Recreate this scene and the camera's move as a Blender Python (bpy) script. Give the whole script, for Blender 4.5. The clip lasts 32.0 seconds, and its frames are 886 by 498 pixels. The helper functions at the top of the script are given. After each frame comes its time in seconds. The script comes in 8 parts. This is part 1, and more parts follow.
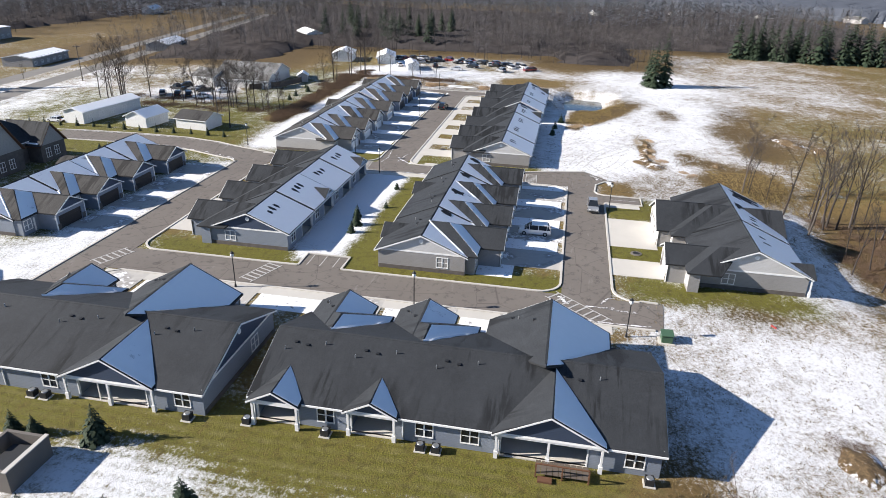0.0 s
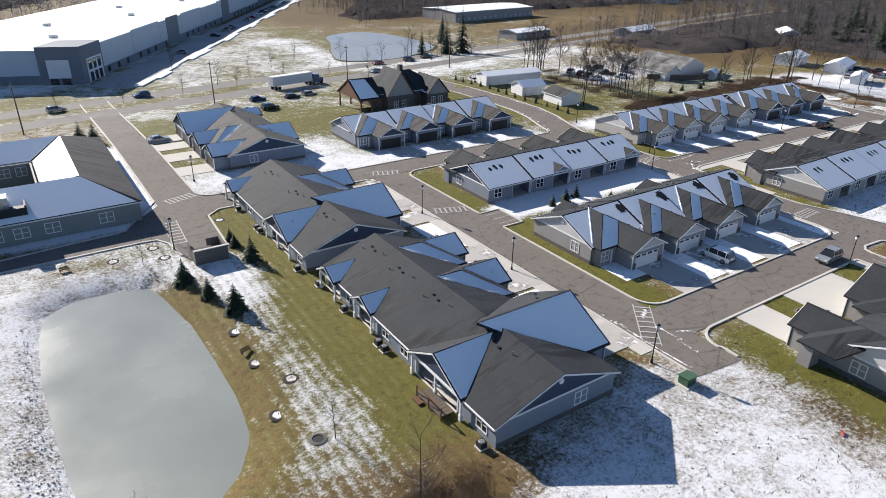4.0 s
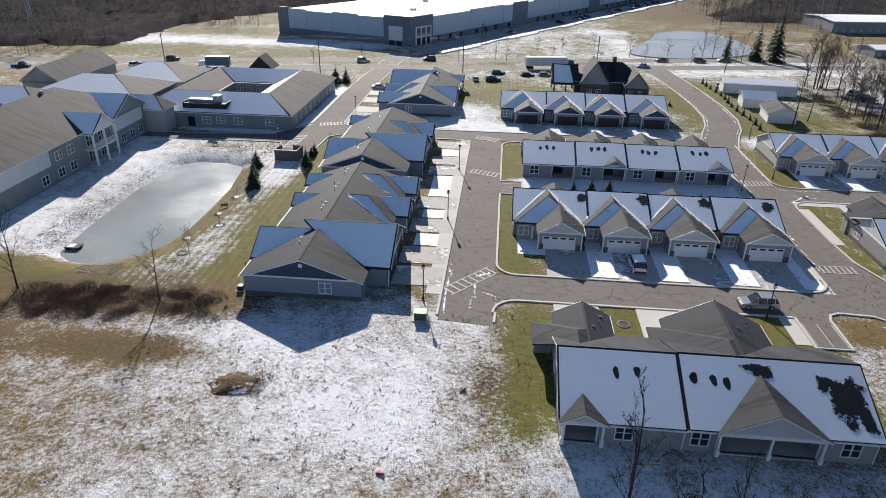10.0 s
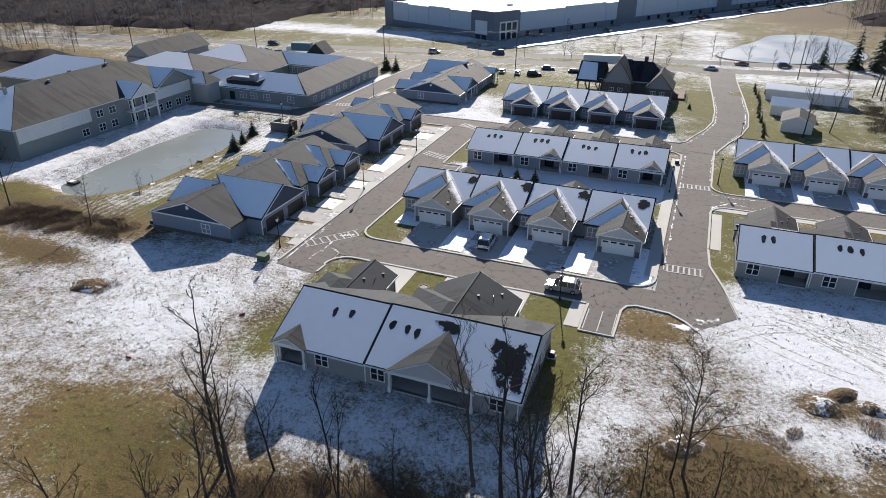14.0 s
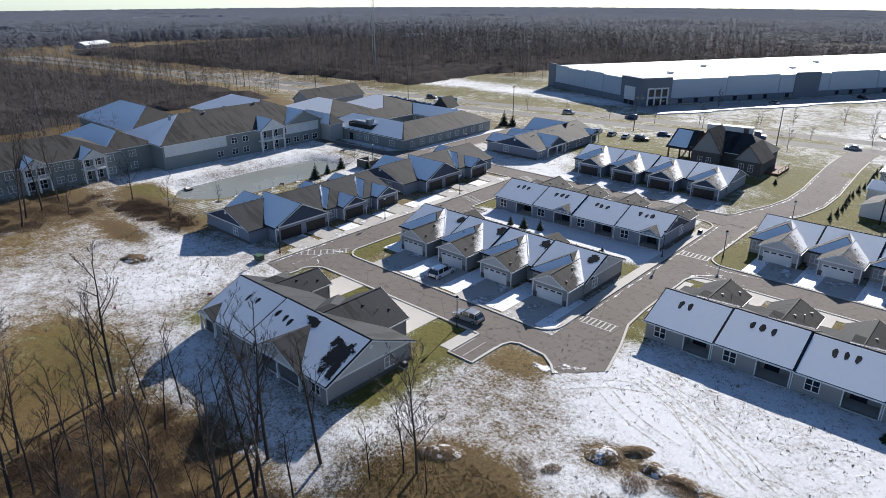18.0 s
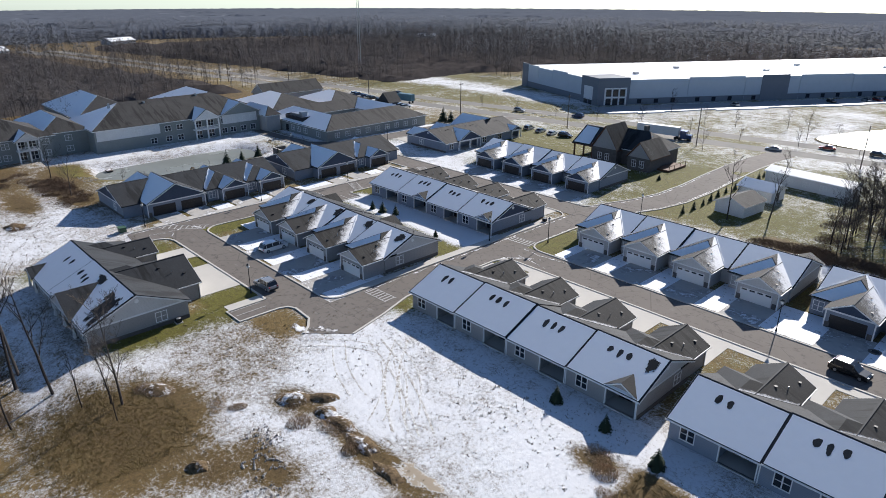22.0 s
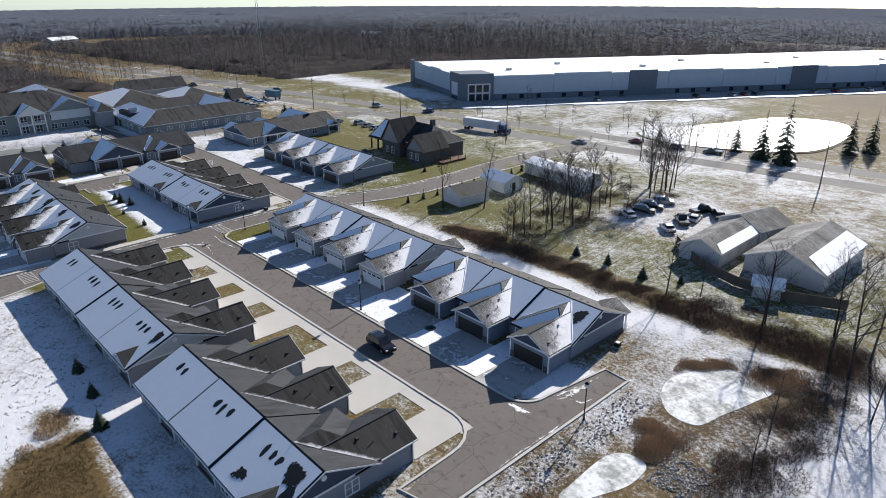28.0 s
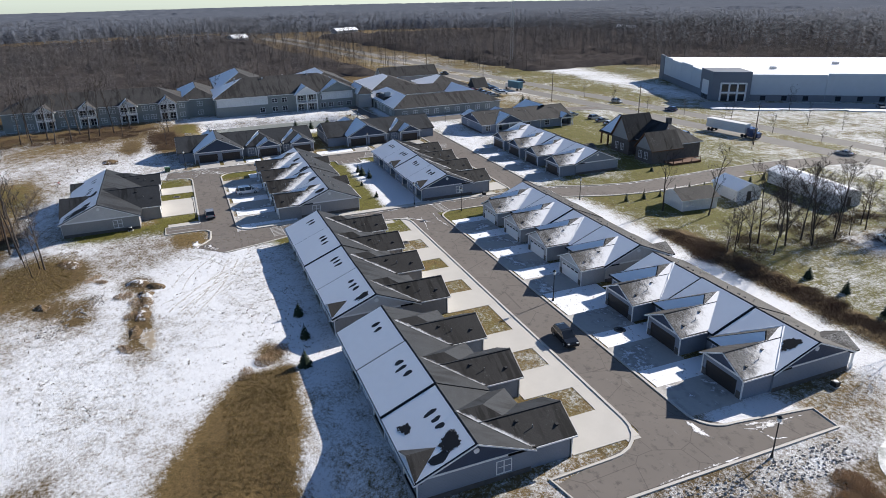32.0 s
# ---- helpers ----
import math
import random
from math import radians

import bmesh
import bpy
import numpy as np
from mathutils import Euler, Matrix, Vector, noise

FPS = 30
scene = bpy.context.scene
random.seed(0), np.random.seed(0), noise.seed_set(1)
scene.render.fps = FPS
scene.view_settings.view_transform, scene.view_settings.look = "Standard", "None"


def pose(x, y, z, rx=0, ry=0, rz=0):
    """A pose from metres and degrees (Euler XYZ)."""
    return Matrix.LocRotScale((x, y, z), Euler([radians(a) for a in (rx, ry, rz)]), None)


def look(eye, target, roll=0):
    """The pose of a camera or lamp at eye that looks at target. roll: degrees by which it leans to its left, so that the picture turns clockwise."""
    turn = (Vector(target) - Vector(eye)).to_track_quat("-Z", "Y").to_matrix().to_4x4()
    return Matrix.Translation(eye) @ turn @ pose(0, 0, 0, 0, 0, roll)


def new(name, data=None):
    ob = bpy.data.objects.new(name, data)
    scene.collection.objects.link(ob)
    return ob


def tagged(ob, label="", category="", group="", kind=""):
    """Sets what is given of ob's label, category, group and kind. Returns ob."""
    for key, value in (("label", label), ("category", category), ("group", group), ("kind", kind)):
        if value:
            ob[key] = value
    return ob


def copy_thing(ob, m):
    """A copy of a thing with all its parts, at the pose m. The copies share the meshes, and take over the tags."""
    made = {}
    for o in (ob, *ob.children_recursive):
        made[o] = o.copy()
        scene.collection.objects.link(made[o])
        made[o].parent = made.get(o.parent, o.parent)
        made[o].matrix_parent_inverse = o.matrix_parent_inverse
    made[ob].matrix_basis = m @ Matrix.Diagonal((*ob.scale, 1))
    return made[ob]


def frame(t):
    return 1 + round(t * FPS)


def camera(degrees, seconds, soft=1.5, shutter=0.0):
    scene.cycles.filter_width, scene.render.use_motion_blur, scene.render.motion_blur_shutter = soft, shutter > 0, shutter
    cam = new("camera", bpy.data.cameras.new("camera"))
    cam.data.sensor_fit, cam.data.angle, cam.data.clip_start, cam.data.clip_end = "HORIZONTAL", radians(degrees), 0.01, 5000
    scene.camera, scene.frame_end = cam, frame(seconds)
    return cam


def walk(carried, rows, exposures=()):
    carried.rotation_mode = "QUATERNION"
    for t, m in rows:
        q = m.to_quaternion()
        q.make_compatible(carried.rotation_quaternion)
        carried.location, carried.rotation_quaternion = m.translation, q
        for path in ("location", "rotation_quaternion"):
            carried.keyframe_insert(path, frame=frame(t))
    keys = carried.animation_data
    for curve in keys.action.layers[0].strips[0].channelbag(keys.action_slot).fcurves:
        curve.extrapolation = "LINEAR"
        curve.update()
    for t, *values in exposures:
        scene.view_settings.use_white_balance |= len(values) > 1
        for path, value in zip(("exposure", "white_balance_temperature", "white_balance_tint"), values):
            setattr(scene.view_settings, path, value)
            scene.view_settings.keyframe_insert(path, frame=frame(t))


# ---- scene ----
cam = camera(68.05, 32.0, soft=0.8)
PATH = [
    (0, pose(-29.51, 57.75, 40.00, 65.86, -1.32, -78.96)),
    (0.5, pose(-29.32, 51.48, 40.40, 65.38, -1.28, -62.95)),
    (1, pose(-28.42, 44.74, 40.76, 65.07, -1.25, -55.11)),
    (1.5, pose(-27.35, 39.13, 41.00, 64.97, -1.19, -51.86)),
    (2, pose(-26.21, 33.18, 41.46, 64.84, -1.11, -47.54)),
    (2.5, pose(-24.12, 27.50, 42.00, 64.60, -1.02, -43.76)),
    (3, pose(-21.09, 22.06, 42.37, 64.38, -0.95, -40.09)),
    (3.5, pose(-17.75, 16.73, 42.46, 64.27, -0.90, -36.84)),
    (5.5, pose(0.04, -0.51, 41.62, 64.25, -0.86, -23.72)),
    (6, pose(4.67, -4.05, 41.78, 64.07, -0.84, -20.60)),
    (6.5, pose(9.67, -7.27, 41.84, 63.95, -0.84, -17.42)),
    (7, pose(14.71, -10.28, 41.93, 63.86, -0.88, -14.18)),
    (7.5, pose(19.93, -12.89, 42.26, 63.62, -0.94, -10.95)),
    (8, pose(25.27, -15.33, 42.58, 63.46, -0.99, -7.68)),
    (8.5, pose(30.74, -17.70, 42.77, 63.44, -1.00, -4.39)),
    (9, pose(36.09, -19.67, 42.88, 63.49, -0.99, -1.26)),
    (9.5, pose(41.84, -21.40, 42.99, 63.50, -0.96, 2.11)),
    (10, pose(47.53, -23.01, 43.21, 63.44, -0.93, 5.43)),
    (10.5, pose(53.24, -24.04, 43.49, 63.34, -0.90, 9.16)),
    (11, pose(59.35, -24.80, 43.88, 63.25, -0.85, 10.71)),
    (11.5, pose(65.28, -25.29, 44.10, 63.29, -0.81, 10.85)),
    (12, pose(71.12, -25.47, 44.33, 63.23, -0.75, 11.95)),
    (12.5, pose(76.77, -25.48, 44.46, 63.11, -0.64, 14.15)),
    (13, pose(82.55, -25.54, 44.65, 63.03, -0.49, 16.31)),
    (13.5, pose(88.27, -25.20, 44.79, 62.97, -0.33, 18.83)),
    (14, pose(93.80, -24.75, 44.88, 62.95, -0.21, 21.40)),
    (14.5, pose(99.45, -24.13, 45.12, 62.87, -0.12, 24.02)),
    (16.5, pose(120.19, -19.13, 45.29, 63.23, -0.01, 34.48)),
    (17, pose(125.42, -17.58, 45.50, 64.64, -0.00, 37.07)),
    (17.5, pose(130.59, -15.89, 45.99, 66.83, 0.02, 39.58)),
    (18, pose(135.67, -13.99, 45.91, 67.90, 0.04, 42.10)),
    (18.5, pose(140.43, -11.78, 45.69, 68.04, 0.06, 44.43)),
    (19, pose(145.12, -9.30, 45.79, 67.99, 0.02, 46.31)),
    (19.5, pose(149.43, -6.82, 45.63, 68.01, -0.04, 46.37)),
    (20, pose(153.75, -4.44, 45.59, 67.98, -0.10, 46.40)),
    (20.5, pose(157.93, -1.96, 45.58, 67.97, -0.13, 46.40)),
    (21, pose(162.10, 0.75, 45.54, 67.95, -0.15, 46.45)),
    (21.5, pose(166.32, 3.49, 45.58, 67.96, -0.18, 46.47)),
    (22, pose(170.49, 6.36, 45.61, 68.00, -0.18, 46.53)),
    (22.5, pose(174.53, 9.48, 45.63, 67.98, -0.16, 46.57)),
    (23, pose(178.63, 12.58, 45.76, 67.95, -0.13, 46.60)),
    (23.5, pose(182.61, 15.83, 45.85, 67.94, -0.08, 46.57)),
    (24, pose(186.77, 19.00, 46.07, 67.90, -0.03, 46.61)),
    (24.5, pose(190.59, 22.52, 46.08, 67.82, -0.02, 46.60)),
    (25, pose(194.49, 25.91, 46.12, 67.82, 0.03, 46.59)),
    (25.5, pose(198.20, 29.46, 46.03, 67.81, 0.07, 46.52)),
    (26, pose(202.09, 32.96, 45.86, 67.82, 0.08, 46.56)),
    (26.5, pose(205.99, 36.52, 45.84, 67.83, 0.09, 46.62)),
    (28.5, pose(218.66, 47.63, 45.94, 67.80, 0.16, 47.18)),
    (29, pose(219.65, 48.28, 46.20, 67.76, 0.23, 50.09)),
    (29.5, pose(219.92, 48.69, 46.15, 67.74, 0.36, 54.40)),
    (30, pose(220.01, 48.96, 46.02, 67.65, 0.53, 58.62)),
    (30.5, pose(219.92, 48.96, 45.82, 67.63, 0.69, 62.46)),
    (31, pose(219.93, 49.26, 45.68, 67.58, 0.84, 65.65)),
    (31.5, pose(219.88, 49.43, 45.48, 67.56, 0.94, 67.61)),
    (32, pose(219.93, 49.49, 45.32, 67.57, 1.02, 68.11)),
]
walk(cam, PATH, exposures=[(0, 0.8, 6500, 10), (3.5, 0.7, 6500, 10), (7, 0.4, 6500, 10), (9, 0.42, 6500, 10), (12, 0.47, 6500, 10), (14.5, 0.47, 6480, 10), (17, 0.43, 6280, 10), (22, 0.42, 6280, 10), (26, 0.36, 6280, 10), (29, 0.42, 6300, 10), (32, 0.48, 6380, 10)])

# ---- light ----
SUN_EL, SUN_X, SUN_Y = 25.2, -3.3, 12.4
world = bpy.data.worlds.new("winter_sky")
scene.world = world
world.use_nodes = True
wn = world.node_tree
sky = wn.nodes.new("ShaderNodeTexSky")
sky.sky_type = "NISHITA"
sky.sun_disc = False
sky.sun_elevation = radians(SUN_EL)
sky.sun_rotation = math.atan2(SUN_X, SUN_Y)
sky.air_density, sky.dust_density, sky.ozone_density = 0.62, 0.05, 2.5
wn.links.new(sky.outputs["Color"], wn.nodes["Background"].inputs["Color"])
wn.nodes["Background"].inputs["Strength"].default_value = 0.103
sun = new("sun", bpy.data.lights.new("sun", "SUN"))
sun.data.energy, sun.data.angle, sun.data.color = 6.1, radians(0.6), (1.0, 0.935, 0.862)
sd = Vector((SUN_X, SUN_Y, math.hypot(SUN_X, SUN_Y) * math.tan(radians(SUN_EL))))
sun.matrix_world = look((0, 0, 200), Vector((0, 0, 200)) - sd)


# ---- materials ----
def material(name, rough=0.8, metal=0.0, spec=0.3):
    m = bpy.data.materials.new(name)
    m.use_nodes = True
    b = m.node_tree.nodes["Principled BSDF"]
    b.inputs["Roughness"].default_value, b.inputs["Metallic"].default_value = rough, metal
    b.inputs["Specular IOR Level"].default_value = spec
    return m, m.node_tree, b


def node(t, kind, **values):
    n = t.nodes.new(kind)
    for k, v in values.items():
        if isinstance(v, tuple) and len(v) == 2 and hasattr(v[0], "is_output"):
            t.links.new(v[0], n.inputs[v[1]])
        else:
            n.inputs[k.replace("_", " ")].default_value = v
    return n


def coords(t, scale=(1, 1, 1), world_space=True):
    m = t.nodes.new("ShaderNodeMapping")
    if world_space:
        g = t.nodes.new("ShaderNodeNewGeometry")
        t.links.new(g.outputs["Position"], m.inputs["Vector"])
    else:
        g = t.nodes.new("ShaderNodeTexCoord")
        t.links.new(g.outputs["Object"], m.inputs["Vector"])
    m.inputs["Scale"].default_value = scale
    return m.outputs["Vector"]


def noise_tex(t, vec, scale, detail=4.0, rough=0.55):
    n = t.nodes.new("ShaderNodeTexNoise")
    t.links.new(vec, n.inputs["Vector"])
    n.inputs["Scale"].default_value, n.inputs["Detail"].default_value, n.inputs["Roughness"].default_value = scale, detail, rough
    return n.outputs["Fac"]


def ramp(t, fac, *stops):
    r = t.nodes.new("ShaderNodeValToRGB")
    t.links.new(fac, r.inputs["Fac"])
    e = r.color_ramp.elements
    while len(e) < len(stops):
        e.new(0.5)
    for s, (p, c) in zip(e, stops):
        s.position = p
        s.color = (c, c, c, 1) if isinstance(c, (int, float)) else (*c, 1)
    return r.outputs["Color"]


def mix(t, fac, a, b):
    n = t.nodes.new("ShaderNodeMix")
    n.data_type = "RGBA"
    for v, k in ((fac, 0), (a, 6), (b, 7)):
        if hasattr(v, "is_output"):
            t.links.new(v, n.inputs[k])
        else:
            n.inputs[k].default_value = v if k == 0 else (*v, 1)
    return n.outputs[2]


def maths(t, op, a, b=0.0):
    n = t.nodes.new("ShaderNodeMath")
    n.operation = op
    for i, v in enumerate((a, b)):
        if hasattr(v, "is_output"):
            t.links.new(v, n.inputs[i])
        else:
            n.inputs[i].default_value = v
    return n.outputs[0]


def bump(t, b, height, strength=0.3, dist=0.02):
    n = t.nodes.new("ShaderNodeBump")
    n.inputs["Strength"].default_value, n.inputs["Distance"].default_value = strength, dist
    t.links.new(height, n.inputs["Height"])
    t.links.new(n.outputs["Normal"], b.inputs["Normal"])


def plain(name, col, rough=0.7, var=0.12, scale=1.5, metal=0.0, bumpy=0.0, spec=0.3):
    """A painted or mineral surface with two scales of variation."""
    m, t, b = material(name, rough, metal, spec)
    v = coords(t)
    big, fine = noise_tex(t, v, scale * 0.3, 3), noise_tex(t, v, scale * 9, 5)
    lo, hi = [c * (1 - var) for c in col], [min(1, c * (1 + var)) for c in col]
    a = mix(t, big, lo, hi)
    c = mix(t, maths(t, "MULTIPLY", fine, 0.5), a, [c * (1 - var * 1.3) for c in col])
    t.links.new(c, b.inputs["Base Color"])
    if bumpy:
        bump(t, b, fine, bumpy)
    return m


def siding(name, col, vertical=False):
    """Lap siding: boards 0.15 m high, with a dark line under each."""
    m, t, b = material(name, 0.6)
    v = coords(t)
    sep = t.nodes.new("ShaderNodeSeparateXYZ")
    t.links.new(v, sep.inputs[0])
    saw = maths(t, "FRACT", maths(t, "MULTIPLY", sep.outputs[2], 5.5))
    line = ramp(t, saw, (0.0, 0.62), (0.12, 1.0), (1.0, 0.93))
    n1, n2 = noise_tex(t, v, 0.4, 3), noise_tex(t, coords(t, (0.6, 0.6, 12)), 1.2, 4)
    c = mix(t, n1, [x * 0.86 for x in col], [x * 1.1 for x in col])
    c = mix(t, maths(t, "MULTIPLY", n2, 0.35), c, [x * 0.8 for x in col])
    mul = t.nodes.new("ShaderNodeMix")
    mul.data_type, mul.blend_type = "RGBA", "MULTIPLY"
    mul.inputs[0].default_value = 1
    t.links.new(c, mul.inputs[6])
    t.links.new(line, mul.inputs[7])
    t.links.new(mul.outputs[2], b.inputs["Base Color"])
    bump(t, b, saw, 0.5, 0.03)
    return m


def shingle(name, col, dust=0.0):
    """Asphalt shingles in courses, blotched; dust: how much thin snow lies on them."""
    m, t, b = material(name, 0.8, 0, 0.2)
    v = coords(t)
    tab = noise_tex(t, coords(t, (1.0, 1.0, 2.2)), 6.0, 2)
    big, fine = noise_tex(t, v, 0.25, 4), noise_tex(t, v, 14, 4)
    c = mix(t, big, [x * 0.5 for x in col], [x * 1.7 for x in col])
    worn = noise_tex(t, coords(t, (1, 1, 0.4)), 1.1, 6, 0.7)
    c = mix(t, ramp(t, worn, (0.5, 0), (0.7, 0.5)), c, [x * 2.0 for x in col])
    c = mix(t, maths(t, "MULTIPLY", tab, 0.6), c, [x * 0.6 for x in col])
    c = mix(t, maths(t, "MULTIPLY", ramp(t, fine, (0.4, 0), (0.65, 1)), 0.5), c, [x * 1.9 for x in col])
    sep = t.nodes.new("ShaderNodeSeparateXYZ")
    t.links.new(v, sep.inputs[0])
    course = maths(t, "FRACT", maths(t, "MULTIPLY", sep.outputs[2], 14.0))
    g = t.nodes.new("ShaderNodeNewGeometry")
    slope_dir = t.nodes.new("ShaderNodeSeparateXYZ")
    t.links.new(g.outputs["True Normal"], slope_dir.inputs[0])
    across = maths(t, "GREATER_THAN", maths(t, "ABSOLUTE", slope_dir.outputs[0]), maths(t, "ABSOLUTE", slope_dir.outputs[1]))
    runs = mix(t, across, noise_tex(t, coords(t, (1, 0.13, 0.13)), 1.0, 5, 0.6), noise_tex(t, coords(t, (0.13, 1, 0.13)), 1.0, 5, 0.6))
    wet = mix(t, across, noise_tex(t, coords(t, (1, 0.3, 0.3)), 0.22, 3), noise_tex(t, coords(t, (0.3, 1, 0.3)), 0.22, 3))
    f = maths(t, "MULTIPLY", ramp(t, runs, (0.48, 0), (0.56, 1)), ramp(t, wet, (0.46, 0), (0.56, 0.72)))
    c = mix(t, f, c, [x * 0.28 for x in col])
    if dust:
        d1, d2, d3 = noise_tex(t, v, 0.3, 4), noise_tex(t, coords(t, (1, 1, 3)), 4, 8, 0.75), noise_tex(t, coords(t, (1, 1, 2)), 13, 3, 0.7)
        s = maths(t, "ADD", maths(t, "MULTIPLY", d1, 0.36), maths(t, "ADD", maths(t, "MULTIPLY", d2, 0.55), maths(t, "MULTIPLY", d3, 0.45)))
        f = ramp(t, s, (0.84 - dust * 0.36, 0.0), (1.12 - dust * 0.14, 0.85))
        c = mix(t, f, c, (0.78, 0.79, 0.8))
    t.links.new(c, b.inputs["Base Color"])
    h = maths(t, "ADD", course, maths(t, "MULTIPLY", fine, 0.6))
    bump(t, b, h, 0.35, 0.015)
    return m


def roof_snow(name, cover):
    """Snow on shingles, thin and patchy at some spots."""
    m, t, b = material(name, 0.55, 0, 0.3)
    v = coords(t)
    big, mid, fine = noise_tex(t, v, 0.18, 3), noise_tex(t, v, 1.1, 5, 0.6), noise_tex(t, coords(t, (1, 1, 3)), 9, 5, 0.7)
    s = maths(t, "ADD", maths(t, "MULTIPLY", big, 0.9), maths(t, "ADD", maths(t, "MULTIPLY", mid, 0.45), maths(t, "MULTIPLY", fine, 0.3)))
    f = ramp(t, s, (0.80 - cover * 0.3, 0.0), (0.90 - cover * 0.3, 1.0))
    sn = mix(t, mid, (0.86, 0.87, 0.88), (0.93, 0.93, 0.93))
    c = mix(t, f, (0.05, 0.05, 0.052), sn)
    t.links.new(c, b.inputs["Base Color"])
    bump(t, b, maths(t, "ADD", mid, maths(t, "MULTIPLY", fine, 0.5)), 0.3, 0.03)
    return m


SHINGLE = shingle("charcoal_shingles", (0.028, 0.0305, 0.034))
SHINGLE_BROWN = shingle("weathered_brown_shingles", (0.047, 0.045, 0.043))
SHINGLE_DUST = shingle("shingles_with_thin_snow", (0.062, 0.058, 0.052), 0.5)
SHINGLE_HALF = shingle("shingles_half_under_thin_snow", (0.08, 0.075, 0.068), 0.5)
SHINGLE_STREAK = shingle("shingles_with_snow_streaks", (0.032, 0.031, 0.030), 0.12)
ROOFSNOW = roof_snow("roof_snow", 1.0)
FLATSNOW = roof_snow("flat_roof_snow", 1.25)
SID_TAUPE = siding("taupe_siding", (0.31, 0.30, 0.295))
SID_BLUE = siding("blue_grey_siding", (0.235, 0.265, 0.315))
SID_NAVY = siding("navy_siding", (0.05, 0.07, 0.115))
SID_LIGHT = siding("pale_grey_siding", (0.58, 0.57, 0.56))
SID_GREEN = siding("sage_grey_siding", (0.25, 0.268, 0.257))
SID_WHITE = siding("white_siding", (0.72, 0.72, 0.71))
SID_PALE = siding("pale_taupe_siding", (0.46, 0.445, 0.43))
TRIM = plain("white_trim", (0.74, 0.74, 0.73), 0.5, 0.06)
DOOR_WHITE = plain("white_door_paint", (0.72, 0.72, 0.71), 0.45, 0.06)
DOOR_DARK = plain("dark_door_paint", (0.035, 0.03, 0.028), 0.45, 0.15)
STONE = plain("ledge_stone", (0.13, 0.115, 0.105), 0.9, 0.5, 5, bumpy=0.6)
CONCRETE = plain("concrete", (0.52, 0.495, 0.45), 0.85, 0.12, 1.2, bumpy=0.15)
CONC_WALL = plain("concrete_block", (0.15, 0.135, 0.12), 0.9, 0.2, 2, bumpy=0.3)
METAL_DARK = plain("dark_metal", (0.022, 0.023, 0.025), 0.6, 0.15)
METAL_GREY = plain("galvanised_metal", (0.42, 0.43, 0.44), 0.4, 0.1, metal=0.7)
BARK = plain("bark", (0.05, 0.041, 0.036), 0.95, 0.35, 3, bumpy=0.5)
BARK_PALE = plain("pale_bark", (0.095, 0.08, 0.07), 0.95, 0.3, 3, bumpy=0.5)
NEEDLES = plain("evergreen_needles", (0.03, 0.048, 0.026), 0.8, 0.4, 4)
WOOD_POLE = plain("weathered_pole_wood", (0.13, 0.105, 0.085), 0.9, 0.25, 3)
BROWNWOOD = plain("stained_timber", (0.14, 0.07, 0.04), 0.8, 0.25, 3)
glass, gt, gb = material("window_glass", 0.06, 0, 0.5)
gb.inputs["Base Color"].default_value = (0.02, 0.024, 0.03, 1)
GLASS = glass


def patch_material(name, under, over, rough, ragged=1.0, edge=0.07):
    """A thin layer that breaks up towards its rim, where the surface below shows."""
    m, t, b = material(name, rough, 0, 0.25)
    v = coords(t)
    n1, n2, n3 = noise_tex(t, v, 0.8, 5, 0.65), noise_tex(t, v, 3.5, 6, 0.7), noise_tex(t, v, 12, 3)
    d = t.nodes.new("ShaderNodeAttribute")
    d.attribute_name = "layer_depth"
    s = maths(t, "ADD", maths(t, "MULTIPLY", maths(t, "SUBTRACT", n1, 0.5), 1.6 * ragged), maths(t, "ADD", maths(t, "MULTIPLY", maths(t, "SUBTRACT", n2, 0.5), 1.0 * ragged), d.outputs["Fac"]))
    lo = mix(t, n2, [c * 0.75 for c in under], [c * 1.3 for c in under])
    hi = mix(t, n3, [c * 0.86 for c in over], [min(1, c * 1.06) for c in over])
    t.links.new(mix(t, ramp(t, s, (0.44, 0), (0.44 + edge * 2, 1)), lo, hi), b.inputs["Base Color"])
    t.links.new(ramp(t, s, (0.43 - edge, 0), (0.43 + edge, 1)), b.inputs["Alpha"])
    bump(t, b, n2, 0.3, 0.03)
    return m


DRIFT = patch_material("drifted_roof_snow", (0.62, 0.61, 0.6), (0.88, 0.88, 0.88), 0.6, 0.55, 0.2)
RIB_SNOW = plain("packed_valley_snow", (0.88, 0.88, 0.88), 0.6, 0.05, 3, bumpy=0.3)
BARE_FADE = patch_material("bare_shingles_in_snow", (0.026, 0.027, 0.029), (0.026, 0.027, 0.029), 0.9)



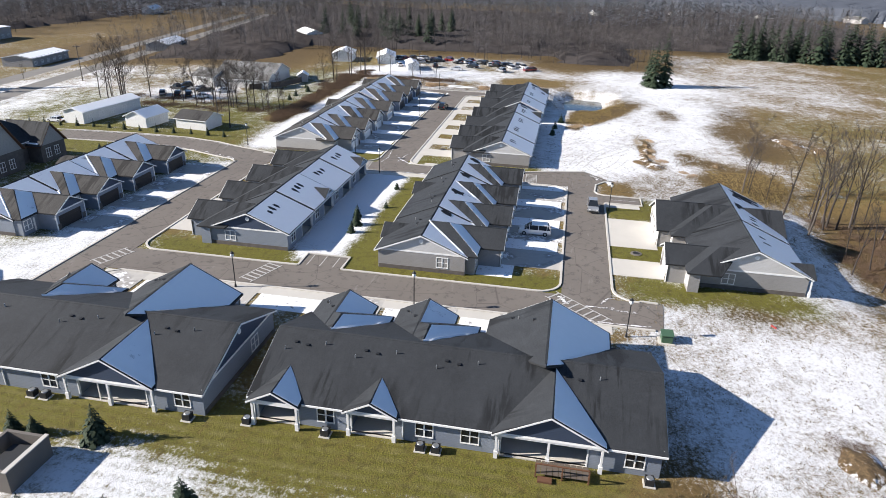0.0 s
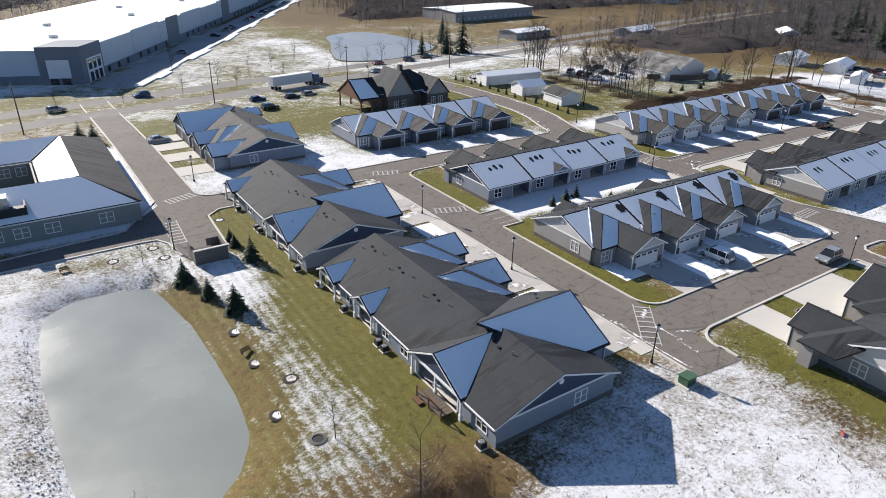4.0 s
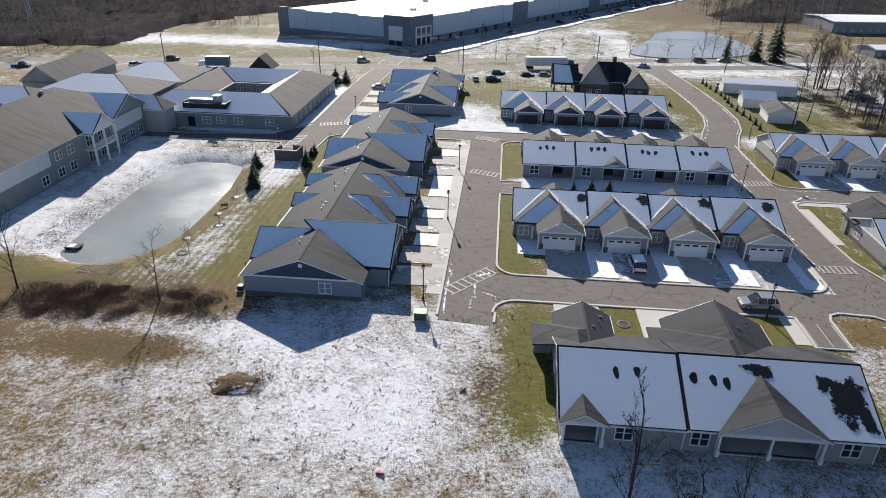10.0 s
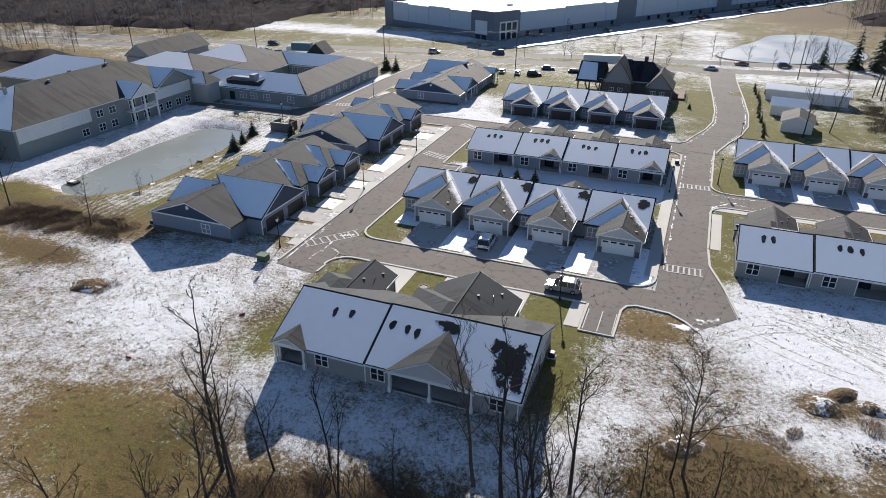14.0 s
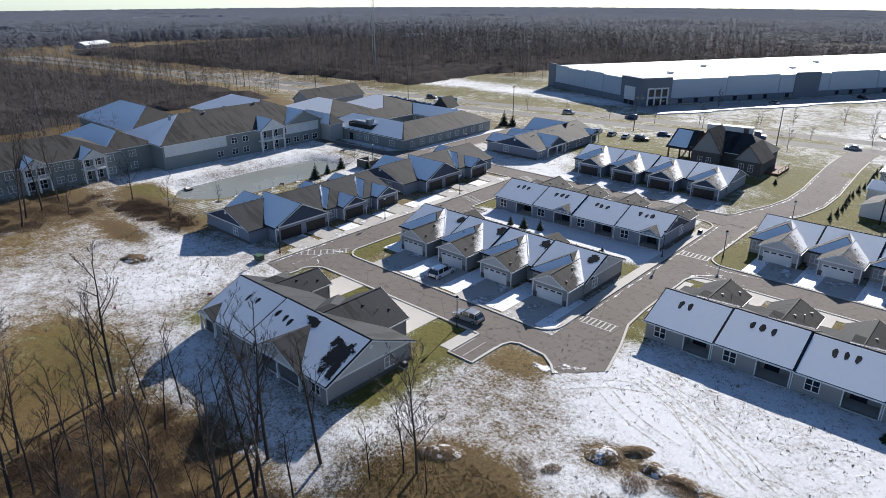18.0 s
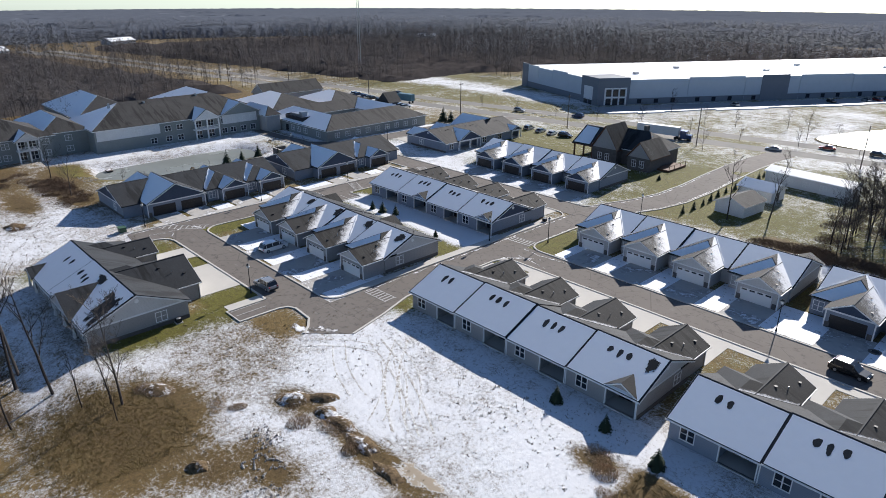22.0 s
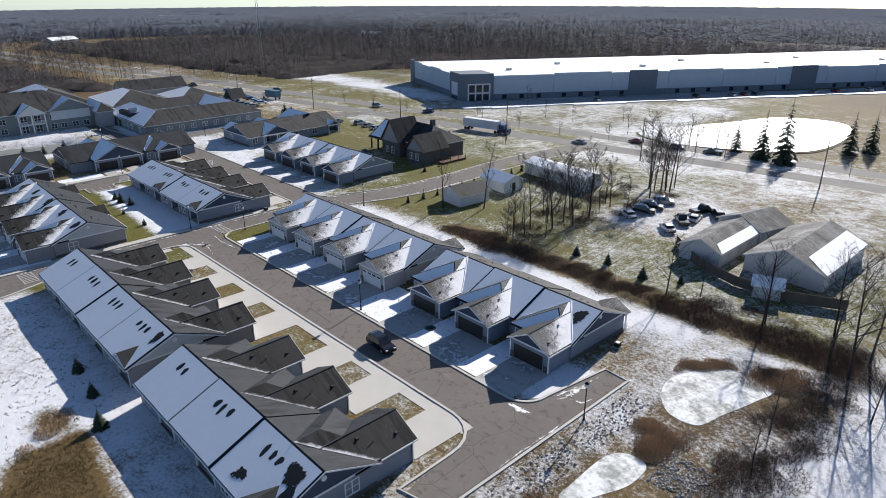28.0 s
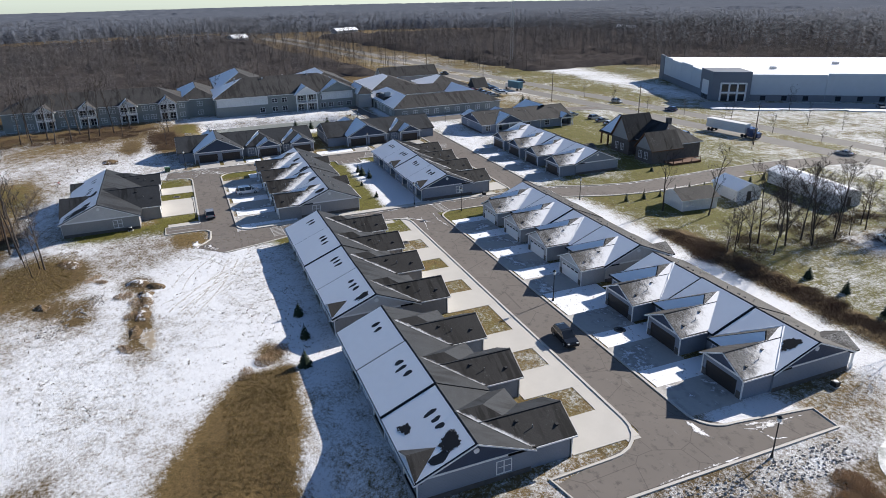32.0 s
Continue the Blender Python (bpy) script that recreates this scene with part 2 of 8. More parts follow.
# ---- mesh building ----
class Build:
    """Collects faces for one mesh; every point goes through the map at."""

    def __init__(self, at=None, flip=False):
        self.v, self.f, self.m, self.at, self.flip = [], [], [], at, flip

    def poly(self, pts, mi=0):
        i = len(self.v)
        self.v += [self.at(*p) if self.at else p for p in pts]
        idx = list(range(i, i + len(pts)))
        self.f.append(idx[::-1] if self.flip else idx)
        self.m.append(mi)

    def box(self, a, b, mi=0):
        (x0, y0, z0), (x1, y1, z1) = a, b
        q = [(x0, y0, z0), (x1, y0, z0), (x1, y1, z0), (x0, y1, z0), (x0, y0, z1), (x1, y0, z1), (x1, y1, z1), (x0, y1, z1)]
        for f in ((3, 2, 1, 0), (4, 5, 6, 7), (0, 1, 5, 4), (1, 2, 6, 5), (2, 3, 7, 6), (3, 0, 4, 7)):
            self.poly([q[k] for k in f], mi)
        return self

    def prism(self, pts, depth, mi=0, side=None):
        """A slab under an upward polygon (counter-clockwise from above)."""
        side = mi if side is None else side
        low = [(x, y, z - depth) for x, y, z in pts]
        self.poly(pts, mi)
        self.poly(low[::-1], side)
        n = len(pts)
        for k in range(n):
            j = (k + 1) % n
            self.poly([low[k], low[j], pts[j], pts[k]], side)
        return self

    def extrude(self, pts, d, mi=0):
        """Any flat polygon pushed by the vector d."""
        far = [tuple(p[k] + d[k] for k in range(3)) for p in pts]
        self.poly(pts, mi)
        self.poly(far[::-1], mi)
        n = len(pts)
        for k in range(n):
            j = (k + 1) % n
            self.poly([far[k], far[j], pts[j], pts[k]], mi)
        return self

    def tube(self, p, q, r0, r1=None, n=8, mi=0):
        p, q = Vector(p), Vector(q)
        r1 = r0 if r1 is None else r1
        d = (q - p).normalized()
        s = d.orthogonal().normalized()
        w = d.cross(s)
        a = [p + (s * math.cos(k * math.tau / n) + w * math.sin(k * math.tau / n)) * r0 for k in range(n)]
        b = [q + (s * math.cos(k * math.tau / n) + w * math.sin(k * math.tau / n)) * r1 for k in range(n)]
        for k in range(n):
            j = (k + 1) % n
            self.poly([tuple(a[k]), tuple(a[j]), tuple(b[j]), tuple(b[k])], mi)
        self.poly([tuple(x) for x in a[::-1]], mi)
        self.poly([tuple(x) for x in b], mi)
        return self

    def mesh(self, name, mats):
        me = bpy.data.meshes.new(name)
        me.from_pydata([tuple(p) for p in self.v], [], self.f)
        for m in mats if isinstance(mats, (list, tuple)) else [mats]:
            me.materials.append(m)
        if len(me.materials) > 1:
            me.polygons.foreach_set("material_index", self.m)
        me.update()
        return me


def part(name, bm, mats, parent=None, label=""):
    me = bm.mesh(name, mats) if isinstance(bm, Build) else bm
    ob = new(name, me)
    if parent is not None:
        ob.parent = parent
    if label:
        ob["label"] = label
    return ob


def thing(name, label, category, group="", m=None):
    ob = new(name)
    ob.empty_display_size = 0.5
    if m is not None:
        ob.matrix_basis = m
    return tagged(ob, label, category, group)


def wall(b, p, q, z0, z1, t, openings=(), mi=0):
    """A wall from p to q (plan), t thick to its left, with openings (from, to, low, high) along it."""
    dx, dy = q[0] - p[0], q[1] - p[1]
    L = math.hypot(dx, dy)
    ux, uy = dx / L, dy / L
    nx, ny = -uy, ux

    def piece(a, c, lo, hi):
        if c - a < 0.01 or hi - lo < 0.01:
            return
        pts = [(p[0] + ux * s, p[1] + uy * s, lo) for s in (a, c)]
        pts += [(p[0] + ux * s, p[1] + uy * s, hi) for s in (c, a)]
        b.extrude(pts, (nx * t, ny * t, 0), mi)

    s = 0
    for a, c, lo, hi in sorted(openings):
        piece(s, a, z0, z1)
        piece(a, c, z0, lo)
        piece(a, c, hi, z1)
        s = c
    piece(s, L, z0, z1)
    return b


def window(parent, p, q, z0, z1, at, flip, label="white paired double-hung window", n=2):
    """A window in the wall line p to q: frame and panes, set slightly proud."""
    dx, dy = q[0] - p[0], q[1] - p[1]
    L = math.hypot(dx, dy)
    ux, uy = dx / L, dy / L
    nx, ny = uy, -ux

    def P(s, o, z):
        return (p[0] + ux * s + nx * o, p[1] + uy * s + ny * o, z)

    def bar(b, a, c, lo, hi, o0, o1):
        b.extrude([P(a, o1, lo), P(c, o1, lo), P(c, o1, hi), P(a, o1, hi)], tuple(Vector(P(0, o0, 0)) - Vector(P(0, o1, 0))))

    fb = Build(at, flip)
    w = 0.1
    bar(fb, -w, L + w, z1, z1 + w, -0.05, 0.05)
    bar(fb, -w, L + w, z0 - w, z0, -0.05, 0.07)
    bar(fb, -w, 0, z0, z1, -0.05, 0.05)
    bar(fb, L, L + w, z0, z1, -0.05, 0.05)
    for k in range(1, n):
        bar(fb, L * k / n - 0.06, L * k / n + 0.06, z0, z1, -0.05, 0.045)
    for k in range(n):
        bar(fb, L * k / n + 0.06, L * (k + 1) / n - 0.06, (z0 + z1) / 2 - 0.035, (z0 + z1) / 2 + 0.035, -0.05, 0.03)
    f = part("window", fb, TRIM, parent, label)
    for k in range(n):
        g = Build(at, flip)
        bar(g, L * k / n, L * (k + 1) / n, z0, z1, -0.06, -0.02)
        part("pane", g, GLASS, f)
    return f


SHORE = [(-16, 57), (-13, 54.7), (-8, 54.6), (-4, 57.8), (-1.6, 62), (-0.8, 68.5), (-0.8, 76), (-1.1, 85), (-2.3, 93), (-3.2, 97.2), (-7.5, 98.8), (-12.6, 98.8), (-16, 96.5), (-17.1, 91), (-17.5, 82), (-17.3, 73), (-16.9, 65)]
POND_Z = -1.3
BASIN = [(168, 58), (169, 52), (177, 47), (191, 47), (193, 56), (186, 60), (178, 59)]
BASIN_Z = -2.6


def from_shore(x, y, line=SHORE):
    """Distance from the water line of a sunken pond, negative on the water."""
    inside, best = False, 99.0
    for k, (x1, y1) in enumerate(line):
        x0, y0 = line[k - 1]
        ex, ey = x1 - x0, y1 - y0
        u = min(1.0, max(0.0, ((x - x0) * ex + (y - y0) * ey) / (ex * ex + ey * ey)))
        best = min(best, math.hypot(x - x0 - u * ex, y - y0 - u * ey))
        if (y0 > y) != (y1 > y) and x < x0 + (y - y0) / (y1 - y0) * ex:
            inside = not inside
    return -best if inside else best


def ground_height(x, y):
    e, z = 9.0, 0.0
    if -26 < x < 8 and 46 < y < 108:
        e, z = from_shore(x, y), POND_Z
    elif 160 < x < 201 and 39 < y < 67:
        e, z = from_shore(x, y, BASIN), BASIN_Z
    if e < 6.0:
        return z + 0.3 * max(-1.0, e) if e < 0 else z * (1 - e / 6) ** 2
    s = (y - 0.17 * x - 150) / 85
    s = min(1.0, max(0.0, s))
    d = math.hypot(x - 60, y - 100)
    q = min(1.0, max(0.0, (24.0 - y) / 13)) * min(1.0, max(0.0, (x - 48) / 8)) * min(1.0, max(0.0, (108 - x) / 14))
    return -1.9 * q * q * (3 - 2 * q) - 3.0 * s * s * (3 - 2 * s) - 0.028 * max(0.0, d - 460)



# ---- townhouse rows ----
WALL_Z = 2.8


def garage_door(parent, at, flip, u0, u1, v, mat, lights):
    d = part("garage_door", Build(at, flip).box((u0, v - 0.08, 0.05), (u1, v - 0.02, 2.15)), mat, parent,
             "white sectional garage door" if lights else "dark brown sectional garage door")
    for k in range(4):
        z = 0.08 + k * 0.52
        if not (lights and k == 3):
            part("panel", Build(at, flip).box((u0 + 0.06, v - 0.03, z + 0.04), (u1 - 0.06, v - 0.003, z + 0.47)), mat, d)
    if lights:
        for j in range(4):
            w = (u1 - u0) / 4
            part("light", Build(at, flip).box((u0 + j * w + 0.2, v - 0.03, 1.74), (u0 + (j + 1) * w - 0.2, v - 0.012, 2.0)), GLASS, d, "dark glass light of a garage door")
    f = Build(at, flip)
    f.box((u0 - 0.16, v - 0.1, 0), (u0, v + 0.03, 2.3)).box((u1, v - 0.1, 0), (u1 + 0.16, v + 0.03, 2.3)).box((u0, v - 0.1, 2.15), (u1, v + 0.03, 2.3))
    part("door_frame", f, TRIM, parent)


def vent(parent, at, flip, u, v, z, kind=0):
    b = Build()
    p = Vector(at(u, v, z))
    if kind:
        b.box((p.x - 0.12, p.y - 0.12, p.z - 0.15), (p.x + 0.12, p.y + 0.12, p.z + 0.09))
        b.box((p.x - 0.17, p.y - 0.17, p.z + 0.09), (p.x + 0.17, p.y + 0.17, p.z + 0.12))
        part("roof_vent", b, METAL_DARK, parent)
    else:
        b.tube((p.x, p.y, p.z - 0.2), (p.x, p.y, p.z + 0.38), 0.055, n=6)
        part("vent_pipe", b, METAL_GREY, parent)


def melt(parent, at, flip, u, v, zf, ru, rv, seed):
    """A bare, melted oval in the roof snow, lying along the slope."""
    r = random.Random(seed)
    large = ru > 0.8
    n = 46 if large else 18
    waves = [(r.uniform(0, 6.28), w, q) for w, q in ((2, 0.16), (3, 0.14), (5, 0.1), (9, 0.07), (16, 0.05))]
    pts = []
    for k in range(n):
        a = k * math.tau / n
        s = 0.85 + sum(q * math.sin(w * a + p) for p, w, q in waves) * (0.65 if large else 0.5)
        uu, vv = u + ru * s * math.cos(a), v + rv * s * math.sin(a) * (1.25 if math.sin(a) * (1 if zf(v + 1) < zf(v) else -1) > 0 else 0.8)
        pts.append((uu, vv, zf(vv) + 0.052))
    if not large:
        part("bare_patch", Build(at, flip).prism(pts, 0.03), SHINGLE, parent, "dark shingles where the snow has melted")
        return
    verts, faces, depth = [], [], []
    for i, f in enumerate((1.5, 0.95, 0.5, 0.0)):
        for k, (x, y, z) in enumerate(pts):
            x, y = u + (x - u) * f, v + (y - v) * f
            verts.append(at(x, y, zf(y) + 0.06 + 0.002 * i))
            depth.append((-0.5, 0.35, 0.8, 1.0)[i])
            if i < 3:
                j = (k + 1) % n
                faces.append((i * n + k, i * n + j, i * n + n + j, i * n + n + k))
    m = bpy.data.meshes.new("bare_patch")
    m.from_pydata(verts, [], faces)
    m.attributes.new("layer_depth", "FLOAT", "POINT").data.foreach_set("value", depth)
    m.materials.append(BARE_FADE)
    ob = new("bare_patch", m)
    ob.parent = parent
    ob.matrix_parent_inverse = parent.matrix_world.inverted()


def townhouse(label, at, flip, units, H, zr, vf, wings, sid, gable, endgable, door, lights, porches=(), windows=(), gables=(),
              wood=SHINGLE_BROWN, dusty=SHINGLE_DUST, melts=(), snowy=True, pitch=0.52, group="townhouse rows", endwin=True, step=0.12):
    T = thing("townhouse_row", label, "townhouse", group)
    zr -= 0.15
    L0, L1 = units[0], units[-1]
    slope = (zr - WALL_Z - 0.1) / H
    o = Vector(at(0, 0, 0))

    def facing(du, dv):
        d = Vector(at(du, dv, 0)) - o
        return "snow" if d.y < -0.5 and snowy else ("dust" if d.x > 0.5 and dusty is not None else "bare")

    def cover(pts, look_):
        """One roof slab and, where it keeps it, its snow."""
        top = {"snow": SHINGLE, "dust": dusty, "bare": wood}[look_]
        s = part("roof", Build(at, flip).prism(pts, 0.2, 0, 1), [top, METAL_DARK], T)
        return s

    def snow_on(pts, inset):
        c = sum((Vector(p) for p in pts), Vector()) / len(pts)
        q = []
        for p in pts:
            d = c - Vector(p)
            q.append(tuple(Vector(p) + d.normalized() * min(inset, d.length * 0.3) + Vector((0, 0, 0.045))))
        part("snow_cover", Build(at, flip).prism(q, 0.03), ROOFSNOW, T, "thin white snow lying on the roof")

    def zmain(v, k=0):
        return zr - slope * abs(v - H) + (step if k % 2 else 0)

    def drift(corners, lie, n=(8, 10)):
        """Wind-drifted snow on a roof plane: corners (u, v, z), lie(u, v) its depth."""
        P = [Vector(p) for p in corners]
        verts, faces, depth = [], [], []
        for i in range(n[0] + 1):
            for j in range(n[1] + 1):
                p = P[0].lerp(P[1], i / n[0]).lerp(P[3].lerp(P[2], i / n[0]), j / n[1])
                verts.append(at(p.x, p.y, p.z + 0.035))
                depth.append(max(-0.8, min(1.2, lie(p.x, p.y))))
        for i in range(n[0]):
            for j in range(n[1]):
                q = i * (n[1] + 1) + j
                f = [q, q + n[1] + 1, q + n[1] + 2, q + 1]
                faces.append(f[::-1] if flip else f)
        me = bpy.data.meshes.new("snow_drift")
        me.from_pydata(verts, [], faces)
        me.attributes.new("layer_depth", "FLOAT", "POINT").data.foreach_set("value", depth)
        me.materials.append(DRIFT)
        part("snow_drift", me, None, T, "ragged drifted snow on the shingles")

    def rib(a, c, seed):
        """A narrow bank of packed snow left along a roof valley."""
        r = random.Random(seed)
        a, c = Vector(a), Vector(c)
        d = (c - a).normalized()
        side = Vector((-d.y, d.x, 0)).normalized()
        b = Build(at, flip)
        rows = []
        for k in range(10):
            p = a.lerp(c, k / 9)
            w = (0.1 + 0.16 * r.random()) * (0.55 if k in (0, 9) else 1)
            rows.append([tuple(p - side * w + Vector((0, 0, 0.05))), tuple(p + Vector((0, 0, 0.10 + 0.08 * r.random()))), tuple(p + side * w * 1.3 + Vector((0, 0, 0.05)))])
        for k in range(9):
            for j in (0, 1):
                b.poly([rows[k][j], rows[k][j + 1], rows[k + 1][j + 1], rows[k + 1][j]])
        part("valley_snow", b, RIB_SNOW, T, "bank of packed white snow in a roof valley")

    # main roof, unit by unit
    for k in range(len(units) - 1):
        a = units[k] - (0.35 if k == 0 else 0)
        c = units[k + 1] + (0.35 if k == len(units) - 2 else 0)
        z0, z1 = zmain(-0.45, k), zmain(H, k)
        back = [(a, -0.45, z0), (c, -0.45, z0), (c, H, z1), (a, H, z1)]
        front = [(a, H, z1), (c, H, z1), (c, 2 * H + 0.45, z0), (a, 2 * H + 0.45, z0)]
        for pts, d in ((back, -1), (front, 1)):
            f = facing(0, d)
            cover(pts, f if f == "snow" else "bare")
            if f == "snow":
                e = 0.17
                if d < 0:
                    q = [(a + e, -0.40, zmain(-0.40, k)), (c - e, -0.40, zmain(-0.40, k)), (c - e, H - 0.2, zmain(H - 0.2, k)), (a + e, H - 0.2, zmain(H - 0.2, k))]
                else:
                    q = [(a + e, H + 0.2, zmain(H + 0.2, k)), (c - e, H + 0.2, zmain(H + 0.2, k)), (c - e, 2 * H + 0.4, zmain(2 * H + 0.4, k)), (a + e, 2 * H + 0.4, zmain(2 * H + 0.4, k))]
                part("snow_cover", Build(at, flip).prism([(x, y, z + 0.045) for x, y, z in q], 0.03), ROOFSNOW, T, "thin white snow lying on the roof")
        part("ridge_cap", Build(at, flip).prism([(a, H - 0.16, z1 - 0.03), (c, H - 0.16, z1 - 0.03), (c, H, z1 + 0.05), (a, H, z1 + 0.05)], 0.06)
             .prism([(a, H, z1 + 0.05), (c, H, z1 + 0.05), (c, H + 0.16, z1 - 0.03), (a, H + 0.16, z1 - 0.03)], 0.06), SHINGLE, T)
        part("gutter", Build(at, flip).box((a, -0.56, z0 - 0.2), (c, -0.45, z0 - 0.04)), TRIM, T)
        part("downspout", Build(at, flip).box((units[k + 1] - 0.16, -0.1, 0.1), (units[k + 1] - 0.06, -0.003, WALL_Z - 0.2)), TRIM, T)

    # walls
    ops = [(a - L0, c - L0, 0.12, 2.42) for a, c in porches] + [(a - L0, a - L0 + 1.5, 0.75, 2.25) for a in windows]
    part("wall", wall(Build(at, flip), (L0, 0), (L1, 0), 0, WALL_Z, 0.18, ops), sid, T)
    part("wall", wall(Build(at, flip), (L1, 2 * H), (L0, 2 * H), 0, WALL_Z, 0.18), sid, T)
    for u, s in ((L0, 1), (L1, -1)):
        lo, hi = 0.18, 2 * H - 0.18
        part("wall", Build(at, flip).box((min(u, u + s * 0.18), lo, 0), (max(u, u + s * 0.18), hi, WALL_Z)), sid, T)
        tri = [(u, 0.02, WALL_Z), (u, 2 * H - 0.02, WALL_Z), (u, H, zr - 0.24)]
        if s < 0:
            g = Build(at, flip).extrude(tri, (-0.18, 0, 0))
        else:
            g = Build(at, flip).extrude(tri[::-1], (0.18, 0, 0))
        part("gable", g, endgable, T)
        part("band_board", Build(at, flip).box((min(u, u - s * 0.04), 0, WALL_Z - 0.1), (max(u, u - s * 0.04), 2 * H, WALL_Z + 0.12)), TRIM, T)
        part("stone_base", Build(at, flip).box((min(u, u - s * 0.06), 0.1, 0), (max(u, u - s * 0.06), 2 * H, 0.55)), STONE, T)
        for v0, v1 in ((-0.45, H), (2 * H + 0.45, H)):
            za, zb = zmain(v0), zmain(v1)
            e = u - s * 0.38
            pts = [(e, v0, za - 0.22), (e, v1, zb - 0.22), (e, v1, zb - 0.03), (e, v0, za - 0.03)]
            part("rake_board", Build(at, flip).extrude(pts, (s * 0.05, 0, 0)), TRIM, T)
        if endwin:
            p, q = (u, H + 2.2), (u, H + 3.7)
            if s > 0:
                p, q = q, p
            window(T, p, q, 0.85, 2.25, at, flip)
        r = Build(at, flip)
        r.tube((u - s * 0.02, H, zr - 1.0), (u - s * 0.1, H, zr - 1.0), 0.3, n=12)
        part("gable_vent", r, TRIM, T, "round white gable vent")
    for a in windows:
        window(T, (a, 0), (a + 1.5, 0), 0.75, 2.25, at, flip)
    for a, c in porches:
        b = Build(at, flip)
        b.box((a - 0.1, 2.6, 0), (c + 0.1, 2.75, 2.6))
        b.box((a - 0.12, 0.18, 0), (a, 2.6, 2.6)).box((c, 0.18, 0), (c + 0.12, 2.6, 2.6)).box((a, 0.18, 2.45), (c, 2.6, 2.55))
        p = part("porch_recess", b, sid, T)
        part("porch_floor", Build(at, flip).box((a, -0.2, 0), (c, 2.6, 0.12)), CONCRETE, p)
        part("patio_door", Build(at, flip).box((a + 0.5, 2.5, 0.14), (a + 2.3, 2.57, 2.2)), GLASS, p, "glass patio door in shade")
        part("opening_trim", Build(at, flip).box((a, -0.03, 2.30), (c, 0.19, 2.42)).box((a, -0.03, 0.12), (a + 0.12, 0.19, 2.30)).box((c - 0.12, -0.03, 0.12), (c, 0.19, 2.30)), TRIM, p)

    # small or large gables over the back porches
    for a, c, out in gables:
        m = (a + c) / 2
        za = WALL_Z + 0.02
        zt = za + (c - a) / 2 * pitch
        vin = H - (zr - zt) / slope
        for (u0, u1, d) in ((a - 0.3, m, -1), (m, c + 0.3, 1)):
            zl = za - 0.3 * pitch
            if d < 0:
                pts = [(u0, -out - 0.3, zl + 0.1), (u1, -out - 0.3, zt + 0.1), (u1, vin + 0.3, zt + 0.1), (u0, 0.3, zl + 0.1)]
            else:
                pts = [(u0, -out - 0.3, zt + 0.1), (u1, -out - 0.3, zl + 0.1), (u1, 0.3, zl + 0.1), (u0, vin + 0.3, zt + 0.1)]
            f = facing(d, 0)
            cover(pts, f)
            if f == "snow":
                snow_on(pts, 0.22)
        tri = [(a, -out, za), (c, -out, za), (m, -out, zt - 0.1)]
        part("gable", Build(at, flip).extrude(tri, (0, 0.15, 0)), gable, T)
        for p, q in (((a - 0.3, za - 0.3 * pitch), (m, zt)), ((m, zt), (c + 0.3, za - 0.3 * pitch))):
            pts = [(p[0], -out - 0.33, p[1] - 0.12), (q[0], -out - 0.33, q[1] - 0.12), (q[0], -out - 0.33, q[1] + 0.06), (p[0], -out - 0.33, p[1] + 0.06)]
            part("rake_board", Build(at, flip).extrude(pts, (0, 0.05, 0)), TRIM, T)
        part("beam", Build(at, flip).box((a, -out - 0.02, za - 0.42), (c, -out + 0.16, za)), TRIM, T)
        posts = [a + 0.12, c - 0.12] if c - a < 6 else [a + 0.12, m, c - 0.12]
        if out > 0.2:
            for u in posts:
                part("post", Build(at, flip).box((u - 0.1, -out - 0.03, 0.1), (u + 0.1, -out + 0.17, za - 0.42)).box((u - 0.17, -out - 0.1, 0), (u + 0.17, -out + 0.24, 0.75)), TRIM, T)

    # garage wings
    F = 2 * H
    for w in wings:
        ur, wg, wt, vh, doors = w
        zt = WALL_Z + 0.05
        pin = pitch
        gl = ur - wg
        m = (gl + ur) / 2
        zg = zt + wg / 2 * pin
        deep = H + (zr - zg) / slope
        pts = [(gl, F - 2.5, zt), (gl, vf + 0.4, zt), (m, vf + 0.4, zg), (m, deep - 0.5, zg)]
        pts = pts[::-1]
        f = facing(-1, 0)
        cover(pts, f)
        if f == "snow":
            snow_on(pts, 0.25)
        pts = [(m, deep - 0.5, zg), (m, vf + 0.4, zg), (ur, vf + 0.4, zt), (ur, F - 2.5, zt)][::-1]
        f = facing(1, 0)
        cover(pts, f)
        if f == "snow":
            snow_on(pts, 0.25)
        part("ridge_cap", Build(at, flip).box((m - 0.12, deep, zg - 0.05), (m + 0.12, vf + 0.4, zg + 0.03)), SHINGLE, T)
        if wt > wg + 0.5:
            wl = ur - wt
            mw = (wl + ur) / 2
            zw = zt + wt / 2 * pin
            dw = H + max(0.0, (zr - zw) / slope) - 0.2
            zw = min(zw, zr + 0.05)
            hipv = vh - wt / 2
            lift = 0.012
            left = [(wl, F - 2.5, zt), (wl, vh, zt), (mw, hipv, zw), (mw, dw, zw)]
            if hipv <= dw:
                left = [(wl, F - 2.5, zt), (wl, vh, zt), (mw, dw, zw)]
            right = [(mw, dw, zw), (mw, max(hipv, dw + 0.01), zw), (ur, vh, zt), (ur, F - 2.5, zt)]
            hip = [(wl, vh, zt), (ur, vh, zt), (mw, max(hipv, dw), zw)]
            for pts, d in ((left, (-1, 0)), (right, (1, 0)), (hip, (0, 1))):
                pts = [(x, y, z + lift) for x, y, z in pts][::-1]
                f = facing(*d)
                cover(pts, f)
                if f == "snow":
                    snow_on(pts, 0.25)
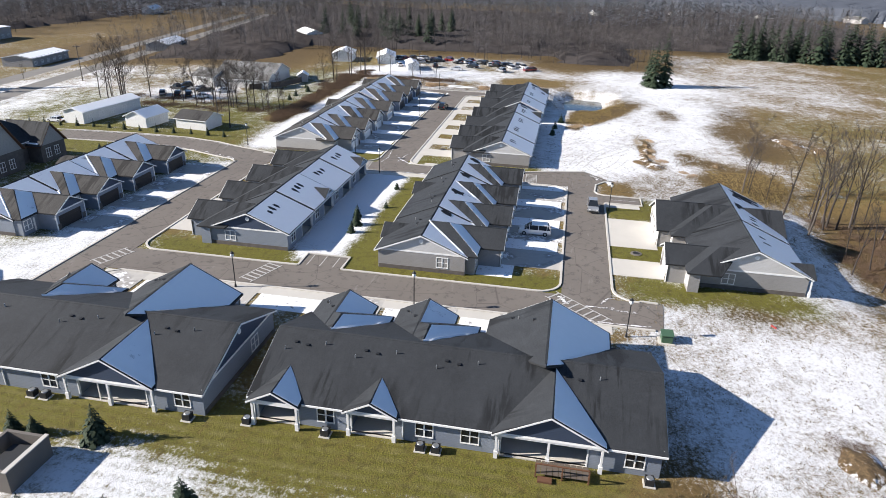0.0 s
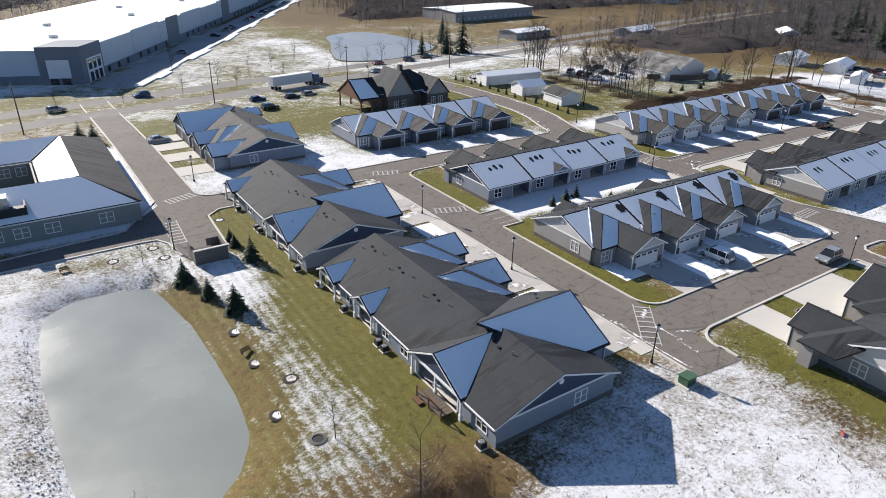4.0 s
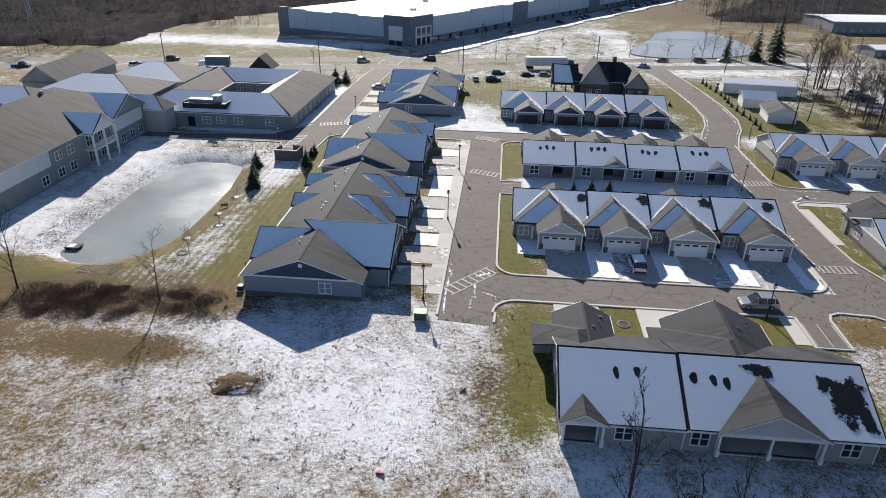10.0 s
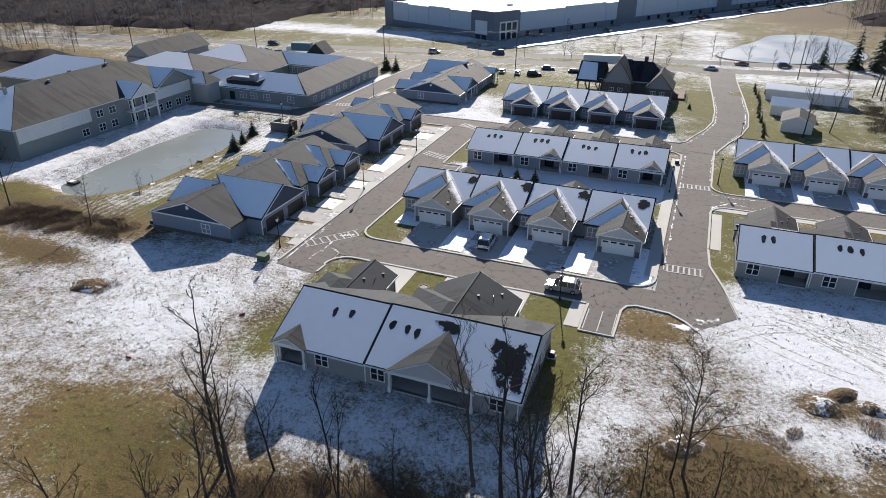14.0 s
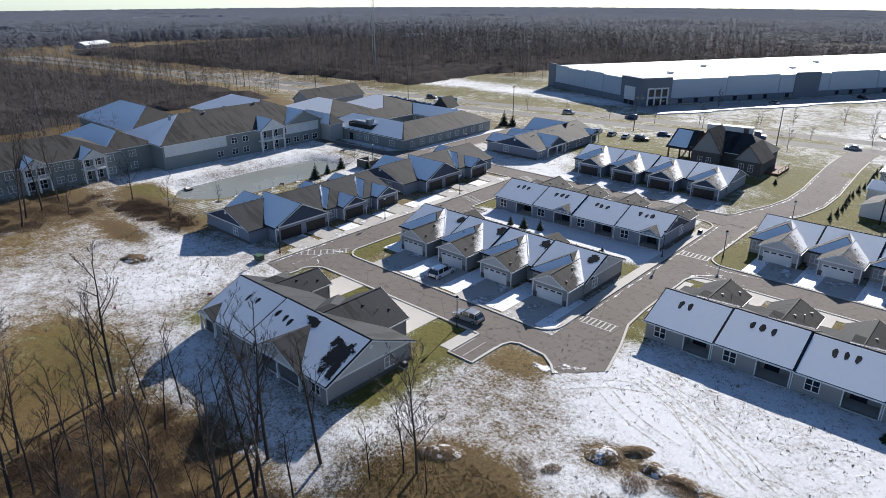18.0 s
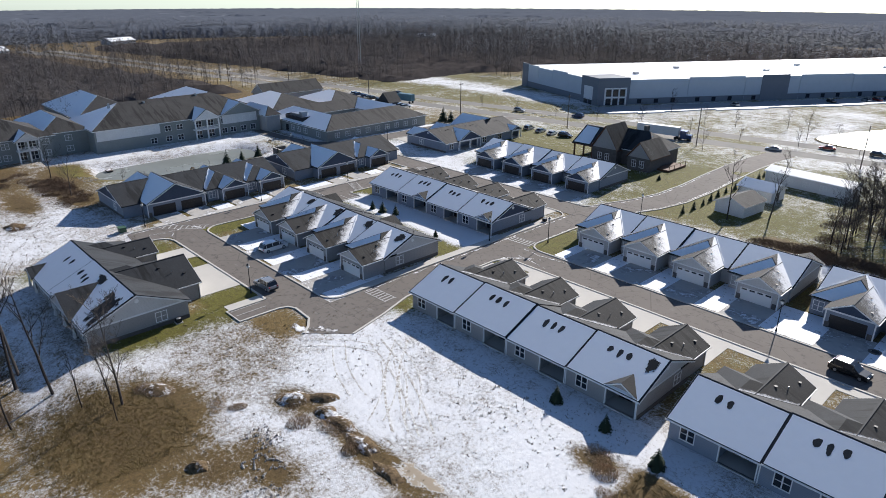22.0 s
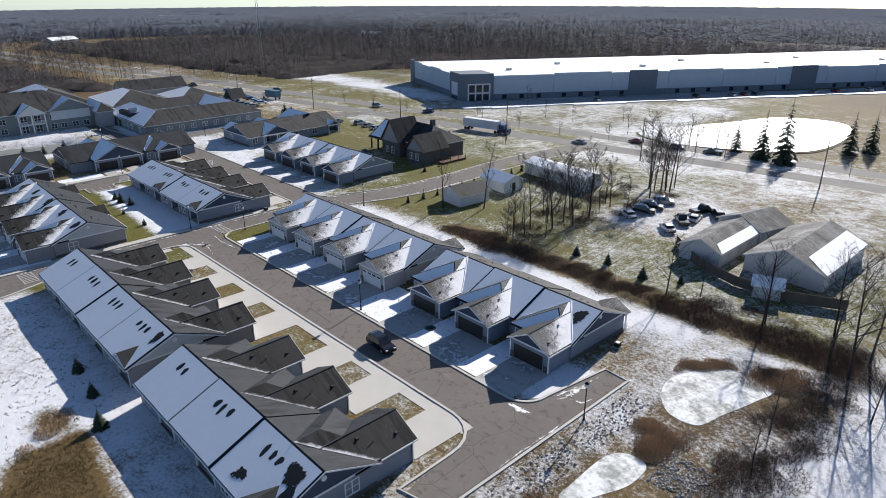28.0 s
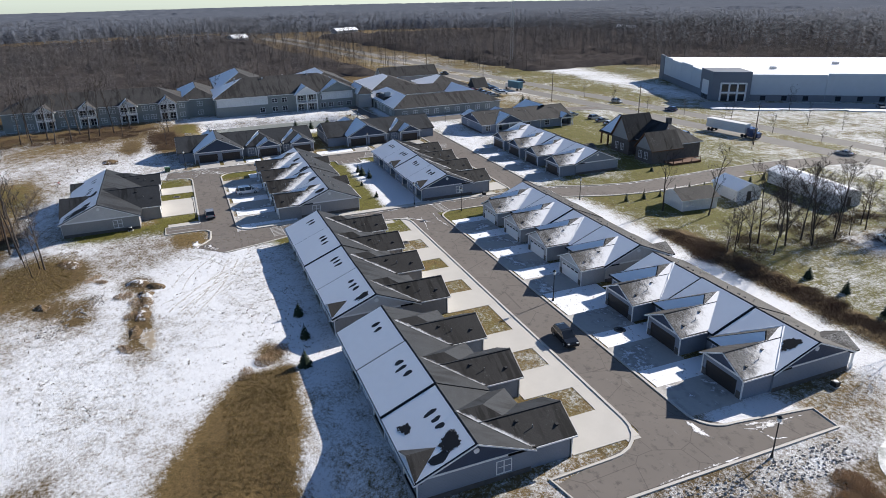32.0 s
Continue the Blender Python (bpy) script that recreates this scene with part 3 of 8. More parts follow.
            part("wall", Build(at, flip).box((wl + 0.35, F, 0), (gl + 0.4, vh - 0.4, WALL_Z)), sid, T)
            window(T, (wl + 2.15, vh - 0.4), (wl + 0.75, vh - 0.4), 0.75, 2.2, at, flip)
            part("entry_door", Build(at, flip).box((wl + 2.6, vh - 0.45, 0.1), (wl + 3.5 if wt - wg > 3.6 else wl + 2.9, vh - 0.36, 2.2)), DOOR_WHITE, T, "white entry door")
        # snow left in the valleys and blown on to the lee slope
        lee = facing(1, 0) == "dust"
        front_snow = facing(0, 1) == "snow"
        wide = wt > wg + 0.5
        mm, ll = ((ur - wt) + ur) / 2 if wide else m, ur - wt if wide else gl
        vr = lambda u: H + (zr - (zt + (ur - u) * pin)) / slope
        vl = lambda u: H + (zr - (zt + (u - ll) * pin)) / slope
        zf = lambda v: zr - slope * (v - H)
        end = F + 0.2
        if lee:
            reach = 4.6 if dusty is SHINGLE_DUST else 2.8 if front_snow else 0.75
            amount = 0.95 if dusty is SHINGLE_DUST else 0.85 if front_snow else 0.7
            flat_z = lambda u, v: zt + (ur - u) * pin
            corners = [(m, vr(m)), (ur - 0.1, min(vr(ur - 0.1), end)), (ur - 0.1, vf + 0.3), (m, vf + 0.3)]
            drift([(u, v, flat_z(u, v) + 0.012) for u, v in corners], lambda u, v: amount - max(0.0, v - vr(u)) / reach * 0.62)
            if wide:
                corners = [(mm, max(vr(mm), H)), (m, vr(m)), (m, vr(m) + 2.2), (mm, max(vr(mm), H) + 0.7)]
                drift([(u, v, flat_z(u, v) + 0.012) for u, v in corners], lambda u, v: amount - max(0.0, v - vr(u)) / reach * 0.62, (4, 6))
        if front_snow or facing(-1, 0) == "snow":
            u1 = ll + 0.3
            u0 = min(mm, ll + (zr - zt) / pin)
            rib((u0, vl(u0), zf(vl(u0))), (u1, min(vl(u1), end), zf(min(vl(u1), end))), int(ur * 7))
        if front_snow:
            u1, u0 = ur - 0.3, max(mm, ur - (zr - zt) / pin)
            rib((u0, vr(u0), zf(vr(u0))), (u1, min(vr(u1), end), zf(min(vr(u1), end))), int(ur * 11))
        a, c = gl + 0.35, ur - 0.35
        part("wall", Build(at, flip).box((a, F, 0), (a + 0.16, vf, WALL_Z)), sid, T)
        part("wall", Build(at, flip).box((c - 0.16, F, 0), (c, vf, WALL_Z)), sid, T)
        ops = [(d0, d1, 0.0, 2.15) for d0, d1 in doors]
        part("wall", wall(Build(at, flip), (c, vf), (a, vf), 0, WALL_Z, 0.16, ops), sid, T)
        part("gable", Build(at, flip).extrude([(c, vf, WALL_Z), (a, vf, WALL_Z), (m, vf, zg - 0.28)], (0, -0.15, 0)), gable, T)
        part("band_board", Build(at, flip).box((a, vf, WALL_Z - 0.14), (c, vf + 0.05, WALL_Z + 0.08)), TRIM, T)
        for u in (a, c):
            part("corner_board", Build(at, flip).box((u - 0.09, vf - 0.05, 0), (u + 0.09, vf + 0.05, WALL_Z - 0.14)), TRIM, T)
        part("stone_base", Build(at, flip).box((a + 0.09, vf, 0), (a + 0.75, vf + 0.07, 0.95)), STONE, T)
        part("stone_base", Build(at, flip).box((c - 0.75, vf, 0), (c - 0.09, vf + 0.07, 0.95)), STONE, T)
        for p, q in (((gl, zt), (m, zg)), ((m, zg), (ur, zt))):
            pts = [(p[0], vf + 0.46, p[1] - 0.2), (q[0], vf + 0.46, q[1] - 0.2), (q[0], vf + 0.46, q[1] - 0.02), (p[0], vf + 0.46, p[1] - 0.02)]
            part("rake_board", Build(at, flip).extrude(pts, (0, -0.06, 0)), TRIM, T)
        part("gutter", Build(at, flip).box((ur, F + 0.5, zt - 0.2), (ur + 0.1, vf + 0.4, zt - 0.04)), TRIM, T)
        for d0, d1 in doors:
            garage_door(T, at, flip, c - d1, c - d0, vf - 0.06, door, lights)
        vent(T, at, flip, m + wg * 0.25, F + 1.0, zg - wg * 0.25 * pin, 0)
        vent(T, at, flip, m + wg * 0.3, vf - 1.2, zg - wg * 0.3 * pin, 1)
        vent(T, at, flip, m + wg * 0.12, F - 0.3, zg - wg * 0.12 * pin, 1)
    if facing(0, -1) != "snow":
        for k in range(len(units) - 1):
            u = (units[k] + units[k + 1]) / 2
            for du, v, kind in ((-1.6, H - 1.6, 0), (0.2, H - 1.9, 1), (1.4, H - 1.7, 1), (2.2, H - 2.6, 0)):
                vent(T, at, flip, u + du, v, zmain(v, k), kind)
    for k, (u, v, ru, rv) in enumerate(melts):
        i = sum(1 for b in units[1:-1] if b <= u)
        melt(T, at, flip, u, v, lambda q: zmain(q, i), ru, rv, k + int(u))
    return T


def row_x(x0, yb, face):
    """A row whose back wall lies on y = yb and whose garages face +y (1) or -y (-1)."""
    return (lambda u, v, z: (x0 + u, yb + face * v, z)), face < 0


def row_y(xb, y0, face):
    """A row along y: back wall on x = xb, garages facing +x (1) or -x (-1)."""
    return (lambda u, v, z: (xb + face * v, y0 + u, z)), face > 0


def std_wings(units, first_wide, vh=13.9):
    out = []
    for k in range(len(units) - 1):
        ur = units[k + 1] + (0.1 if k == len(units) - 2 else -0.9)
        wt = units[k + 1] - units[k] - 0.2 if k else min(units[1] - units[0] - 0.3, 10.2)
        out.append((ur, 7.0, wt, vh, ((0.9, 5.75),)))
    return out


def ovals(units, H, back=True):
    r = random.Random(len(units) * 7 + int(units[1] * 10))
    out = []
    for k in range(len(units) - 1):
        c = units[k] + (units[k + 1] - units[k]) * 0.47
        for j in range(r.choice((2, 3, 3))):
            out.append((c - 1.4 + j * 1.25 + r.uniform(-0.1, 0.1), H - 2.0 + r.uniform(-0.1, 0.3), 0.33 + 0.12 * r.random(), 0.55 + 0.25 * r.random()))
    return out

U4 = (0, 9.3, 19.0, 28.6, 38.3)
at, fl = row_x(102.7, 64.5, 1)
townhouse("grey-sided four-unit townhouse row under snowy roof with charcoal garages", at, fl, U4, 6.0, 5.55, 16.6, std_wings(U4, 0),
          SID_TAUPE, SID_TAUPE, SID_LIGHT, DOOR_WHITE, True,
          porches=[(5.3, 9.0), (14.6, 18.7), (24.3, 28.3), (34.0, 38.1)], windows=[1.3, 10.7, 20.4, 30.0],
          gables=[(33.9, 38.3, 0.05)], melts=ovals(U4, 6.0) + [(37.2, 4.5, 0.95, 1.2)], wood=SHINGLE, dusty=SHINGLE_STREAK)
U3 = (0, 9.7, 19.5, 29.8)
at, fl = row_x(145.0, 64.3, 1)
townhouse("blue-grey three-unit townhouse row with navy gable end, snowy roof", at, fl, U3, 5.9, 5.55, 16.6, std_wings(U3, 0),
          SID_BLUE, SID_NAVY, SID_NAVY, DOOR_DARK, False,
          porches=[(5.4, 9.4), (15.0, 19.2), (25.4, 29.6)], windows=[1.3, 11.0, 20.8],
          gables=[(25.3, 29.8, 0.05)], melts=ovals(U3, 5.9) + [(28.0, 4.2, 1.5, 1.3), (23.0, 1.2, 1.0, 0.8), (29.0, 2.6, 0.7, 1.2)], wood=SHINGLE, dusty=SHINGLE_STREAK)
U4b = (0, 9.9, 19.4, 28.9, 38.6)
at, fl = row_x(102.7, 120.2, -1)
townhouse("grey four-unit townhouse row with white garage doors and snowy roof", at, fl, U4b, 6.1, 5.6, 16.5, std_wings(U4b, 1),
          SID_PALE, SID_LIGHT, SID_LIGHT, DOOR_WHITE, True, gables=[(34.2, 38.6, 0.8)], endwin=False)
at, fl = row_x(144.8, 120.4, -1)
U3b = (0, 10.3, 20.0, 29.4)
townhouse("blue-grey three-unit townhouse row with dark garage doors", at, fl, U3b, 6.1, 5.6, 16.6, std_wings(U3b, 1),
          SID_BLUE, SID_NAVY, SID_NAVY, DOOR_DARK, False, gables=[(25.0, 29.4, 0.8)], endwin=False, melts=[(27.6, 8.0, 1.1, 1.2)])
U4c = (0, 11.2, 20.6, 30.1, 39.7)
at, fl = row_x(50.3, 81.6, -1)
townhouse("taupe four-unit townhouse row with pale gables and white garage doors", at, fl, U4c, 6.1, 5.6, 16.7, std_wings(U4c, 1),
          SID_TAUPE, SID_LIGHT, SID_LIGHT, DOOR_WHITE, True, gables=[(4.5, 9.0, 0.6), (24, 28.5, 0.6)], porches=[(4.7, 8.8), (24.2, 28.3)], windows=[1.5, 11, 21, 31], melts=[(10.4, 7.4, 1.2, 1.0), (19.8, 7.4, 1.2, 1.1), (29.2, 7.3, 1.3, 1.1), (38.4, 7.6, 1.0, 1.3)], wood=SHINGLE, dusty=SHINGLE_STREAK)
U4d = (0, 9.7, 19.2, 28.7, 38.0)
at, fl = row_x(52.2, 95.8, 1)
townhouse("blue-grey four-unit townhouse row with small porch gables, snowy roof", at, fl, U4d, 6.0, 5.55, 16.4, std_wings(U4d, 0),
          SID_BLUE, SID_BLUE, SID_NAVY, DOOR_DARK, False,
          porches=[(5.3, 9.4), (14.8, 18.9), (24.3, 28.4), (33.8, 37.8)], windows=[1.3, 11.0, 20.5, 30.0],
          gables=[(14.7, 19.1, 0.05), (33.6, 38.0, 0.05)], melts=ovals(U4d, 6.0), wood=SHINGLE, dusty=SHINGLE_STREAK)
U4e = (0, 10.9, 20.4, 30.0, 39.6)
at, fl = row_x(47.4, 149.3, -1)
townhouse("blue-grey four-unit townhouse row with dark garage doors, snowy roof", at, fl, U4e, 6.1, 5.6, 16.7, std_wings(U4e, 1),
          SID_BLUE, SID_NAVY, SID_BLUE, DOOR_DARK, False, gables=[(25.0, 29.4, 0.6)], endwin=False)
# the two rows along the drive by the pond
U1a = (0, 13.8, 22.4, 29.6, 36.6)
at, fl = row_y(16.1, 47.1, 1)
wings1 = [(16.9, 13.2, 13.2, 16.5, ((0.7, 5.4), (6.6, 11.4))), (27.2, 6.8, 9.6, 16.4, ((0.8, 5.6),)), (36.6, 6.8, 9.2, 16.4, ((0.8, 5.6),))]
townhouse("blue-grey townhouse row with navy gable end and charcoal roof", at, fl, U1a, 7.55, 5.75, 17.9, wings1,
          SID_BLUE, SID_NAVY, SID_NAVY, DOOR_DARK, False, porches=[(6.0, 13.6), (23.1, 27.2), (32.1, 36.3)], windows=[1.4, 15.5, 19.6, 28.8],
          gables=[(4.8, 14.0, 0.5), (22.9, 27.4, 0.5), (31.9, 36.4, 0.9)], wood=SHINGLE, dusty=None, step=0.0)
U1b = (0, 11.0, 21.5, 33.0)
at, fl = row_y(15.3, 88.3, 1)
wings2 = [(17.6, 12.6, 12.6, 16.5, ((0.7, 5.3), (6.4, 11.0))), (28.1, 6.8, 9.4, 16.4, ((0.8, 5.6),))]
townhouse("blue-grey three-unit townhouse row with navy gable end", at, fl, U1b, 7.7, 5.8, 17.9, wings2,
          SID_BLUE, SID_NAVY, SID_NAVY, DOOR_DARK, False, porches=[(5.8, 13.2), (28.6, 32.8)], windows=[1.4, 15.5, 22.5],
          gables=[(4.8, 14.2, 0.5), (28.4, 33.0, 0.9)], wood=SHINGLE, dusty=None, step=0.0)
U5 = (0, 10.5, 21.0, 32.5)
at, fl = row_y(35.2, 136.0, -1)
wings5 = [(7.4, 6.8, 6.8, 16.5, ((0.8, 5.6),)), (17.0, 6.8, 9.4, 16.4, ((0.8, 5.6),)), (31.5, 12.6, 12.6, 16.5, ((0.7, 5.3), (6.4, 11.0)))]
townhouse("blue-grey townhouse row with dark gable end by the entrance drive", at, fl, U5, 7.7, 5.8, 18.2, wings5,
          SID_BLUE, SID_NAVY, SID_NAVY, DOOR_DARK, False, porches=[(5.8, 13.2), (28.6, 32.3)], windows=[1.4, 15.5, 22.5],
          gables=[(4.8, 14.2, 0.5), (28.0, 32.5, 0.9)], wood=SHINGLE_BROWN, dusty=None, step=0.0)
# the two-unit house beyond the street
U7 = (0, 11.2, 28.0)
at, fl = row_x(54.6, 24.7, 1)
wings7 = [(6.6, 6.6, 9.0, 15.6, ((0.8, 5.6),)), (23.4, 11.2, 13.0, 16.2, ((0.7, 5.3), (5.6, 10.2)))]
townhouse("taupe two-unit townhouse with pale gables, snow on the shaded slope", at, fl, U7, 6.9, 6.1, 17.7, wings7,
          SID_TAUPE, SID_LIGHT, SID_LIGHT, DOOR_WHITE, True, porches=[(0.3, 3.4), (14.0, 23.1)], windows=[5.0, 11.8, 25.0],
          gables=[(0.0, 3.9, 0.5), (14.0, 23.3, 0.5)], wood=SHINGLE, dusty=None, step=0.1,
          melts=[(5.2, 4.6, 0.35, 0.65), (7.2, 4.8, 0.35, 0.65), (12.4, 4.5, 0.4, 0.7), (14.2, 4.4, 0.4, 0.6), (15.4, 4.2, 0.42, 0.65), (26.0, 3.8, 2.0, 2.6), (27.2, 2.0, 0.9, 1.6), (18.6, 5.7, 1.6, 0.9), (24.4, 4.9, 1.0, 1.0)])



# ---- ground ----
def soft(d, w):
    return 1 / (1 + np.exp(np.clip(-d / w, -30, 30)))


def rect(X, Y, x0, y0, x1, y1, w=1.0):
    return soft(X - x0, w) * soft(x1 - X, w) * soft(Y - y0, w) * soft(y1 - Y, w)


def oval(X, Y, cx, cy, rx, ry, w=0.25):
    return soft(1 - np.hypot((X - cx) / rx, (Y - cy) / ry), w)


def axis(a, b, step, far):
    core = list(np.arange(a, b + 0.01, step))
    s, hi, lo = step, [core[-1]], [core[0]]
    while hi[-1] < far:
        s *= 1.22
        hi.append(hi[-1] + s)
    s = step
    while lo[-1] > -far:
        s *= 1.22
        lo.append(lo[-1] - s)
    return np.array(lo[:0:-1] + core + hi[1:])


gx, gy = axis(-60, 240, 1.25, 14000), axis(-40, 240, 1.25, 14000)
GX, GY = np.meshgrid(gx, gy)
SN = np.full(GX.shape, 0.36)
GR = np.full(GX.shape, 0.45)
SHAGGY = np.zeros(GX.shape)


def lay(arr, mask, value):
    arr[:] = arr * (1 - mask) + value * mask


# (array, x0, y0, x1, y1, value, softness)
for arr, x0, y0, x1, y1, val, w in (
        (SN, -60, -40, 60, 44, 0.58, 3), (GR, -60, -40, 60, 44, 0.2, 3),
        (SN, 8, 22, 50, 47, 0.65, 2.5), (SN, 49, 25, 54.6, 47, 0.16, 1.2), (GR, 48, 22, 56, 47, 0.95, 1.2),
        (SN, -16, -20, 14, 24, 0.56, 5),
        (SN, 54, 8, 84, 25, 0.68, 1.5), (SN, 50, -40, 100, 7, 0.16, 2), (GR, 50, -40, 100, 10, 0.25, 3),
        (SN, 83, 14, 180, 64, 0.66, 2.0), (SN, 103, 42, 180, 64.5, 0.74, 1.6), (SN, 152, 57, 178, 64.5, 0.56, 0.8), (GR, 83, 14, 260, 64, 0.15, 3),
        (SN, 82, 26, 87, 46, 0.15, 1), (GR, 82, 24, 89, 47, 0.9, 1), (SN, 78, 42, 84.2, 49, 0.1, 0.6), (GR, 60, 42, 84.4, 50, 0.95, 0.6), (SN, 61, 42, 65.4, 49, 0.1, 0.4),
        (SN, -4, 46, 9.5, 122, 0.46, 1.5), (GR, -6, 44, 17, 124, 0.6, 1.2), (SN, 9.4, 46, 16, 122, 0.1, 1.2),
        (GR, 6, 44, 17, 124, 0.68, 1.2), (SN, -26, 92, 3, 112, 0.56, 2), (SN, -26, 101.5, 2, 109.5, 0.46, 1), (GR, -26, 101, 2, 110, 0.6, 1), (SN, -36, 44, -16, 112, 0.66, 2), (SN, 0, 84, 9, 99, 0.78, 1.5), (SN, 0.5, 66, 6, 82, 0.55, 1.2), (SN, 2.5, 54, 9, 67, 0.56, 1.2), 
        (SN, 48, 56, 51, 82, 0.12, 0.6), (GR, 47, 55, 52, 116, 0.95, 0.8), (SN, 48, 82, 91, 87, 0.12, 0.7), (GR, 47, 81, 92, 89, 1.0, 0.8),
        (SN, 50, 87.5, 91.5, 95.8, 0.85, 0.6), (SN, 48, 95, 52, 114, 0.12, 0.6), (SN, 89.8, 66, 92.6, 82, 0.5, 0.6),
        (SN, 98.5, 62, 102.7, 88, 0.3, 0.8), (SN, 98.8, 98, 104, 108, 0.15, 0.8), (GR, 98, 60, 106, 122, 0.7, 0.8),
        (SN, 102, 120.5, 240, 129, 0.84, 1.0), (SN, 175, 60, 260, 89, 0.55, 2), (SN, 175, 95, 260, 122, 0.55, 2), (GR, 182, 60, 200, 128, 0.45, 2),
        (SN, 100, 131, 150, 215, 0.38, 3), (GR, 100, 130, 150, 215, 0.72, 3), (SN, 150, 131, 200, 175, 0.43, 2), (GR, 150, 130, 200, 175, 0.75, 2),
        (SN, 36, 126, 47, 160, 0.72, 2), (SN, 35, 124, 92, 132, 0.72, 1), (SN, 35, 150, 58, 190, 0.22, 2), (GR, 8, 124, 100, 200, 0.72, 2),
        (SN, 10, 124, 36, 136, 0.72, 1.2), (SN, 10, 168, 36, 186, 0.2, 1.5), (SN, 88, 124, 93, 165, 0.45, 1.2), (SN, 88, 150, 100, 190, 0.2, 1.5),
        (SN, -60, 170, 0, 190, 0.4, 2), (SN, -140, 235, 5, 262, 0.7, 4), (SN, 10, 225, 95, 400, 0.5, 6), (GR, -120, 200, 120, 420, 0.62, 6), (SN, -130, 212, 0, 240, 0.3, 4), (SN, 100, 131, 112, 200, 0.2, 2), (SN, -420, 180, 420, 205, 0.5, 8), (SN, 100, 205, 200, 245, 0.58, 4)):
    lay(arr, rect(GX, GY, x0, y0, x1, y1, w), val)
# bare or brown patches and rough growth
for cx, cy, rx, ry, s, g in ((104, 21, 10, 6.2, 0.05, 0.35), (102, 27.6, 5.5, 3.0, 0.12, 0.35), (141.5, 55.5, 2.6, 1.8, 0.1, 0.0), (111.5, 38.6, 3.6, 2.2, 0.25, 0.0), (125, 39.2, 9.5, 1.5, 0.16, 0.0), (-22, 10, 10, 30, 0.15, 0.0), (0, 44.4, 15, 2.6, 0.05, 0.0), (5, 34, 9, 2.4, 0.1, 0.1), (119, 30.5, 5, 2.2, 0.3, 0.0), (116, 26, 3, 2, 0.35, 0.0),
                             (139.9, 4.3, 8, 5, 0.35, 0.0), (131, 12, 9, 5, 0.2, 0.3), (147, 16, 10, 6, 0.3, 0.2), (165, 30, 9, 3, 0.3, 0.2), (194, 38, 12, 3, 0.1, 0.0), (170, 12, 12, 5, 0.4, 0.2),
                             (0, 46, 16, 4, 0.3, 0.0), (-22, 30, 14, 10, 0.25, 0.0), (47, 33, 2.4, 4, 0.45, 0.5),
                             (192, 108, 8, 10, 0.3, 0.0), (185, 85, 6, 14, 0.35, 0.0), (205, 118, 18, 6, 0.3, 0.0)):
    mk = oval(GX, GY, cx, cy, rx, ry)
    lay(SN, mk, s)
    lay(GR, mk, g)
    lay(SHAGGY, mk, 1.0)
meadow = soft(58.3 - 0.17 * (GX - 146) - GY, 0.5) * soft(GY - (50.8 - 0.5 * (GX - 146)), 0.9) * soft(GX - 145.5, 0.6) * soft(192 - GX, 3)
for arr, val in ((SN, 0.02), (GR, 0.12), (SHAGGY, 0.85)):
    lay(arr, meadow, val)
for x0, y0, x1, y1, sn in ((197, 18, 211, 80, 0.05), (182, 38, 199, 47, 0.08)):
    mk = rect(GX, GY, x0, y0, x1, y1, 1.5)
    lay(SN, mk, sn)
    lay(GR, mk, 0.15)
bay_grass = rect(GX, GY, 89.4, 43, 98, 51, 0.6)
lay(SN, bay_grass, 0.3)
lay(GR, bay_grass, 0.3)
scraped = oval(GX, GY, 96, 38.4, 9.5, 7, 0.2)
lay(SN, scraped, 0.44)
lay(SHAGGY, scraped, 0.5)
litter = np.maximum(np.maximum(oval(GX, GY, 75, 3.5, 19, 11.5, 0.12), oval(GX, GY, 66, 3, 9, 7, 0.2)), np.maximum(oval(GX, GY, 66, -14, 26, 12, 0.2), rect(GX, GY, 127, 130.2, 216, 135.0, 0.5)))
for arr, val in ((SN, 0.14), (GR, 0.0), (SHAGGY, 0.75)):
    lay(arr, litter, val)
lay(GR, oval(GX, GY, -4, 14, 15, 15, 0.3), 0.3)
lay(SN, oval(GX, GY, -4, 16, 14, 15, 0.3), 0.36)
lay(GR, oval(GX, GY, 48, 8.5, 12, 7, 0.2), 0.5)
lay(SN, oval(GX, GY, 48, 8.5, 12, 7, 0.3), 0.2)
lay(SHAGGY, oval(GX, GY, 50, 9, 6, 3.5, 0.35), 0.6)
lay(SN, rect(GX, GY, 182, -40, 330, 60, 5), 0.5)
lay(GR, rect(GX, GY, 182, -40, 330, 60, 5), 0.1)
lay(SN, rect(GX, GY, 201, 84, 222, 139, 1.5), 0.7)
lay(SN, rect(GX, GY, 144, 158, 166, 184, 1.5), 0.6)
lay(GR, rect(GX, GY, 144, 158, 166, 184, 1.5), 0.1)
lay(SN, rect(GX, GY, 0.6, 117, 3.3, 164, 0.3), 0.8)
lay(SN, rect(GX, GY, -26, 116.4, 0.6, 118.8, 0.3), 0.85)
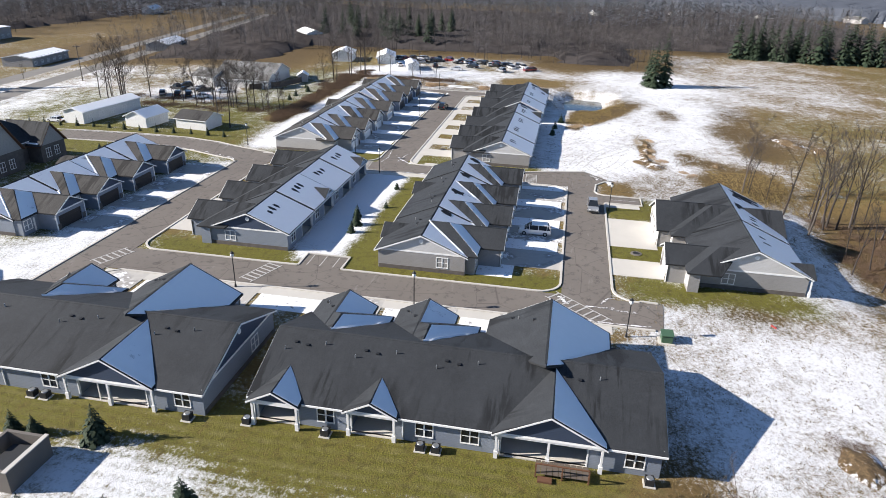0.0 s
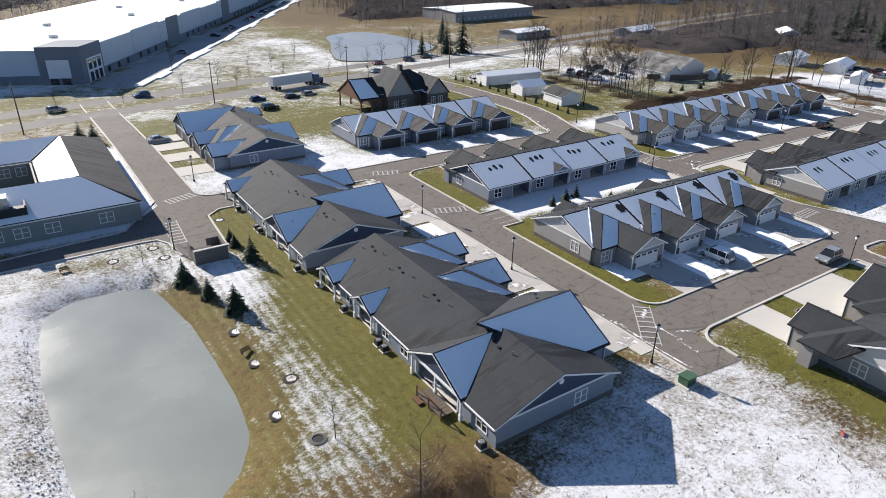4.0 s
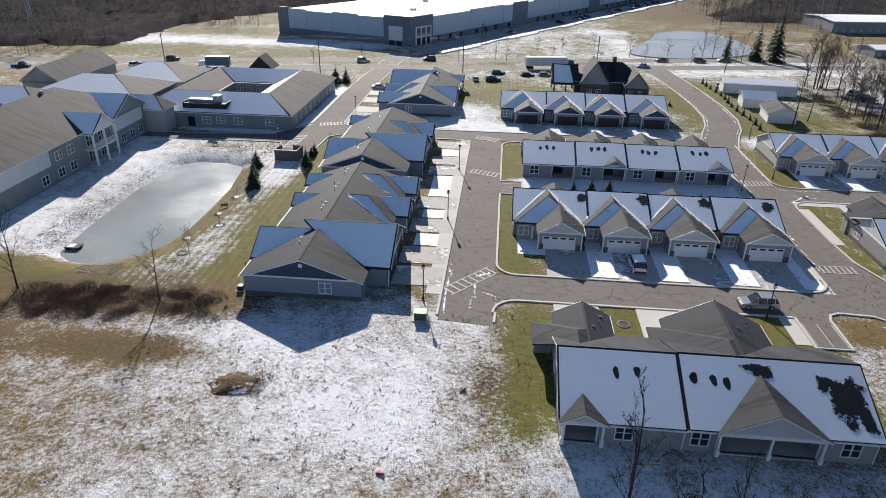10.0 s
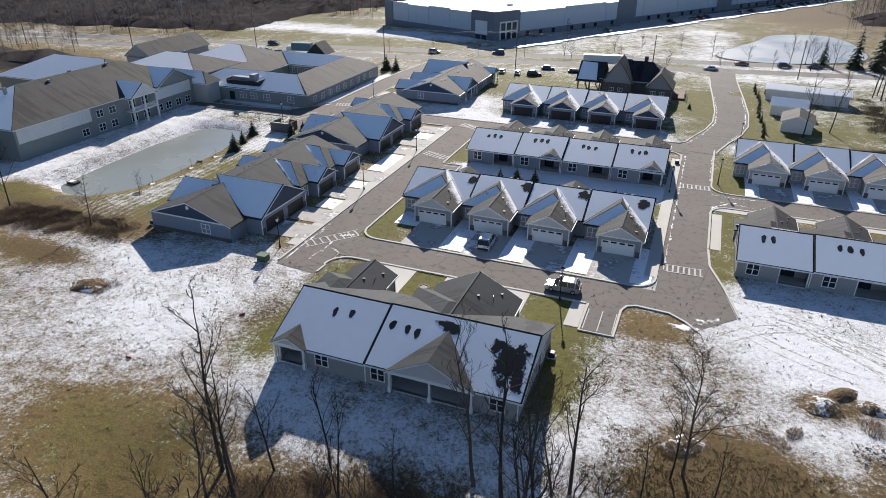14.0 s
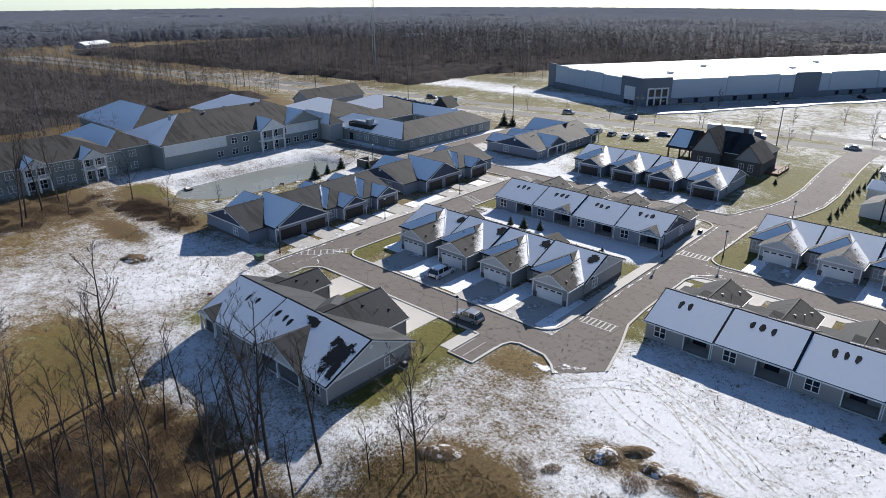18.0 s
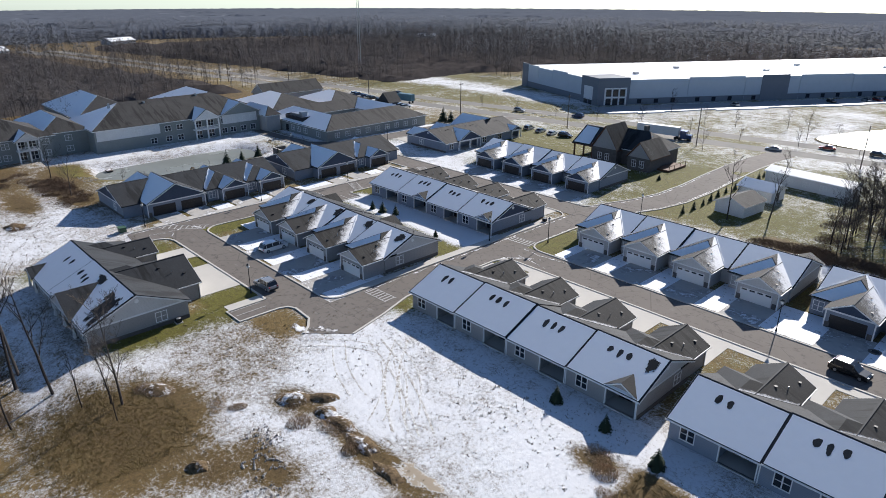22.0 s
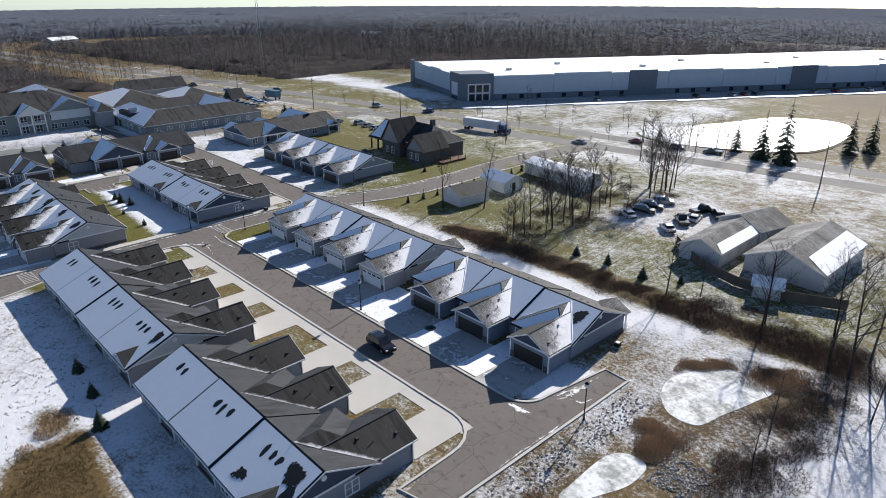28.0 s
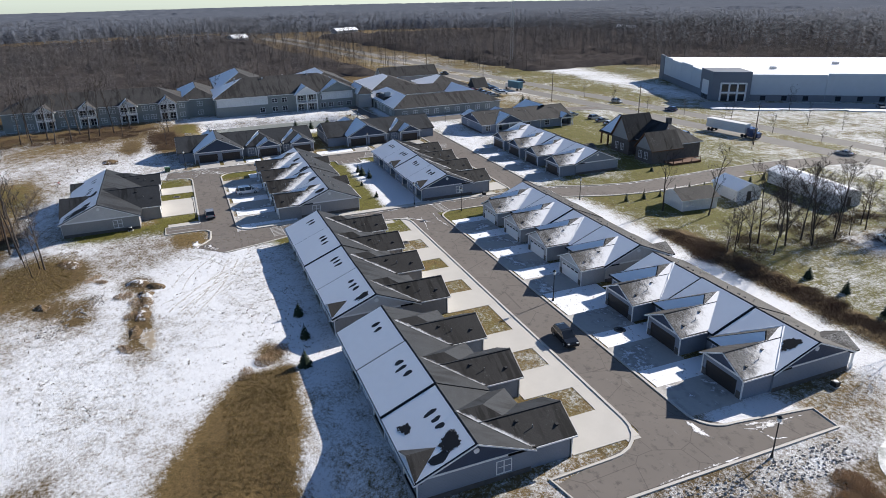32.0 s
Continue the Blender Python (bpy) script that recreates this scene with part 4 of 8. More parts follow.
# banks of the sunken pond: dead grass to the east and south, snow and stones to the west and north
edge = np.vectorize(lambda x, y: from_shore(x, y) if -26 < x < 8 and 46 < y < 108 else 9.0)(GX, GY)
bank = soft(4.2 - edge, 0.8) * soft(edge + 1.5, 0.3)
east = soft(GX + 8, 1.5) * soft(95.5 - GY, 1.0)
for arr, e_, w_ in ((SN, 0.22, 0.62), (GR, 0.48, 0.35), (SHAGGY, 0.3, 0.2)):
    lay(arr, bank * east, e_)
    lay(arr, bank * (1 - east), w_)
lay(SN, rect(GX, GY, 86, 240, 103, 322, 3), 0.64)
south = rect(GX, GY, -24, 46, -9, 53.5, 0.8)
lay(SN, south, 0.1)
lay(GR, south, 0.6)
verge = rect(GX, GY, 182, 76, 186.8, 128, 0.8)
lay(SN, verge, 0.56)
lay(GR, verge, 0.5)
lay(SN, rect(GX, GY, 174.5, 97.5, 181, 108, 0.5), 0.82)
MOWN = rect(GX, GY, -3, 46, 16.5, 122, 0.8) + 0.4 * rect(GX, GY, 150, 134, 180, 168, 1.5) + 0.7 * rect(GX, GY, 35, 150, 58, 186, 1.5)
far = soft(np.hypot(GX - 60, GY - 100) - 330, 30)
lay(SN, far, 0.12)
lay(GR, far, 0.12)
lay(SHAGGY, far, 0.8)
clearing = oval(GX, GY, -480, 255, 95, 85, 0.15)
for arr, val in ((SN, 0.3), (GR, 0.05), (SHAGGY, 0.0)):
    lay(arr, clearing, val)
for x0, y0, x1, y1 in ((-420, -120, -62, 60), (-420, -120, -46, 2), (-420, 40, -98, 150), (206, 160, 520, 290), (262, 72, 520, 250), (236, 20, 520, 74), (300, -130, 520, 40), (120, 350, 900, 900), (-900, 300, -90, 900)):
    mk = rect(GX, GY, x0, y0, x1, y1, 3)
    lay(SN, mk, 0.12)
    lay(GR, mk, 0.0)
    lay(SHAGGY, mk, 1.0)
lay(SN, rect(GX, GY, 105, 15, 240, 50, 6) * soft(GX - 175, 4), 0.72)
GZ = np.vectorize(ground_height)(GX, GY)
nx_, ny_ = len(gx), len(gy)
verts = np.stack([GX.ravel(), GY.ravel(), GZ.ravel()], 1)
idx = np.arange(nx_ * ny_).reshape(ny_, nx_)
quads = np.stack([idx[:-1, :-1].ravel(), idx[:-1, 1:].ravel(), idx[1:, 1:].ravel(), idx[1:, :-1].ravel()], 1)
gm = bpy.data.meshes.new("ground")
gm.from_pydata(verts.tolist(), [], quads.tolist())
for nm, arr in (("snow_depth", SN), ("greenness", GR), ("roughness_of_growth", SHAGGY), ("mown_lines", MOWN)):
    a = gm.attributes.new(nm, "FLOAT", "POINT")
    a.data.foreach_set("value", arr.ravel().astype(np.float32))
gmat, t, b = material("snowy_ground", 0.9, 0, 0.2)
v = coords(t)


def attr(name):
    n = t.nodes.new("ShaderNodeAttribute")
    n.attribute_name = name
    return n.outputs["Fac"]


big, mid, fine, tiny = noise_tex(t, v, 0.06, 4), noise_tex(t, v, 0.45, 6, 0.62), noise_tex(t, v, 2.3, 8, 0.75), noise_tex(t, v, 6.5, 6, 0.75)
tussock = noise_tex(t, v, 1.1, 3, 0.6)
green = mix(t, fine, mix(t, mid, (0.05, 0.058, 0.008), (0.135, 0.135, 0.02)), mix(t, big, (0.15, 0.15, 0.024), (0.24, 0.195, 0.045)))
brown = mix(t, fine, mix(t, mid, (0.07, 0.045, 0.015), (0.19, 0.12, 0.04)), mix(t, big, (0.24, 0.16, 0.055), (0.34, 0.24, 0.11)))
earth = mix(t, ramp(t, maths(t, "ADD", attr("greenness"), maths(t, "ADD", maths(t, "MULTIPLY", maths(t, "SUBTRACT", fine, 0.5), 0.9), maths(t, "MULTIPLY", maths(t, "SUBTRACT", mid, 0.5), 0.8))), (0.35, 0), (0.65, 1)), brown, green)
earth = mix(t, ramp(t, tiny, (0.45, 0), (0.62, 0.75)), earth, (0.045, 0.038, 0.015))
earth = mix(t, ramp(t, tussock, (0.52, 0), (0.66, 0.55)), earth, (0.05, 0.042, 0.014))
earth = mix(t, maths(t, "MULTIPLY", attr("roughness_of_growth"), 0.8), earth, mix(t, ramp(t, fine, (0.35, 0), (0.65, 1)), (0.03, 0.02, 0.009), (0.15, 0.098, 0.042)))
lvl = maths(t, "ADD", maths(t, "MULTIPLY", big, 0.4), maths(t, "ADD", maths(t, "MULTIPLY", mid, 0.42), maths(t, "ADD", maths(t, "MULTIPLY", fine, 0.75), maths(t, "MULTIPLY", tiny, 0.6))))
s = maths(t, "ADD", maths(t, "SUBTRACT", lvl, 1.085), maths(t, "MULTIPLY", maths(t, "SUBTRACT", attr("snow_depth"), 0.5), 0.75))
sepg = t.nodes.new("ShaderNodeSeparateXYZ")
t.links.new(v, sepg.inputs[0])
mow = maths(t, "SINE", maths(t, "ADD", maths(t, "MULTIPLY", sepg.outputs[0], 5.0), maths(t, "ADD", maths(t, "MULTIPLY", mid, 5.0), maths(t, "MULTIPLY", fine, 3.0))))
s = maths(t, "ADD", s, maths(t, "MULTIPLY", maths(t, "MULTIPLY", mow, attr("mown_lines")), 0.036))
lines = maths(t, "MULTIPLY", maths(t, "MULTIPLY", maths(t, "ADD", mow, 1.0), ramp(t, mid, (0.4, 0.02), (0.62, 0.34))), attr("mown_lines"))
earth = mix(t, lines, earth, mix(t, fine, (0.11, 0.095, 0.03), (0.24, 0.2, 0.085)))
f = ramp(t, maths(t, "ADD", s, 0.5), (0.42, 0.0), (0.52, 0.5), (0.64, 1.0))
snowc = mix(t, fine, (0.66, 0.67, 0.69), (0.82, 0.82, 0.825))
t.links.new(mix(t, f, earth, snowc), b.inputs["Base Color"])
bump(t, b, maths(t, "ADD", fine, maths(t, "ADD", tiny, maths(t, "MULTIPLY", f, 0.4))), 0.7, 0.12)
gm.materials.append(gmat)
ground = tagged(new("ground", gm), "snow-patched winter grass and bare earth", "ground", "", "structure")

# asphalt with sealed cracks, damp streaks and thin snow
amat, t, b = material("asphalt", 0.75, 0, 0.35)
v = coords(t)
n1, n2, n3 = noise_tex(t, v, 0.12, 4), noise_tex(t, v, 0.9, 5, 0.65), noise_tex(t, v, 18, 4)
c = mix(t, n1, (0.128, 0.113, 0.1), (0.194, 0.172, 0.152))
c = mix(t, ramp(t, n2, (0.54, 0), (0.68, 0.7)), c, (0.068, 0.062, 0.057))
c = mix(t, ramp(t, noise_tex(t, coords(t, (0.25, 1, 1)), 0.5, 6, 0.7), (0.62, 0), (0.68, 0.45)), c, (0.26, 0.245, 0.225))
c = mix(t, maths(t, "MULTIPLY", n3, 0.18), c, (0.17, 0.155, 0.14))
vor = t.nodes.new("ShaderNodeTexVoronoi")
vor.feature = "DISTANCE_TO_EDGE"
vor.inputs["Scale"].default_value = 0.16
t.links.new(coords(t, (1, 1, 0)), vor.inputs["Vector"])
c = mix(t, ramp(t, vor.outputs["Distance"], (0.0, 0.4), (0.01, 0.0)), c, (0.03, 0.022, 0.022))
t.links.new(c, b.inputs["Base Color"])
b.inputs["Roughness"].default_value = 0.9
b.inputs["Specular IOR Level"].default_value = 0.2
bump(t, b, n3, 0.1, 0.005)
ASPHALT = amat


def soft_patch(name, x, y, rx, ry, z, mat, label, category, seed=0, turn=0.0):
    """A sheet with an uneven rim, thickest in the middle."""
    r = random.Random(seed)
    w = [(r.uniform(0, 6.28), f, q) for f, q in ((2, 0.16), (3, 0.16), (5, 0.1), (8, 0.06))]
    n, verts, faces, depth = 48, [], [], []
    for i, f in enumerate((1.0, 0.72, 0.4, 0.0)):
        for k in range(n):
            a = k * math.tau / n
            s = f * (1 + sum(q * math.sin(g * a + p) for p, g, q in w))
            px, py = rx * s * math.cos(a), ry * s * math.sin(a)
            px, py = x + px * math.cos(turn) - py * math.sin(turn), y + px * math.sin(turn) + py * math.cos(turn)
            verts.append((px, py, ground_height(px, py) + z + 0.004 * i))
            depth.append((-0.3, 0.25, 0.6, 0.9)[i] * (1.0 if rx > 2.5 else 0.75))
            if i < 3:
                j = (k + 1) % n
                faces.append((i * n + k, i * n + j, (i + 1) * n + j, (i + 1) * n + k))
    m = bpy.data.meshes.new(name)
    m.from_pydata(verts, [], faces)
    m.attributes.new("layer_depth", "FLOAT", "POINT").data.foreach_set("value", depth)
    m.materials.append(mat)
    return tagged(new(name, m), label, category, "", "structure")


SNOW_RAG = patch_material("snow_on_asphalt", (0.3, 0.28, 0.26), (0.82, 0.82, 0.83), 0.8, 0.9, 0.12)
MUD_SHEET = patch_material("frozen_mud", (0.75, 0.74, 0.72), (0.34, 0.28, 0.205), 0.7)

# concrete drives, partly under snow
dmat, t, b = material("concrete_with_snow", 0.85, 0, 0.25)
v = coords(t)
n1, n2, n3 = noise_tex(t, v, 0.22, 3), noise_tex(t, v, 1.3, 6, 0.65), noise_tex(t, v, 9, 5)
c = mix(t, n2, (0.36, 0.345, 0.32), (0.5, 0.475, 0.44))
c = mix(t, ramp(t, n1, (0.5, 0), (0.56, 0.55)), c, (0.24, 0.23, 0.22))
s = maths(t, "ADD", maths(t, "MULTIPLY", n1, 0.9), maths(t, "ADD", maths(t, "MULTIPLY", n2, 0.6), maths(t, "MULTIPLY", n3, 0.2)))
t.links.new(mix(t, ramp(t, s, (0.93, 0), (1.0, 0.9)), c, (0.82, 0.82, 0.83)), b.inputs["Base Color"])
bump(t, b, n3, 0.2, 0.01)
DRIVE = dmat
smat, t, b = material("trodden_snow", 0.6, 0, 0.25)
v = coords(t)
n2, n3 = noise_tex(t, v, 1.1, 6, 0.65), noise_tex(t, v, 6, 5, 0.7)
s = maths(t, "ADD", maths(t, "MULTIPLY", n2, 0.8), maths(t, "MULTIPLY", n3, 0.35))
t.links.new(mix(t, ramp(t, s, (0.44, 0), (0.5, 1)), (0.3, 0.28, 0.25), (0.84, 0.85, 0.87)), b.inputs["Base Color"])
bump(t, b, s, 0.7, 0.08)
SNOW = smat


def flat(name, pts, z, mat, label, category="", kind="structure", thick=0.05):
    b = Build()
    b.prism([(x, y, ground_height(x, y) + z) for x, y in pts], thick)
    ob = part(name, b, mat)
    return tagged(ob, label, category or name.replace("_", " "), "", kind)


def ribbon(name, line, width, z, mat, label, thick=0.05, category="road"):
    """A strip of the given width along a plan line."""
    b = Build()
    L, R = [], []
    fine = [line[0]]
    for p in line[1:]:
        q = fine[-1]
        n = max(1, int(math.hypot(p[0] - q[0], p[1] - q[1]) / 9))
        fine += [(q[0] + (p[0] - q[0]) * k / n, q[1] + (p[1] - q[1]) * k / n) for k in range(1, n + 1)]
    line = fine
    for k, (x, y) in enumerate(line):
        x0, y0 = line[max(0, k - 1)]
        x1, y1 = line[min(len(line) - 1, k + 1)]
        d = math.hypot(x1 - x0, y1 - y0)
        nx, ny = -(y1 - y0) / d, (x1 - x0) / d
        h = ground_height(x, y) + z
        L.append((x + nx * width / 2, y + ny * width / 2, h))
        R.append((x - nx * width / 2, y - ny * width / 2, h))
    for k in range(len(line) - 1):
        b.prism([R[k], R[k + 1], L[k + 1], L[k]], thick)
    return tagged(part(name, b, mat), label, category, "", "structure")


def arc(cx, cy, r, a0, a1, n=10):
    return [(cx + r * math.cos(radians(a0 + (a1 - a0) * k / n)), cy + r * math.sin(radians(a0 + (a1 - a0) * k / n))) for k in range(n + 1)]


# roads: one sheet each, lying a few centimetres apart where they meet
flat("road", [(41.2, 44), (47.8, 43.4), (47.8, 124), (41.2, 124)], 0.030, ASPHALT, "asphalt street between two townhouse rows")
flat("road", [(46, 49.8), (89.4, 49.8), (90.6, 51.3), (93.5, 51.4), (93.5, 56.2), (46, 56.2)], 0.036, ASPHALT, "asphalt street in front of pale garages")
flat("road", [(92.8, 51.5), (95.2, 51.1), (98.4, 48.2), (103.0, 52.8), (101.2, 60.0), (99.2, 66), (98.8, 72), (98.8, 126), (92.8, 126)], 0.024, ASPHALT, "asphalt street crossing the estate")
flat("road", [(98, 89.7), (174, 89.7), (175.4, 88), (177.6, 77.4), (181.5, 78.5), (181.5, 109.5), (178.4, 109.8), (177, 99.5), (174.5, 96.6), (170, 96), (98, 96)], 0.042, ASPHALT, "asphalt street with a turning head")
flat("road", [(-60, 109.2), (-1.5, 110.2), (0.6, 109.9), (1.8, 107.7), (2.3, 103.7), (2.5, 101.5), (8.7, 101.5), (8.8, 105.6), (9.2, 112.6), (9.1, 115), (11.6, 117.5), (94, 117.5), (94, 124), (12, 124), (11, 126), (10.3, 132), (10.3, 140), (3.6, 140), (3.6, 124), (-4, 115), (-60, 113)], 0.048, ASPHALT, "asphalt entrance street and drive")
flat("road", [(85.1, 43.3), (89.0, 43.3), (89.0, 50), (85.1, 50)], 0.050, ASPHALT, "asphalt parking bay", "parking bay")
flat("road", [(47, 86.5), (51.8, 86.5), (51.8, 92.5), (47, 92.5)], 0.050, ASPHALT, "asphalt parking bay", "parking bay")
ribbon("road", [(6.95, 139.5), (6.95, 205)], 6.7, 0.05, ASPHALT, "asphalt drive up to the main road")
curve = [(95.8, 119), (96.3, 124), (98.0, 129.5), (100.4, 136), (102.0, 144), (102.3, 155), (101.5, 170), (100.6, 185), (100, 205), (100, 216)]
ribbon("road", curve, 7.6, 0.054, ASPHALT, "curving asphalt street up to the main road")
MAIN = [(x, 199 + 0.17 * x) for x in range(-420, 460, 20)]
ROAD_PALE = plain("worn_pale_asphalt", (0.22, 0.208, 0.19), 0.9, 0.25, 1.2, bumpy=0.1, spec=0.2)
ribbon("main_road", MAIN, 11, 0.10, ROAD_PALE, "wide asphalt main road")
ribbon("main_road", [(x, 218 + 0.17 * x) for x in range(-420, 460, 20)], 9, 0.10, ROAD_PALE, "second carriageway of the main road")



# ---- drives, kerbs, walks, ponds ----
def slab(x0, y0, x1, y1, mat=DRIVE, label="concrete garage drive", z=0.06, name="driveway", cat="driveway", tag=True):
    ob = part(name, Build().box((x0, y0, -0.02), (x1, y1, z)), mat)
    return tagged(ob, label, cat, "", "structure")


def kerb(line, w=0.32, h=0.15):
    return ribbon("kerb", line, w, h, CONCRETE, "pale concrete kerb along the street", 0.2, "kerb")


# pale row: drives between trodden snow
for x0, x1 in ((55.0, 61.0), (64.7, 70.4), (74.1, 79.9), (83.4, 89.2)):
    slab(x0, 56.5, x1, 65.0, DRIVE)
for x0, x1 in ((61.0, 64.7), (70.4, 74.1), (79.9, 83.4), (89.2, 92.0)):
    slab(x0, 57.2, x1, 68.4, SNOW, "trodden snow between two drives", 0.05, "snow_patch", "snow")
slab(51.0, 63.0, 55.0, 68.0, SNOW, "trodden snow on a front bed", 0.05, "snow_patch", "snow")
for x0, x1 in ((107.0, 112.6), (116.0, 121.8), (125.6, 131.4), (135.3, 141.2)):
    slab(x0, 96.3, x1, 103.8)
for x0, x1 in ((104.6, 107.0), (112.6, 116.0), (121.8, 125.6), (131.4, 135.3), (141.2, 148.6), (154.6, 158.4), (164.6, 168.2)):
    slab(x0, 96.8, x1, 107.6 if x1 - x0 < 7 else 106.5, SNOW, "trodden snow between two drives", 0.05, "snow_patch", "snow")
for x0, x1 in ((148.6, 154.6), (158.4, 164.6), (168.2, 174.2)):
    slab(x0, 96.3, x1, 104.0)
for x0, x1 in ((106.5, 111.6), (116.0, 121.4), (125.6, 131.0), (135.2, 141.0), (149.0, 154.4), (158.8, 164.2), (169.0, 174.6)):
    slab(x0, 81.2, x1, 89.4, CONCRETE)
slab(99.4, 87.6, 175.0, 89.3, CONCRETE, "pale concrete walk along the street", 0.05, "pavement", "pavement")
for y0, y1 in ((52.0, 57.2), (58.2, 63.4), (68.6, 73.6), (78.0, 83.0), (94.4, 99.2), (100.4, 105.2), (110.6, 115.4)):
    slab(34.1, y0, 41.0, y1, DRIVE)
for y0, y1 in ((63.4, 68.6), (73.6, 78.0), (83.0, 94.4), (105.2, 110.6)):
    slab(35.5, y0 + 0.6, 39.0, y1 - 0.6, SNOW, "trodden snow between two drives", 0.04, "snow_patch", "snow")
slab(39.0, 50.0, 40.9, 117.0, CONCRETE, "pale concrete walk along the street", 0.055, "pavement", "pavement")
for x0, x1 in ((55.6, 61.0), (65.2, 70.2), (74.6, 79.8), (84.0, 89.6)):
    slab(x0, 112.2, x1, 117.4, CONCRETE)
for x0, x1 in ((52.6, 58.0), (62.2, 67.8), (71.8, 77.2), (81.4, 87.0)):
    slab(x0, 124.2, x1, 132.6)
for y0, y1 in ((137.0, 142.4), (146.8, 152.2), (155.2, 160.2), (161.4, 166.6)):
    slab(10.6, y0, 17.0, y1, CONCRETE)
slab(55.4, 42.3, 61.0, 49.6, CONCRETE)
slab(65.6, 42.3, 77.4, 49.6, CONCRETE)
slab(83.0, 43.6, 84.8, 49.6, CONCRETE, "pale concrete walk", 0.05, "pavement", "pavement")
# kerbs
kerb([(41.0, 45), (41.0, 115), (39.5, 117.2), (11.8, 117.2), (9.6, 115.2), (9.4, 112.6), (9.0, 105.6), (8.9, 102.4)])
kerb([(2.2, 102.4), (2.1, 103.7), (1.6, 107.6), (0.4, 109.7), (-1.5, 110.0), (-58, 109.0)])
kerb([(48.0, 44.0), (48.1, 46.2)] + arc(51.0, 46.4, 3.2, 180, 90, 6) + [(84.8, 49.6)])
kerb([(48.0, 86.2), (48.0, 59.4)] + arc(51, 59.4, 3.0, 180, 270, 6) + [(89.5, 56.4)] + arc(89.5, 59.4, 3.0, 270, 360, 6) + [(92.6, 114.5)] + arc(89.6, 114.4, 3.0, 0, 90, 6) + [(51, 117.3)] + arc(51, 114.3, 3.0, 90, 180, 6) + [(48, 92.7)])
kerb([(48.0, 92.6), (52.0, 92.6), (52.0, 86.3), (48.0, 86.3)])
kerb([(99.0, 71.8), (99.0, 86)] + arc(102, 86.4, 3.0, 180, 90, 6) + [(171.5, 89.5)] + arc(171.6, 84.6, 4.9, 90, 0, 6) + [(176.8, 77.2), (181.8, 78.3), (181.8, 109.7), (178.3, 110.0), (176.9, 100)] + arc(173.6, 99.6, 3.3, 0, -85, 6) + [(102, 96.2)] + arc(102, 99.4, 3.2, 270, 180, 6) + [(98.9, 121.5)])
kerb([(85.0, 49.6), (85.0, 43.1), (89.1, 43.1), (89.2, 49.4), (89.7, 50.7), (90.9, 51.3), (95.0, 51.0), (97.0, 49.6), (98.4, 48.0)])
kerb([(103.2, 53.0), (101.4, 60.0), (99.4, 66), (99.0, 72)])
kerb([(10.5, 222), (10.5, 133)] + arc(13.5, 127.2, 3.0, 180, 270, 6) + [(92.0, 124.2)] + arc(90.0, 127.4, 3.2, 275, 360, 6) + [(94.2, 130.6), (96.6, 137.4), (98.0, 144.6), (98.3, 155), (97.5, 170), (96.6, 185), (96, 200)])
kerb([(3.4, 222), (3.4, 126), (-3, 115.6), (-20, 113.8), (-58, 113.2)])
kerb([(99.2, 119.5), (100.0, 122.5), (101.6, 127.8), (104.2, 134.6), (106.0, 143.4), (106.3, 155), (105.5, 170), (104.6, 185), (104, 200)])
slab(90.9, 60, 92.4, 113, CONCRETE, "pale concrete walk along the street", 0.066, "pavement", "pavement")
slab(99.3, 72, 100.8, 86, CONCRETE, "pale concrete walk along the street", 0.05, "pavement", "pavement")


# painted crossings
PAINT = plain("road_paint", (0.45, 0.44, 0.42), 0.7, 0.25, 3)


def crossing(x0, y0, x1, y1, n, w=2.2):
    T = thing("crosswalk", "worn white painted crosswalk on the asphalt", "crosswalk", "painted crosswalks")
    d = Vector((x1 - x0, y1 - y0, 0))
    L = d.length
    d.normalize()
    q = Vector((-d.y, d.x, 0))
    z = Vector((0, 0, 0.062))
    o = Vector((x0, y0, 0))

    def strip(a, c, lo, hi):
        pts = [o + d * a + q * lo, o + d * c + q * lo, o + d * c + q * hi, o + d * a + q * hi]
        part("stripe", Build().prism([tuple(p + z) for p in pts], 0.01), PAINT, T)

    strip(0, L, -w / 2, -w / 2 + 0.14)
    strip(0, L, w / 2 - 0.14, w / 2)
    for k in range(n):
        a = L * (k + 0.5) / n
        strip(a - 0.12, a + 0.12, -w / 2 + 0.14, w / 2 - 0.14)


crossing(41.6, 50.6, 47.6, 57.6, 8)
crossing(93.4, 63.4, 98.6, 63.6, 7)
crossing(42.0, 97.6, 47.6, 95.6, 7)
crossing(93.6, 97.6, 98.8, 98.0, 7)
crossing(5.0, 124.6, 10.2, 126.4, 7)
crossing(3.0, 106.4, 3.6, 116.0, 8)
crossing(42.0, 120.0, 47.2, 117.8, 6)
for k in range(3):
    slab(48.4 + 0, 87.6 + k * 1.9, 51.6, 87.72 + k * 1.9, PAINT, "white parking line", 0.055, "parking_line", "road marking")
    slab(85.3 + k * 1.75, 43.6, 85.42 + k * 1.75, 48.4, PAINT, "white parking line", 0.055, "parking_line", "road marking")


